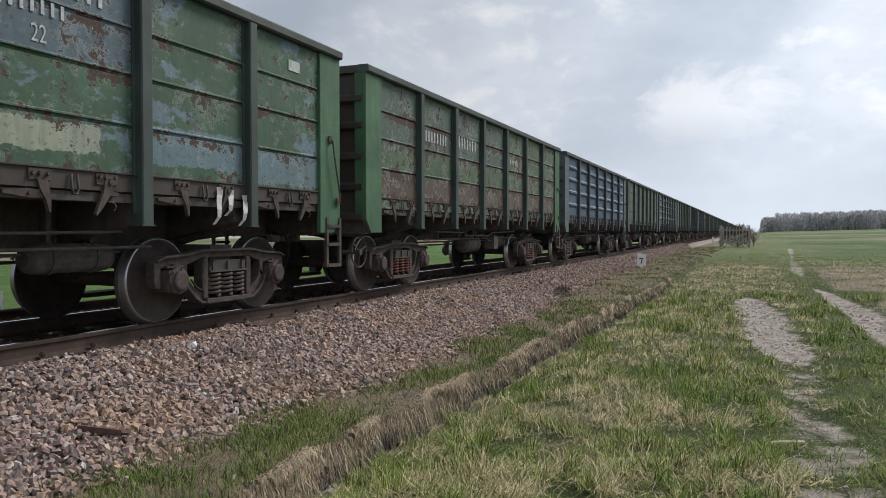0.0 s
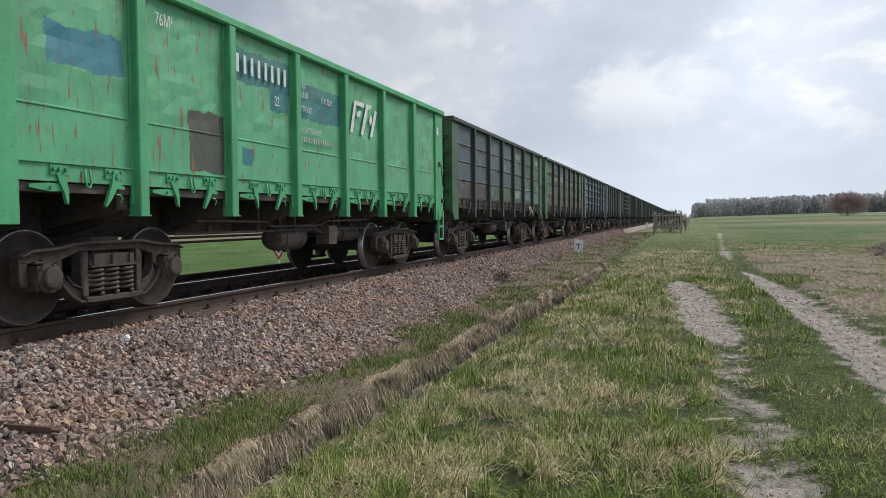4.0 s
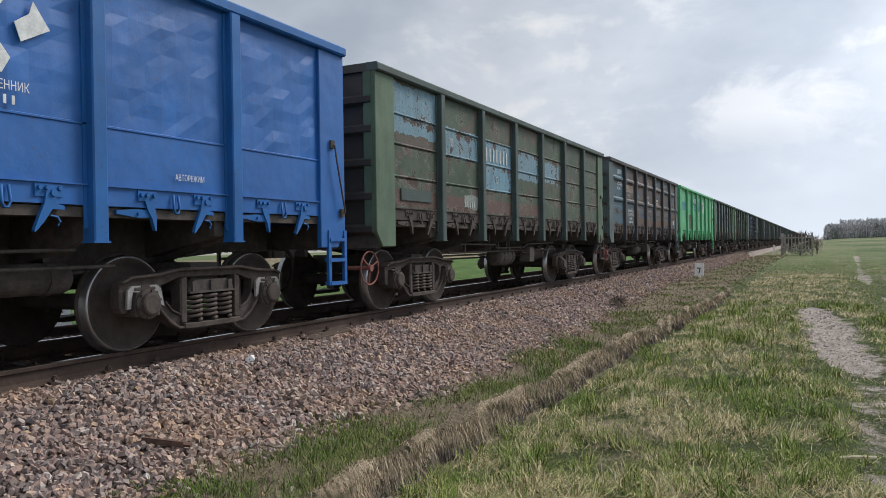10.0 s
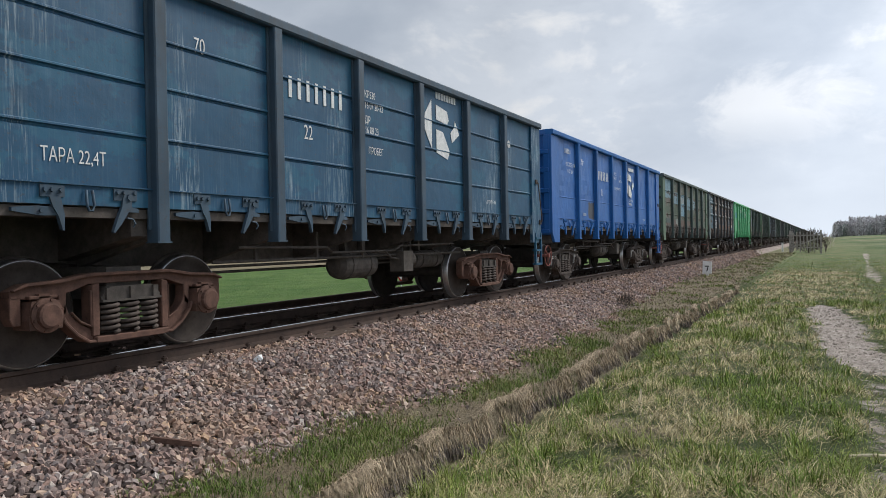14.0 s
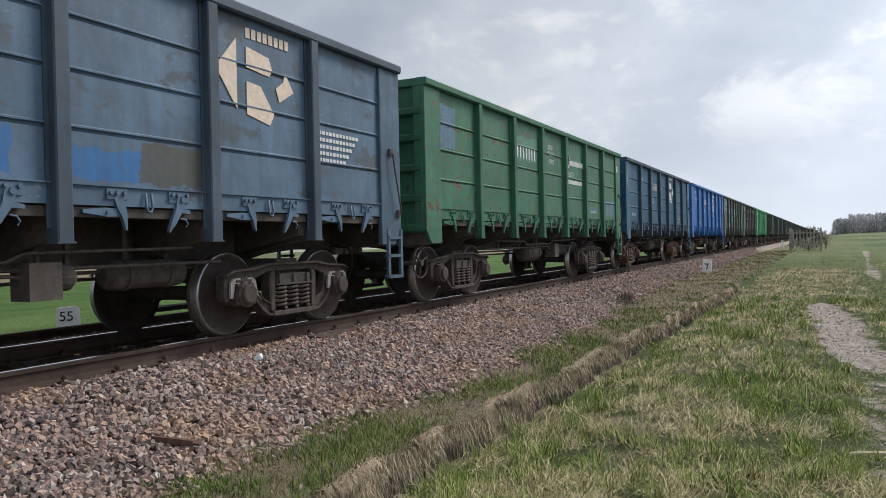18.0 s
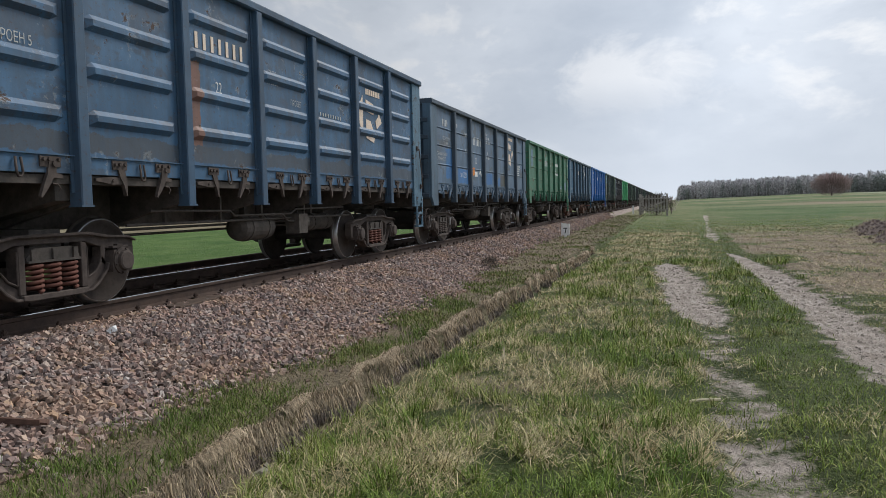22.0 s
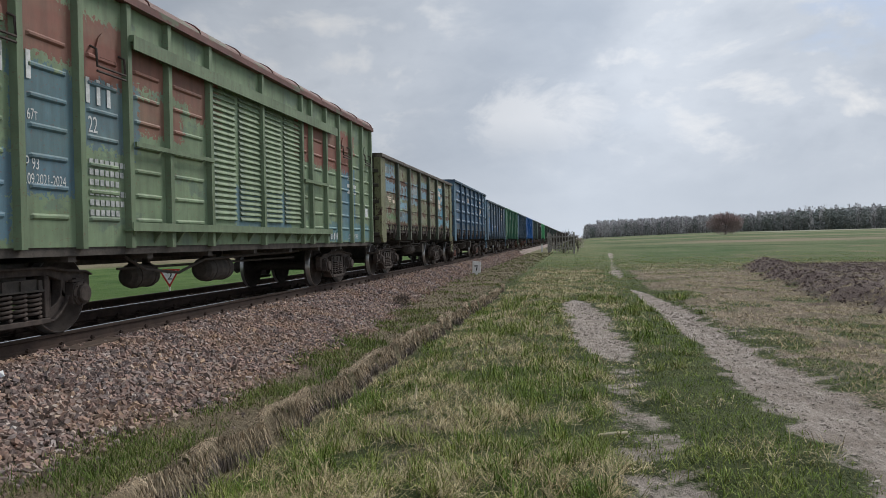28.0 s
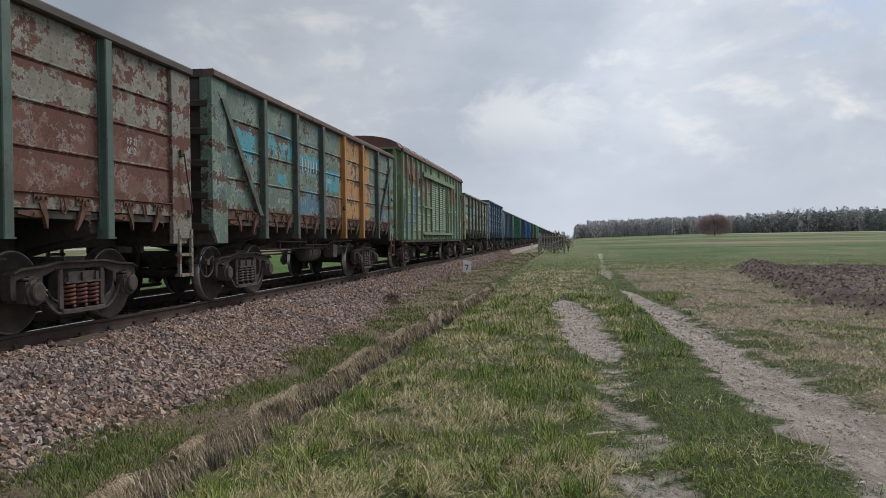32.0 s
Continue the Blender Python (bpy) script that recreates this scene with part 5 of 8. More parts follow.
P_W9 = paint("peeling_olive_paint", (0.205, 0.225, 0.125), 0.72, (0.12, 0.075, 0.05), 0.10, rust=(0.12, 0.07, 0.05), patches=[(*bay(0, 0, 0, 0.2), 2.55, 3.15, (0.17, 0.33, 0.45)), (*bay(1), 2.4, 3.0, (0.17, 0.33, 0.42)), (*bay(2, 2), 2.3, 3.05, (0.2, 0.35, 0.44)), (*bay(3, 3), 2.6, 3.2, (0.17, 0.34, 0.46)), (*bay(5), 1.6, 3.3, (0.11, 0.38, 0.55)), (*bay(6, 6, 0, 0.1), 1.6, 2.0, (0.15, 0.36, 0.46)), (*bay(1), 1.66, 2.0, (0.11, 0.22, 0.29)), (*bay(1, 1, 0.1, 0.9), 2.0, 2.44, (0.26, 0.42, 0.36)), (*bay(1, 1, 0.3, 0.25), 2.1, 2.3, (0.22, 0.40, 0.52)), (*bay(0, 0, 0.3, 0.1), 1.72, 2.02, (0.12, 0.23, 0.10)), (*bay(1, 1, 0.05, 1.0), 1.82, 2.0, (0.07, 0.07, 0.07)), (*bay(0, 0, 0, 0.3), 3.15, 3.4, (0.16, 0.30, 0.38))], scuff=0.4)
T_W9 = paint("olive_grey_trim", (0.085, 0.105, 0.075), 0.62, spread=True)
C_W9 = paint("rusty_olive_corner", (0.205, 0.21, 0.115), 0.68, spread=True)
P_W11 = paint("flaking_grey_green_paint", (0.125, 0.195, 0.150), 0.68, (0.085, 0.155, 0.155), 0.2, rust=(0.09, 0.06, 0.045), patches=[(*bay(0, 0, 0.5, 0.3), 2.4, 3.0, (0.05, 0.33, 0.42)), (*bay(1), 2.62, 3.02, (0.05, 0.35, 0.42)), (*bay(1, 1, 0.8, 0.5), 2.1, 2.3, (0.05, 0.33, 0.42)), (*bay(2), 2.4, 2.78, (0.05, 0.34, 0.42)), (*bay(3), 2.16, 2.62, (0.05, 0.33, 0.42)), (*bay(2), 1.6, 2.08, (0.06, 0.18, 0.28)), (*bay(3, 5, 1.42, 0.75), 1.6, 3.46, (0.50, 0.235, 0.06)), (*bay(3, 3, 0, 0.3), 1.6, 2.02, (0.10, 0.05, 0.04)), (*bay(6, 6, 0.1, 0.5), 1.62, 2.02, (0.06, 0.19, 0.33))], scuff=0.4)
T_W11 = paint("chipped_grey_green_trim", (0.075, 0.105, 0.09), 0.65, spread=True)
T_ORANGE = paint("orange_brown_trim", (0.42, 0.21, 0.07), 0.45, spread=True)
P_W12 = paint("peeling_beige_grey_paint", (0.22, 0.21, 0.17), 0.8, rust=(0.12, 0.055, 0.042), patches=[(*bay(0, 6), 1.6, 2.52, (0.165, 0.060, 0.042))], scuff=0.3)
T_W12 = paint("green_grey_trim", (0.075, 0.12, 0.10), 0.4, spread=True)
P_FAR = [paint("far_dull_green", (0.06, 0.10, 0.07), 0.45, (0.09, 0.08, 0.07), 0.2), paint("far_grey_green", (0.085, 0.11, 0.09), 0.4), paint("far_slate_blue", (0.055, 0.095, 0.13), 0.3), paint("far_teal", (0.055, 0.12, 0.13), 0.3, (0.09, 0.1, 0.09), 0.2), paint("far_brown", (0.10, 0.08, 0.065), 0.3)]

wagons = {}


def couple():
    g = gondola
    wagons[0] = g("old green open goods wagon with flaking paint and torn cloth", "plain", P_W0, T_W0, C_GREEN, sill=C_DARK, chord=paint("dark_grey_green_chord", (0.045, 0.058, 0.050), 0.45, spread=True), bogie=M_BOGIE, ladder=M_BOGIE)
    wagons[-1] = g("dark green open goods wagon with bright green corner plates", "plain", P_WA, T_W0, C_GREEN, extras=("red_springs",), ladder=M_BOGIE)
    wagons[-2] = g("dull blue open goods wagon with stamped ribs", "ribbed", P_WB, T_W2, C_W2)
    wagons[1] = g("bright green open goods wagon with scratched smooth sides", "smooth", P_W1, T_W1, T_W1, end=T_W1, hardware=T_W1)
    wagons[2] = g("rusty slate blue open goods wagon with stamped ribs", "half", P_W2, T_W2, C_W2, extras=("red_wheel",))
    wagons[3] = g("patched green and light blue open goods wagon", "plain", P_W3, T_W3, C_W3, sill=C_DARK, ladder=M_BOGIE, extras=("red_wheel",))
    wagons[4] = g("bright blue open goods wagon with dented smooth sides", "smooth", P_W4, T_W4, P_W4, end=P_W4, extras=("white_adapters", "red_wheel"), hardware=T_W4)
    wagons[5] = g("dark blue open goods wagon streaked with pale dust", "plain", P_W5, T_W5, P_W5, end=P_W5, hardware=T_W5, bogie=M_BOGIE_RED)
    wagons[6] = g("scratched green open goods wagon with blue repair patches", "plain", P_W6, T_W6, P_W6, end=T_W6, hardware=T_W6)
    wagons[7] = g("grey blue open goods wagon with white stencils and orange sticker", "plain", P_W7, T_W7, paint("grey_blue_corner_paint", (0.075, 0.130, 0.185), 0.35, spread=True), end=T_W7, hardware=P_W7, extras=("white_adapters",))
    wagons[8] = g("faded blue open goods wagon with stamped ribs", "ribbed", P_W8, T_W8, C_W8, end=T_W8, tall=0.27, extras=("red_springs",))
    wagons[9] = g("peeling olive and light blue open goods wagon", "plain", P_W9, T_W9, C_W9, chord=paint("rusty_grey_chord", (0.115, 0.10, 0.085), 0.75, spread=True))
    wagons[11] = g("grey green open goods wagon with orange patch and diagonal braces", "plain", P_W11, T_W11, P_W11, tall=0.16, ladder=M_RUSTY, hardware=M_RUSTY, sill=M_RUSTY, chord=paint("red_brown_chord", (0.115, 0.07, 0.058), 0.6, spread=True))
    wagons[12] = g("beige and red brown open goods wagon with peeling paint", "plain", P_W12, T_W12, P_W12, extras=("red_springs",), chord=C_DARK, hardware=M_RUSTY)
    order = [0, 3, 1, 0, 2, 4, 1, 0, 3, 2, 0, 1]
    words = ["dull green open goods wagon far down the train", "grey green open goods wagon far down the train", "slate blue open goods wagon far down the train", "teal open goods wagon far down the train", "brown open goods wagon far down the train"]
    first = {}
    for i, c in enumerate(order * 3):
        k = -3 - i
        if k < -31:
            break
        if c in first:
            wagons[k] = copy_thing(first[c], Matrix.Identity(4))
        else:
            trim = T_W0 if c < 2 else T_W2
            wagons[k] = first[c] = g(words[c], "ribbed" if c in (2, 3) else "plain", P_FAR[c], trim, trim, full=False)


couple()


# ---- train: the covered van ----
VAN_HALF, VAN_Z0, VAN_Z1 = 7.61, 1.03, 4.14
P_VAN = paint("weathered_pale_green_paint", (0.20, 0.28, 0.165), 0.20, (0.15, 0.215, 0.15), 0.15, rust=(0.25, 0.095, 0.07), patches=[(4.9, 6.1, 3.2, 3.75, (0.27, 0.11, 0.08)), (3.4, 4.2, 2.9, 3.3, (0.27, 0.11, 0.08)), (-3.7, -2.6, 2.5, 3.0, (0.25, 0.11, 0.08)), (-2.4, -1.3, 2.9, 3.4, (0.25, 0.11, 0.08)), (-6.0, -4.9, 2.0, 3.0, (0.11, 0.2, 0.24)), (-4.9, -3.7, 2.2, 3.1, (0.12, 0.2, 0.24)), (-7.4, -6.0, 1.1, 2.0, (0.12, 0.22, 0.29)), (-6.0, -4.9, 1.6, 2.0, (0.11, 0.2, 0.26)), (5.0, 6.1, 1.06, 2.9, (0.10, 0.22, 0.30)), (3.8, 7.4, 1.06, 1.5, (0.12, 0.25, 0.28)), (-7.4, -6.1, 3.2, 3.8, (0.27, 0.10, 0.07)), (-4.9, -3.8, 3.0, 3.5, (0.26, 0.10, 0.07)), (-0.9, 1.6, 1.3, 2.0, (0.12, 0.22, 0.26)), (-7.4, -5.2, 3.35, 4.0, (0.26, 0.095, 0.07)), (-6.0, -3.9, 3.1, 3.75, (0.25, 0.10, 0.075)), (-3.9, -1.4, 3.1, 3.6, (0.24, 0.10, 0.075)), (1.9, 5.6, 2.75, 3.7, (0.26, 0.10, 0.075))], rough_edge=0.55, scuff=0.15)
T_VAN = paint("pale_green_trim", (0.17, 0.235, 0.14), 0.18, rust=(0.2, 0.08, 0.055), spread=True)
M_ROOF = paint("red_brown_roof_paint", (0.155, 0.062, 0.052), 0.3, (0.12, 0.13, 0.085), 0.12, spread=True)
REAR_BAYS, FRONT_BAYS = [0.8, 0.9, 0.97, 0.96], [0.97, 1.0, 0.99, 0.93]
MIDDLE = [0.97, 1.2, 1.0, 1.0, 1.0, 1.0, 0.57, 0.96]


def van():
    w = tagged(new("covered_van", None), "weathered green covered goods van with louvred doors and red brown roof", "freight wagon", "wagons of the freight train")
    edges = [-VAN_HALF]
    for b in REAR_BAYS + MIDDLE + FRONT_BAYS:
        edges.append(edges[-1] + b)
    f = 2 * VAN_HALF / (edges[-1] + VAN_HALF)
    edges = [-VAN_HALF + (e + VAN_HALF) * f for e in edges]
    x = 1.42
    for side in (Matrix.Identity(4), TURN):
        for i in range(len(edges) - 1):
            y0, y1 = edges[i] + 0.03, edges[i + 1] - 0.03
            louvre = 6 <= i <= 9
            leaf = Mesh()
            if louvre:
                leaf.box(x - 0.04, x, y0 - 0.03, y1 + 0.03, VAN_Z0, VAN_Z1)
            else:
                zs, depth = [VAN_Z0], [[0.0] * 6]
                for z in (1.36, 1.68, 2.0, 2.32, 2.64, 2.96, 3.28):
                    for dz, d in ((-0.035, 0.0), (-0.012, 0.022), (0.012, 0.022), (0.035, 0.0)):
                        zs.append(z + dz)
                        depth.append([0.0, 0.0, d, d, 0.0, 0.0])
                zs.append(VAN_Z1)
                depth.append([0.0] * 6)
                relief(leaf, x, [y0 - 0.03, y0 + 0.14, y0 + 0.18, y1 - 0.18, y1 - 0.14, y1 + 0.03], zs, depth)
            leaf = part("door_leaf" if 4 <= i <= 11 else "side_panel", leaf, P_VAN, w, side)
            if louvre:
                def slat(m):
                    m.prism([(x, 0.0), (x + 0.035, 0.012), (x + 0.03, 0.03), (x, 0.075)], -(y1 - y0) / 2 + 0.05, (y1 - y0) / 2 - 0.05, "y")

                for n in range(23):
                    part("louvre", stored("louvre", slat), P_VAN, leaf, (0, (y0 + y1) / 2, 1.42 + 0.092 * n))

        def hat(m):
            m.prism([(x, -0.07), (x + 0.075, -0.045), (x + 0.075, 0.045), (x, 0.07)], VAN_Z0 - 0.02, VAN_Z1 - 0.02, "z")

        for i, e in enumerate(edges):
            if 7 <= i <= 9 and i != 8:
                continue
            part("post", stored("van_post", hat), T_VAN, w, side @ Matrix.Translation((0, min(max(e, -VAN_HALF + 0.06), VAN_HALF - 0.06), 0)))
        m = Mesh()
        m.box(x, x + 0.13, edges[4] - 0.1, edges[12] + 0.1, 1.22, 1.24)
        m.box(x + 0.12, x + 0.135, edges[4] - 0.1, edges[12] + 0.1, 1.22, 1.33)
        for i in range(14):
            yy = edges[4] + (edges[12] - edges[4]) * i / 13
            m.prism([(x, 1.06), (x + 0.12, 1.22), (x, 1.22)], yy - 0.02, yy + 0.02, "y")
        part("door_rail", m, T_VAN, w, side)
        m = Mesh()
        m.box(x + 0.02, x + 0.14, edges[4], edges[12] + 0.6, 3.62, 3.70)
        m.box(x + 0.12, x + 0.14, edges[4], edges[12] + 0.6, 3.52, 3.62)
        part("door_track", m, T_VAN, w, side)
        m = Mesh()
        m.box(x + 0.08, x + 0.115, edges[4] + 0.05, edges[6], 2.30, 2.36)
        part("door_bar", m, T_VAN, w, side)
        m = Mesh()
        m.box(x + 0.08, x + 0.115, edges[10], edges[12] - 0.05, 2.30, 2.36)
        part("door_bar", m, T_VAN, w, side)
        for yy in (edges[1] + 0.55, edges[3] + 0.55, edges[13] + 0.5, edges[15] + 0.45):
            m = Mesh()
            m.tube([(x, yy - 0.28, 3.40), (x + 0.08, yy - 0.28, 3.36), (x + 0.09, yy - 0.28, 3.16), (x + 0.09, yy + 0.28, 3.16), (x + 0.08, yy + 0.28, 3.36), (x, yy + 0.28, 3.40)], 0.016, 6)
            m.tube([(x + 0.09, yy - 0.28, 3.10), (x + 0.09, yy + 0.28, 3.10)], 0.016, 6)
            part("hatch_frame", m, M_BOGIE, w, side)
            m = Mesh()
            m.prism([(yy + 0.2 * math.cos(a), 3.3 + 0.32 * math.sin(a)) for a in np.linspace(0, math.pi, 9)], x, x + 0.02, "x")
            part("hatch_cover", m, P_VAN, w, side)
        m = Mesh()
        m.box(x - 0.02, x + 0.11, -VAN_HALF - 0.06, VAN_HALF + 0.06, VAN_Z1 - 0.05, VAN_Z1 + 0.05)
        part("eave", m, M_ROOF, w, side)
        for yy in (-VAN_HALF + 0.12,):
            m = Mesh()
            for z in (0.56, 0.86):
                m.box(1.2, 1.5, yy, yy + 0.42, z - 0.015, z + 0.015)
            for q in (yy, yy + 0.42):
                m.box(1.38, 1.42, q - 0.02, q + 0.02, 0.55, 1.1)
            part("step_ladder", m, M_BOGIE_RED, w, side)
            m = Mesh()
            m.tube([(1.43, yy - 0.0, 2.5), (1.50, yy - 0.0, 2.48), (1.50, yy, 1.7), (1.43, yy, 1.68)], 0.014, 6)
            part("grab_handle", m, T_VAN, w, side)
    # roof of bent sheets
    arc = [(1.50 * math.sin(a), VAN_Z1 + 0.03 + 0.42 * (math.cos(a * 0.93) - math.cos(1.4608)) / (1 - math.cos(1.4608))) for a in np.linspace(-math.pi / 2, math.pi / 2, 17)]
    m = Mesh()
    m.prism(arc, -VAN_HALF - 0.66, VAN_HALF + 0.08, "y")
    for i in range(12):
        yy = -VAN_HALF + (2 * VAN_HALF) * i / 11
        m.prism([(px * 1.006, pz + 0.018) for px, pz in arc], yy - 0.03, yy + 0.03, "y")
    part("roof", m, M_ROOF, w)
    # brake platform under the long end of the roof
    m = Mesh()
    m.box(-1.35, 1.35, -VAN_HALF - 0.62, -VAN_HALF - 0.05, VAN_Z0 - 0.02, VAN_Z0 + 0.04)
    part("platform", m, M_BOGIE_RED, w)
    for xx in (-1.33, 1.33):
        m = Mesh()
        m.box(xx - 0.05, xx + 0.05, -VAN_HALF - 0.62, -VAN_HALF - 0.52, VAN_Z0 + 0.04, VAN_Z1 + 0.02)
        part("platform_post", m, T_VAN, w)
        m = Mesh()
        m.tube([(xx, -VAN_HALF - 0.46, 2.45), (xx + 0.04, -VAN_HALF - 0.40, 2.42), (xx + 0.04, -VAN_HALF - 0.40, 1.55), (xx, -VAN_HALF - 0.46, 1.5)], 0.016, 6)
        part("handrail", m, T_VAN, w)
    m = Mesh()
    m.box(-1.28, 1.0, -VAN_HALF - 0.61, -VAN_HALF - 0.57, VAN_Z0 + 0.04, 2.45)
    part("platform_screen", m, P_VAN, w)
    m = Mesh()
    m.box(-1.45, 1.45, -VAN_HALF - 0.66, -VAN_HALF + 0.02, VAN_Z1 - 0.03, VAN_Z1 + 0.028)
    part("canopy", m, T_VAN, w)
    m = Mesh()
    for s in (-1, 1):
        m.box(s * 0.85 - 0.02, s * 0.85 + 0.02, -VAN_HALF + 0.6, VAN_HALF - 0.8, VAN_Z1 + 0.39, VAN_Z1 + 0.44)
    for i in range(14):
        yy = -VAN_HALF + 0.7 + i
        for s in (-1, 1):
            m.box(s * 0.85 - 0.02, s * 0.85 + 0.02, yy, yy + 0.04, VAN_Z1 + 0.26, VAN_Z1 + 0.40)
    part("roof_walkway", m, C_DARK, w)
    for turn in (Matrix.Identity(4), TURN):
        m = Mesh()
        m.box(-1.40, 1.40, -VAN_HALF, -VAN_HALF + 0.04, VAN_Z0, VAN_Z1)
        wall = part("end_wall", m, P_VAN, w, turn)
        for i in range(8):
            m = Mesh()
            z = 1.2 + i * 0.34
            m.prism([(-VAN_HALF, z), (-VAN_HALF - 0.04, z + 0.03), (-VAN_HALF - 0.04, z + 0.09), (-VAN_HALF, z + 0.12)][::-1], -1.3, 1.3, "x")
            part("end_rib", m, P_VAN, wall)
        for xx in (-0.9, 0.9):
            m = Mesh()
            m.box(xx - 0.07, xx + 0.07, -VAN_HALF - 0.13, -VAN_HALF, VAN_Z0, VAN_Z1)
            part("end_post", m, T_VAN, w, turn)
        part("coupler", coupler_mesh(), M_UNDER, w, turn @ Matrix.Translation((0, VAN_HALF - HALF, 0)))
        part("brake_hose", hose_mesh(), M_RUBBER, w, turn @ Matrix.Translation((0, VAN_HALF - HALF, 0)))
    m = Mesh()
    for s in (-1, 1):
        m.box(s * 0.19 - 0.06, s * 0.19 + 0.06, -VAN_HALF, VAN_HALF, 0.78, 1.06)
        m.box(s * 1.36 - 0.04, s * 1.36 + 0.04, -VAN_HALF, VAN_HALF, 0.93, 1.06)
    for yy in (-7.3, -5.0, -3.4, -1.7, 0, 1.7, 3.4, 5.0, 7.3):
        m.box(-1.36, 1.36, yy - 0.07, yy + 0.07, 0.86, 1.05)
    m.box(-1.40, 1.40, -VAN_HALF, VAN_HALF, 1.04, 1.058)
    part("underframe", m, M_UNDER, w)
    part("air_tank", tank_mesh(0.95, 0.20), M_UNDER, w, (0.85, -0.6, 0.62))
    part("brake_cylinder", tank_mesh(0.7, 0.17), M_UNDER, w, (0.7, -2.6, 0.6))
    m = Mesh()
    m.tube([(1.1, -3.6, 0.9), (1.1, -3.1, 0.7), (1.1, -2.2, 0.62), (1.1, -1.4, 0.8), (1.1, 2.8, 0.86)], 0.022, 6)
    m.cyl((0.8, -3.3, 0.72), (0.8, 3.3, 0.72), 0.02, 6)
    part("brake_rigging", m, M_UNDER, w)
    add_bogie(w, -5.5, M_BOGIE, True)
    add_bogie(w, 5.5, M_BOGIE, True)
    return w


wagons[10] = van()

# ---- motion of the train ----
# seconds and the metres by which the wagon at the camera's side at the start has gone
TRAVEL = [(0, 3.18), (3, 19.32), (6, 35.25), (9, 51.05), (13, 72.15), (19, 103.68), (23, 124.4), (26, 139.98), (28.5, 152.66), (30, 160.22), (32, 170.55)]
OFFSETS = {k: -PITCH * k for k in wagons}
OFFSETS[10], OFFSETS[11], OFFSETS[12] = -137.41, -152.9, -166.4


def motions():
    times = np.arange(0, 32.01, 0.1)
    gone = np.interp(times, [t for t, d in TRAVEL], [d for t, d in TRAVEL])
    for k, w in wagons.items():
        walk(w, [(t, pose(XC, d + OFFSETS[k], 0)) for t, d in zip(times[::5], gone[::5])])
    for ax, y in WHEELSETS:
        walk(ax, [(t, pose(0, y, 0.4785, -math.degrees(g / 0.4785) % 360, 0, 0)) for t, g in zip(times, gone)])



# ---- grass ----
def blade_look(name, stops, rough=0.75):
    def build(k, bsdf):
        r = k.n("ShaderNodeNewGeometry").outputs["Random Per Island"]
        v = k.n("ShaderNodeNewGeometry").outputs["Position"]
        patch = k.ramp(k.noise(v, 1.1, 5.0, 0.65), 0.36, 0.64)
        ramp = k.n("ShaderNodeValToRGB", Fac=k.math("ADD", k.math("MULTIPLY", r, 0.5), k.math("MULTIPLY", patch, 0.5)))
        while len(ramp.color_ramp.elements) < len(stops):
            ramp.color_ramp.elements.new(0.5)
        for e, (at, c) in zip(ramp.color_ramp.elements, stops):
            e.position, e.color = at, (*c, 1)
        own = k.ramp(k.math("FRACT", k.math("MULTIPLY", r, 37.7)), 0.0, 1.0, 0.48, 1.62)
        col = k.mix(1.0, ramp.outputs[0], k.n("ShaderNodeCombineXYZ", X=own, Y=own, Z=own).outputs[0], "MULTIPLY")
        set_col(k, bsdf, col, rough)
        bsdf.inputs["Specular IOR Level"].default_value = 0.2

    return material(name, build)


M_GRASS = blade_look("young_grass", [(0.0, (0.086, 0.146, 0.024)), (0.25, (0.130, 0.200, 0.036)), (0.5, (0.172, 0.232, 0.046)), (0.72, (0.235, 0.262, 0.072)), (0.86, (0.32, 0.305, 0.13)), (1.0, (0.45, 0.385, 0.225))])
M_VERGE = blade_look("dark_verge_grass", [(0.0, (0.070, 0.120, 0.022)), (0.3, (0.108, 0.165, 0.034)), (0.6, (0.145, 0.188, 0.046)), (0.85, (0.20, 0.195, 0.072)), (1.0, (0.28, 0.22, 0.115))])
M_LITTER = blade_look("rotting_litter", [(0.0, (0.10, 0.075, 0.052)), (0.4, (0.21, 0.165, 0.105)), (0.7, (0.16, 0.135, 0.08)), (1.0, (0.31, 0.26, 0.17))])
M_STRAW = blade_look("dry_grass", [(0.0, (0.24, 0.185, 0.095)), (0.3, (0.43, 0.36, 0.205)), (0.6, (0.33, 0.285, 0.145)), (0.8, (0.56, 0.48, 0.31)), (1.0, (0.26, 0.185, 0.10))])
M_THATCH = blade_look("brown_hanging_grass", [(0.0, (0.16, 0.12, 0.085)), (0.3, (0.40, 0.32, 0.22)), (0.6, (0.30, 0.235, 0.16)), (0.85, (0.50, 0.41, 0.29)), (1.0, (0.14, 0.10, 0.07))])


M_ROOTS = blade_look("grey_roots", [(0.0, (0.06, 0.048, 0.042)), (0.35, (0.19, 0.158, 0.135)), (0.6, (0.12, 0.096, 0.08)), (0.85, (0.28, 0.235, 0.20)), (1.0, (0.055, 0.043, 0.036))])


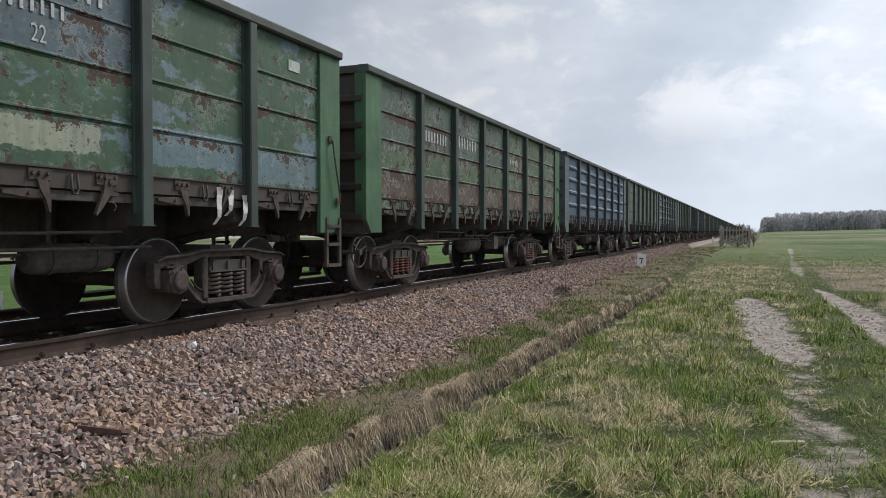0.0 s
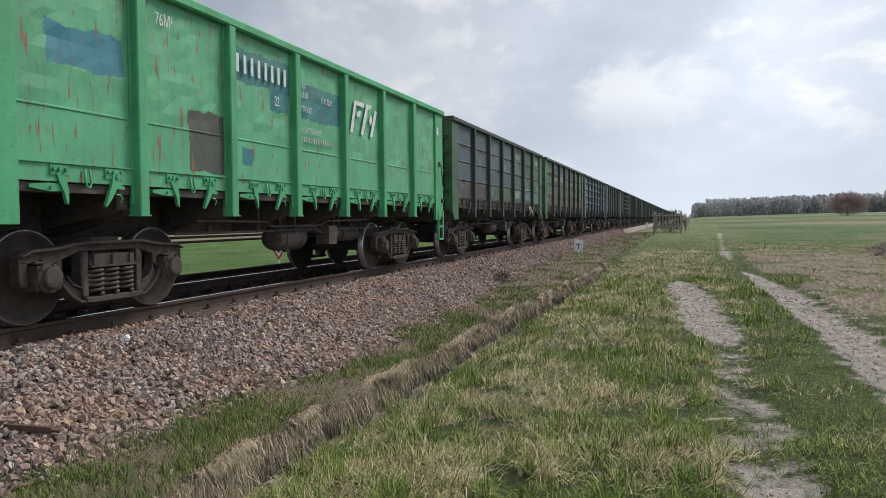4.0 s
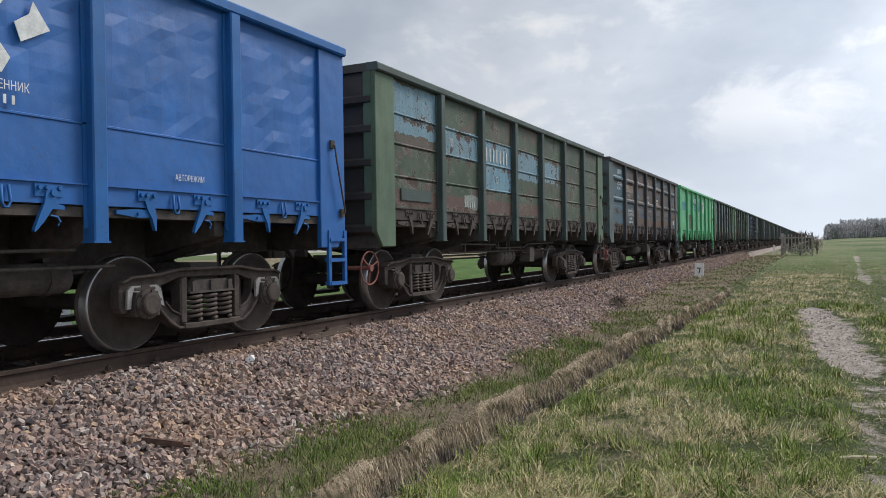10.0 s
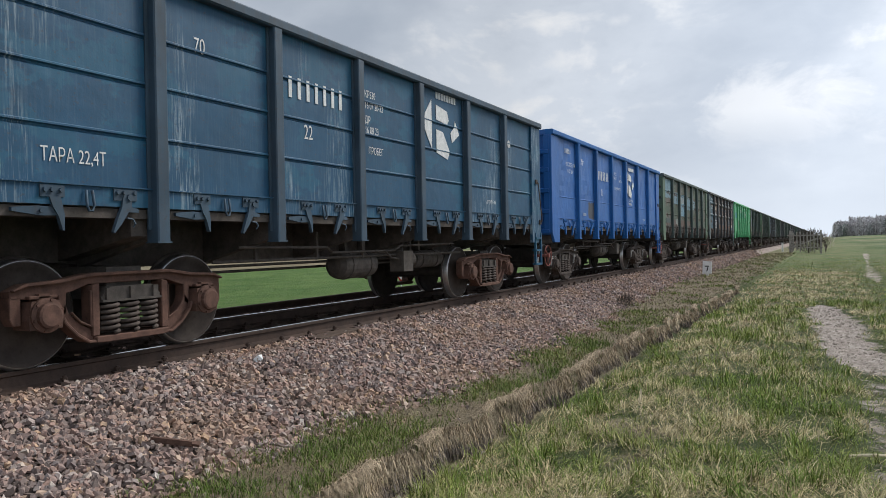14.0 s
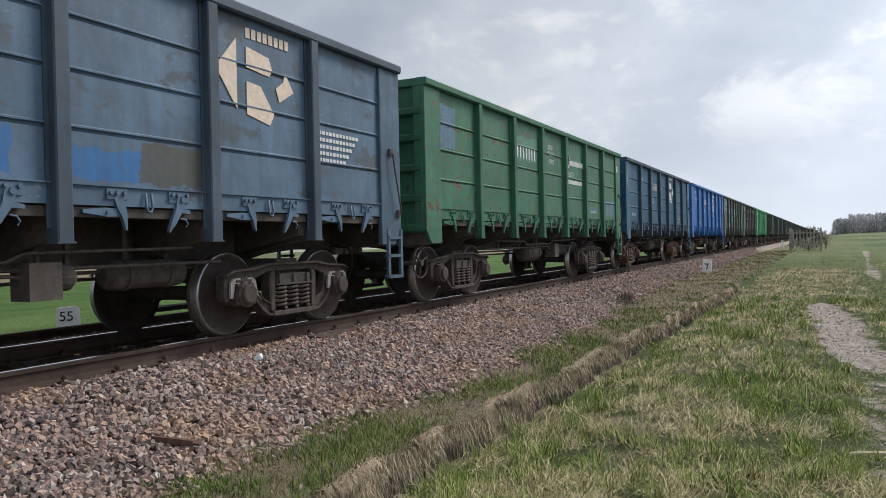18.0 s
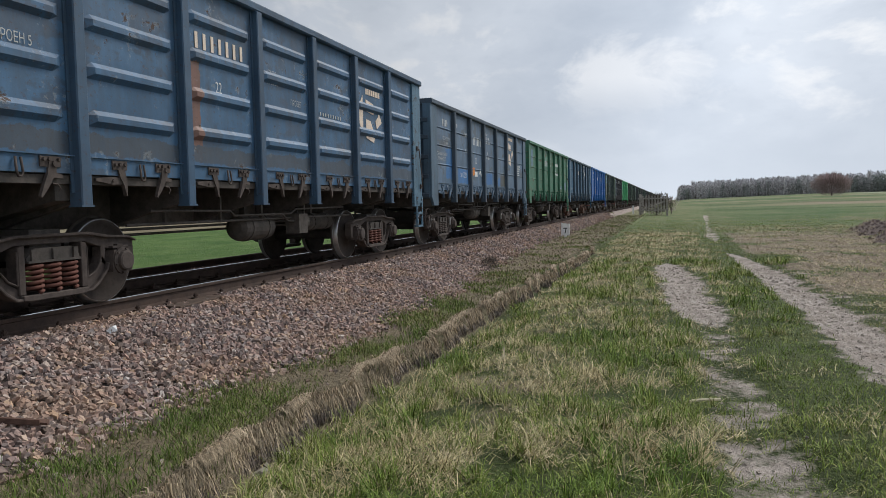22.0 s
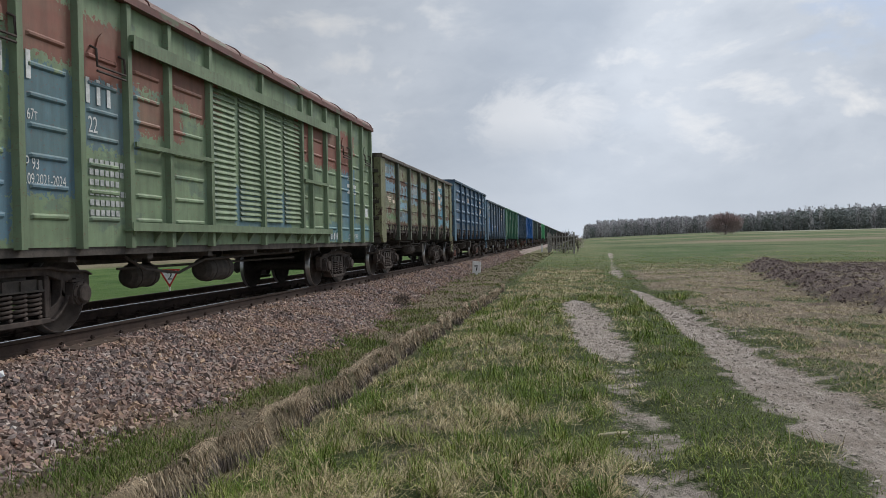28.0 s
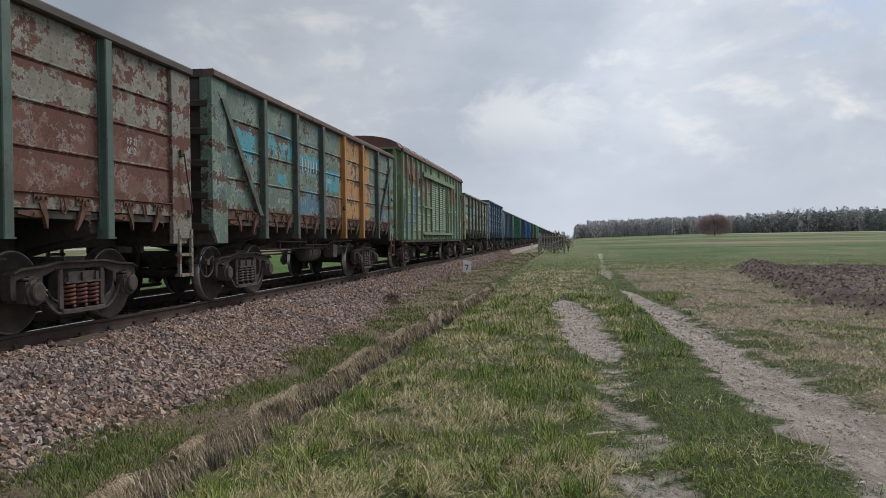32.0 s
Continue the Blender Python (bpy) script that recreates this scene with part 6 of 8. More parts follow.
def blades(name, base, heading, lean, length, width, mat, label, droop=0.4):
    """Bent grass blades as one mesh: base (n, 3), heading and lean in radians, length and width in metres."""
    n = len(base)
    out = np.stack([np.cos(heading), np.sin(heading), np.zeros(n)], -1)
    side = np.stack([-np.sin(heading), np.cos(heading), np.zeros(n)], -1)
    tw = rng.uniform(-0.9, 0.9, n)[:, None]
    side = side * np.cos(tw) + out * np.sin(tw)
    up = np.array([0, 0, 1.0])
    d1 = out * np.sin(lean)[:, None] + up * np.cos(lean)[:, None]
    l2 = lean + droop * rng.uniform(0.4, 1.6, n)
    d2 = out * np.sin(l2)[:, None] + up * np.cos(l2)[:, None]
    mid = base + d1 * (length * 0.55)[:, None]
    tip = mid + d2 * (length * 0.45)[:, None]
    w = (side * width[:, None]) / 2
    co = np.stack([base - w, base + w, mid + w * 0.75, mid - w * 0.75, tip], 1).reshape(-1, 3)
    i = np.arange(n)[:, None] * 5
    tris = np.concatenate([i + [0, 1, 2], i + [0, 2, 3], i + [3, 2, 4]], 0)
    me = mesh_from(name, co, tris)
    me.materials.append(mat)
    return tagged(new(name, me), label, "grass", kind="stuff")


def spots(count, x_of, y0, y1, clump=7, radius=0.05):
    """Places in clumps, evenly many at each distance scale; x_of gives the range of x at y."""
    m = count // clump
    y = y0 * (y1 / y0) ** rng.uniform(0, 1, m)
    lo, hi = x_of(y)
    x = lo + (hi - lo) * rng.uniform(0, 1, m)
    x, y = np.repeat(x, clump), np.repeat(y, clump)
    r = radius * (0.6 + y / 9)
    return x + rng.normal(0, 1, len(x)) * r, y + rng.normal(0, 1, len(y)) * r


def on_ground(x, y):
    return np.stack([x, y, ground_z(x, y) - 0.004], -1)


def sow():
    # meadow beside the camera, out to the far ruts
    x, y = spots(230000, lambda y: (bank_x(y) + 0.05, 0.46 * y + 0.6), 2.6, 80, 8, 0.05)
    keep = (rng.uniform(0, 1, len(x)) > smooth(y, 34, 80)) & (rng.uniform(0, 1, len(x)) > sand_mask(x, y) * 1.45 - 0.02) & (rng.uniform(0, 1, len(x)) > trample(x, y) * 0.86) & (rng.uniform(0, 1, len(x)) > 1.5 * smooth(waves(x, y, 2.3, 9.0), 0.1, 0.75) * smooth(1.1 - x, 0, 1)) & (x > bank_x(y) + (0.11 + 0.05 * np.sin(3.1 * y)) * (1 - smooth(y, 15, 20))) & (heap_mask(x, y) < 0.3) & (rng.uniform(0, 1, len(x)) > straw_mask(x, y) * 0.55)
    x, y = x[keep], y[keep]
    n, far = len(x), np.maximum(1, y / 7.5)
    tall = (0.036 + 0.05 * smooth(waves(x, y, 0.8, 2.0) - 0.35 * smooth(x, -0.6, 1.5), -0.1, 0.8)) * rng.uniform(0.5, 1.5, n)
    blades("meadow_grass", on_ground(x, y), rng.uniform(0, 6.283, n), np.abs(rng.normal(0.85, 0.42, n)), 1.25 * tall * far ** -0.1, 0.0056 * far * rng.uniform(0.7, 1.4, n), M_GRASS, "short young green meadow grass")
    # strip between the ballast and the cut edge
    x, y = spots(84000, lambda y: (toe_x(y) - 0.12, bank_x(y) + 0.0), 2.4, 84, 11, 0.05)
    keep = (x < bank_x(y)) & (waves(x, y, 1.3, 3.0) + 0.5 * waves(x, y, 4.1, 1.0) + rng.normal(0, 0.30, len(x)) > -0.02 + 0.60 * smooth(y, 11, 22))
    x, y = x[keep], y[keep]
    n, far = len(x), np.maximum(1, y / 7.5)
    blades("verge_grass", on_ground(x, y), rng.uniform(0, 6.283, n), np.abs(rng.normal(0.5, 0.35, n)), rng.uniform(0.03, 0.12, n), 0.0058 * far * rng.uniform(0.7, 1.4, n), M_VERGE, "green grass along the edge of the ballast")
    # dead litter on the strip
    x, y = spots(52000, lambda y: (toe_x(y) - 0.05, bank_x(y) - 0.02), 2.4, 84, 10, 0.06)
    keep = (x < bank_x(y) - 0.03) & (rng.uniform(0, 1, len(x)) < 0.45 + 0.55 * smooth(y, 9, 16))
    x, y = x[keep], y[keep]
    n, far = len(x), np.maximum(1, y / 7.5)
    blades("verge_litter", on_ground(x, y) + [0, 0, 0.012], rng.uniform(0, 6.283, n), np.abs(rng.normal(1.25, 0.25, n)), rng.uniform(0.04, 0.13, n), 0.0055 * far, M_LITTER, "dead brown litter on the strip beside the ballast", 0.3)
    # dead stalks lying in the meadow
    x, y = spots(130000, lambda y: (bank_x(y) + 0.08, 0.42 * y + 0.3), 2.6, 48, 14, 0.055)
    dry = straw_mask(x, y) + 0.3
    keep = (rng.uniform(0, 1, len(x)) < dry) & (sand_mask(x, y) < 0.5) & (waves(x, y, 1.6, 7.0) + 0.4 * waves(x, y, 4.4, 2.0) + rng.normal(0, 0.12, len(x)) > -0.02 + 0.45 * smooth(x, -0.4, 0.9) * (1 - smooth(x, 2.4, 3.4)))
    x, y = x[keep], y[keep]
    n, far = len(x), np.maximum(1, y / 7.5)
    blades("dry_stalks", on_ground(x, y) + [0, 0, 0.02], rng.uniform(0, 6.283, n), np.abs(rng.normal(1.08, 0.34, n)), rng.uniform(0.05, 0.22, n) * (1 - 0.6 * trample(x, y)) * far ** -0.2, 0.0054 * far * rng.uniform(0.7, 1.4, n), M_STRAW, "bleached dead grass stalks lying in the meadow", 0.5)
    # roots and dead grass on the face of the cut edge
    y = 2.3 * (26 / 2.3) ** rng.uniform(0, 1, 70000)
    n, far = len(y), np.maximum(1, y / 7.5)
    drop = rng.uniform(0, 1, n) ** 0.9
    top = -0.565 + 0.012 * np.sin(7 * y)
    depth = (0.27 - 0.10 * smooth(y, 16, 26)) * (0.85 + 0.15 * np.sin(2.9 * y + 1))
    lump = 0.022 * np.sin(5.3 * y + 0.7) + 0.014 * np.sin(13.1 * y)
    b = np.stack([bank_x(y) - 0.045 + 0.075 * drop + lump + rng.normal(0, 0.006, n), y, top - drop * depth], -1)
    lower = rng.uniform(0, 1, n) < smooth(drop, 0.35, 1.0)
    for sel, mat, name, text in ((~lower, M_THATCH, "hanging_turf", "tan matted grass hanging over a cut turf edge"), (lower, M_ROOTS, "bank_roots", "grey-brown roots and soil on the face of the cut turf edge")):
        m = int(sel.sum())
        blades(name, b[sel], rng.normal(0.0, 0.8, m), rng.normal(2.92, 0.16, m), rng.uniform(0.05, 0.15, m), 0.0072 * far[sel] * rng.uniform(0.6, 1.5, m), mat, text, 0.12)
    # mats of dead grass curling over the crest
    y = 2.3 * (26 / 2.3) ** rng.uniform(0, 1, 30000)
    y = y[waves(y * 0, y, 2.6, 4.0) + rng.normal(0, 0.22, len(y)) > 0.22]
    n, far = len(y), np.maximum(1, y / 7.5)
    x = bank_x(y) - 0.05 - np.abs(rng.normal(0, 0.022, n)) + 0.02 * np.sin(5.3 * y + 0.7)
    b = np.stack([x, y, ground_z(x, y) + rng.uniform(0, 0.03, n)], -1)
    blades("edge_tufts", b, rng.normal(0.0, 0.45, n), rng.normal(1.4, 0.3, n), rng.uniform(0.05, 0.16, n), 0.0068 * far * rng.uniform(0.7, 1.4, n), M_THATCH, "tan dead tufts curling over the crest of the turf edge", 1.25)
    # taller sedge tufts, here and there
    x, y = spots(16000, lambda y: (bank_x(y) + 0.15, np.minimum(0.2 * y - 0.6, 3)), 3.2, 22, 45, 0.035)
    x, y = x[sand_mask(x, y) < 0.2], y[sand_mask(x, y) < 0.2]
    n, far = len(x), np.maximum(1, y / 7.5)
    blades("sedge_tufts", on_ground(x, y), rng.uniform(0, 6.283, n), np.abs(rng.normal(0.55, 0.3, n)), rng.uniform(0.12, 0.26, n), 0.0062 * far, M_GRASS, "taller green tufts of coarse grass", 0.7)
    # the meadow and the cut edge go on behind the camera
    y = rng.uniform(-9, 2.7, 46000)
    x = bank_x(y) + 0.15 + rng.uniform(0, 1, len(y)) * 9.0
    keep = rng.uniform(0, 1, len(x)) > sand_mask(x, y) * 1.5
    x, y = x[keep], y[keep]
    n = len(x)
    blades("meadow_grass", on_ground(x, y), rng.uniform(0, 6.283, n), np.abs(rng.normal(0.7, 0.4, n)), rng.uniform(0.03, 0.10, n), rng.uniform(0.004, 0.009, n), M_GRASS, "short young green meadow grass")
    y = rng.uniform(-9, 2.4, 14000)
    n = len(y)
    drop = rng.uniform(0, 1, n)
    b = np.stack([bank_x(y) - 0.045 + 0.075 * drop, y, -0.565 - drop * 0.25], -1)
    blades("hanging_turf", b, rng.normal(0.0, 0.8, n), rng.normal(2.9, 0.18, n), rng.uniform(0.03, 0.11, n), rng.uniform(0.004, 0.010, n), M_THATCH, "tan matted grass hanging over a cut turf edge", 0.15)
    # broken straw pressed into the bare ground
    x, y = spots(60000, lambda y: (rut_b(y) + 0.2, 0.46 * y + 1.0), 5.0, 48, 10, 0.10)
    keep = (rng.uniform(0, 1, len(x)) < trample(x, y)) & (heap_mask(x, y) < 0.4)
    x, y = x[keep], y[keep]
    n, far = len(x), np.maximum(1, y / 7.5)
    blades("trampled_straw", on_ground(x, y) + [0, 0, 0.014], rng.uniform(0, 6.283, n), np.abs(rng.normal(1.38, 0.2, n)), rng.uniform(0.04, 0.2, n), 0.0045 * far * rng.uniform(0.6, 1.5, n), M_THATCH, "broken brown straw pressed into bare ground", 0.25)
    # pale straw mats, thickest between the cut edge and the first rut
    x, y = spots(62000, lambda y: (bank_x(y) + 0.25, np.minimum(0.10 * y - 0.1, 1.2)), 2.8, 40, 34, 0.045)
    keep = (waves(x, y, 1.9, 11.0) + 0.4 * waves(x, y, 5.2, 6.0) + rng.normal(0, 0.22, len(x)) > 0.20) & (sand_mask(x, y) < 0.4)
    x, y = x[keep], y[keep]
    n, far = len(x), np.maximum(1, y / 7.5)
    blades("straw_mats", on_ground(x, y) + [0, 0, 0.015], rng.normal(0.6, 1.3, n), np.abs(rng.normal(1.08, 0.32, n)), rng.uniform(0.07, 0.26, n), 0.0052 * far * rng.uniform(0.7, 1.3, n), M_STRAW, "pale mats of last year's grass in the meadow", 0.7)
    # stalks and clods on the dung heap
    x = rng.uniform(5, 20, 34000)
    y = rng.uniform(15, 44, 34000)
    keep = heap_mask(x, y) > 0.12
    x, y = x[keep], y[keep]
    n = len(x)
    blades("heap_stalks", on_ground(x, y) + [0, 0, 0.01], rng.uniform(0, 6.283, n), np.abs(rng.normal(1.25, 0.3, n)), rng.uniform(0.08, 0.30, n), rng.uniform(0.006, 0.018, n), M_ROOTS, "rotting straw on a heap of dark soil", 0.4)


sow()
M_PEAT = grimy("dark_peat_clods", (0.085, 0.064, 0.059), (0.205, 0.155, 0.14), 6.0, 0.95, spread=False)


def clods():
    x, y = rng.uniform(5.3, 20, 8000), rng.uniform(15, 44, 8000)
    keep = heap_mask(x, y) > 0.1
    x, y = x[keep], y[keep]
    o = pebbles("soil_clods", x, y, rng.uniform(0.014, 0.05, len(x)) * (0.8 + y / 60))
    o.data.materials[0] = M_PEAT
    tagged(o, "dark clods of soil and dung on the heap", "soil", kind="stuff")


clods()

# ---- trees ----
M_BARK = grimy("grey_brown_bark", (0.075, 0.062, 0.052), (0.14, 0.12, 0.10), 3.0, 0.95)
# twigs and needles carry distance haze as a paler, greyer base colour
M_TWIG = blade_look("haze_paled_twigs", [(0.0, (0.40, 0.39, 0.40)), (0.5, (0.50, 0.485, 0.50)), (1.0, (0.34, 0.335, 0.35))])
M_PINE = blade_look("haze_paled_needles", [(0.0, (0.22, 0.25, 0.245)), (0.5, (0.26, 0.285, 0.275)), (1.0, (0.29, 0.305, 0.295))])


def far_wood():
    """A belt of bare birches and pines, trunks and crowns."""
    tv, tf, cv, cf, pv, pf = [], [], [], [], [], []
    n = 2300
    az = np.radians(np.concatenate([rng.uniform(0.80, 31, n - 80), rng.uniform(31, 75, 80)]))
    r = 585 + rng.uniform(-18, 45, n) + 30 * np.sin(az * 9) - np.degrees(az) * 1.5
    x, y = r * np.sin(az), r * np.cos(az)
    z = ground_z(x, y) - 0.2
    deg = np.degrees(az)
    for i in range(n):
        pine = rng.uniform() < (0.25 + 0.6 * smooth(deg[i], 10, 15))
        h = rng.uniform(8.0, 11.2) * (1.0 if deg[i] < 1.6 else 1.2 + 0.3 * smooth(deg[i], 11, 17)) * (0.86 if pine else 1.0)
        b = np.array([x[i], y[i], z[i]])
        q = 0.16
        o = len(tv)
        for s in range(4):
            a = s * math.pi / 2
            tv.append(b + [q * math.cos(a), q * math.sin(a), 0])
        tv.append(b + [0, 0, h])
        tf += [(o + s, o + (s + 1) % 4, o + 4) for s in range(4)]
        dst_v, dst_f, m = (pv, pf, 72) if pine else (cv, cf, 80)
        hh = rng.uniform(-0.06, 1.0, m)
        spread = (1.0 - hh * 0.75) * (3.0 if pine else 2.5) + 0.35
        ang = rng.uniform(0, 6.283, m)
        rad = spread * np.sqrt(rng.uniform(0.02, 1, m))
        c = b + np.stack([rad * np.cos(ang), rad * np.sin(ang), hh * h], -1)
        size = rng.uniform(0.5, 1.1, m) * (1.25 if pine else 1.1)
        up = np.stack([np.cos(ang) * 0.5, np.sin(ang) * 0.5, np.ones(m) * (0.5 if pine else 1.3)], -1) * size[:, None]
        sd = np.stack([-np.sin(ang), np.cos(ang), rng.uniform(-0.4, 0.4, m)], -1) * (size * (0.8 if pine else 0.45))[:, None]
        o = len(dst_v)
        for j in range(m):
            dst_v += [c[j] - sd[j], c[j] + sd[j], c[j] + up[j]]
            dst_f.append((o + 3 * j, o + 3 * j + 1, o + 3 * j + 2))
    for name, v, f, mat, text in (("wood_trunks", tv, tf, M_BARK, "trunks of a distant wood"), ("birch_crowns", cv, cf, M_TWIG, "bare crowns of distant birches, paled for haze"), ("pine_crowns", pv, pf, M_PINE, "crowns of distant pines, paled for haze")):
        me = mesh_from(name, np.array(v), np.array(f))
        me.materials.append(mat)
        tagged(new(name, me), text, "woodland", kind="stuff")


far_wood()
# reddish twigs, lightened to put the far tree's haze into their colour
M_BUSH = blade_look("haze_paled_reddish_twigs", [(0.0, (0.33, 0.26, 0.25)), (0.5, (0.42, 0.33, 0.32)), (1.0, (0.26, 0.205, 0.195))])


def far_hedge():
    """Low bushes along the fields beyond the track."""
    n = 9000
    y = rng.uniform(-60, 520, n)
    x = -150 - 0.12 * y + rng.normal(0, 5, n) - 40 * (rng.uniform(0, 1, n) < 0.4)
    h = (2.2 + 1.5 * np.sin(y * 0.07) + 1.2 * np.sin(y * 0.19 + 2)).clip(0.7)
    c = np.stack([x, y, ground_z(x, y) + h * rng.uniform(0, 0.8, n)], -1)
    a = rng.uniform(0, 6.283, n)
    s = rng.uniform(0.5, 1.2, n)[:, None]
    sd = np.stack([-np.sin(a), np.cos(a), a * 0], -1) * s * 0.6
    up = np.stack([np.cos(a) * 0.4, np.sin(a) * 0.4, a * 0 + 1.2], -1) * s
    me = mesh_from("far_hedge", np.stack([c - sd, c + sd, c + up], 1).reshape(-1, 3), np.arange(3 * n).reshape(-1, 3))
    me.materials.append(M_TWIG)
    tagged(new("far_hedge", me), "hazy line of bare bushes beyond the fields", "hedge", kind="stuff")


far_hedge()


def bare_tree(name, x, y, h, wide, label, twigs=2600, mat=None, thin=0.06):
    """A leafless tree: a forked trunk, limbs and a cloud of twigs."""
    z = float(ground_z(x, y)) - 0.05
    t = tagged(new(name, None), label, "tree")
    t.matrix_basis = Matrix.Translation((x, y, z))
    m = Mesh()
    ends = []
    r0 = h * 0.022
    for i in range(9):
        a = i * 2.4 + 0.3
        tip = Vector((math.cos(a) * wide * 0.33 * (0.4 + 0.6 * (i % 3) / 2), math.sin(a) * wide * 0.33 * (0.4 + 0.6 * (i % 3) / 2), h * (0.62 + 0.05 * (i % 5))))
        m.tube([(0, 0, h * 0.14), tip * 0.45 + Vector((0, 0, h * 0.06)), tip], r0 * 0.45, 5)
        ends.append(tip)
    m.lathe([(-0.05, r0 * 1.7), (h * 0.03, r0 * 1.15), (h * 0.22, r0)], axis="z", seg=8)
    part("trunk", m, M_BARK, t)
    n = twigs
    u = rng.standard_normal((n, 3))
    u /= np.linalg.norm(u, axis=1, keepdims=True)
    rad = rng.uniform(0.15, 1, n) ** 0.5 * (1 + 0.16 * np.sin(5 * np.arctan2(u[:, 1], u[:, 0]) + 3 * u[:, 2]))
    c = u * rad[:, None] * [wide / 2, wide / 2, h * 0.44] + [0, 0, h * 0.50]
    s = rng.uniform(0.5, 1.3, n)[:, None] * h * 0.10
    d = u * s + np.array([0, 0, 0.5]) * s
    w = np.cross(u, rng.standard_normal((n, 3)))
    w = w / np.linalg.norm(w, axis=1, keepdims=True) * s * thin
    co = np.stack([c - w, c + w, c + d], 1).reshape(-1, 3)
    me = mesh_from("crown", co, np.arange(3 * n).reshape(-1, 3))
    part("crown", me, mat or M_TWIG, t)
    return t


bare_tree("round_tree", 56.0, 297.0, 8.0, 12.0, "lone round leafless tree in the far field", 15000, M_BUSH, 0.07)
bare_tree("dark_shrub", -4.26, 18.25, 0.36, 0.42, "small dark leafless shrub at the ballast edge", 900, M_BARK, 0.22)

# ---- lettering and marks on the wagons ----
XF = XP + 0.006


def note(k, body, bay_i, dy, z, h, mat=None, x=None, squeeze=0.72):
    smooth_side = k in (1, 4)
    return letters(body, h, mat or M_WHITE, wagons[k], BAY_EDGES[bay_i] + dy, z, (XP + 0.03 if smooth_side else XF) if x is None else x, squeeze=squeeze)


def strokes(k, count, bay_i, dy, z, h, pitch, mat=None, name="number_bars", width=0.34):
    return bars(count, h, pitch, mat or M_WHITE, wagons[k], BAY_EDGES[bay_i] + dy, z, XP + 0.03 if k in (1, 4) else XF, name, width)


def shape(k, bay_i, dy, z, outlines, mat, name="emblem", x=None):
    x = (XP + 0.03 if k in (1, 4) else XF) if x is None else x
    m = Mesh()
    y0 = BAY_EDGES[bay_i] + dy
    for pts in outlines:
        m.prism([(y0 + a, z + b) for a, b in pts], x - 0.003, x + 0.003, "x")
    return part(name, m, mat, wagons[k])


ARROW_MARK = [[(0.0, 0.50), (0.34, 0.08), (0.34, 0.88)], [(0.50, 0.58), (0.90, 0.54), (0.96, 0.62), (0.90, 0.76), (0.50, 0.82)], [(0.50, 0.04), (0.90, -0.04), (0.98, 0.10), (0.74, 0.40), (0.50, 0.42)], [(1.08, 0.26), (1.36, 0.42), (1.20, 0.64), (1.16, 0.52), (1.02, 0.42)]]


def arrow_mark(k, bay_i, mat, dy=0.12, z=2.45, f=1.0):
    shape(k, bay_i, dy, z, [[(a * f, b * f) for a, b in o] for o in ARROW_MARK], mat)
    strokes(k, 8, bay_i, dy + 0.5 * f, z + 0.92 * f, 0.11, 0.095, mat, "name_bars", 0.7)


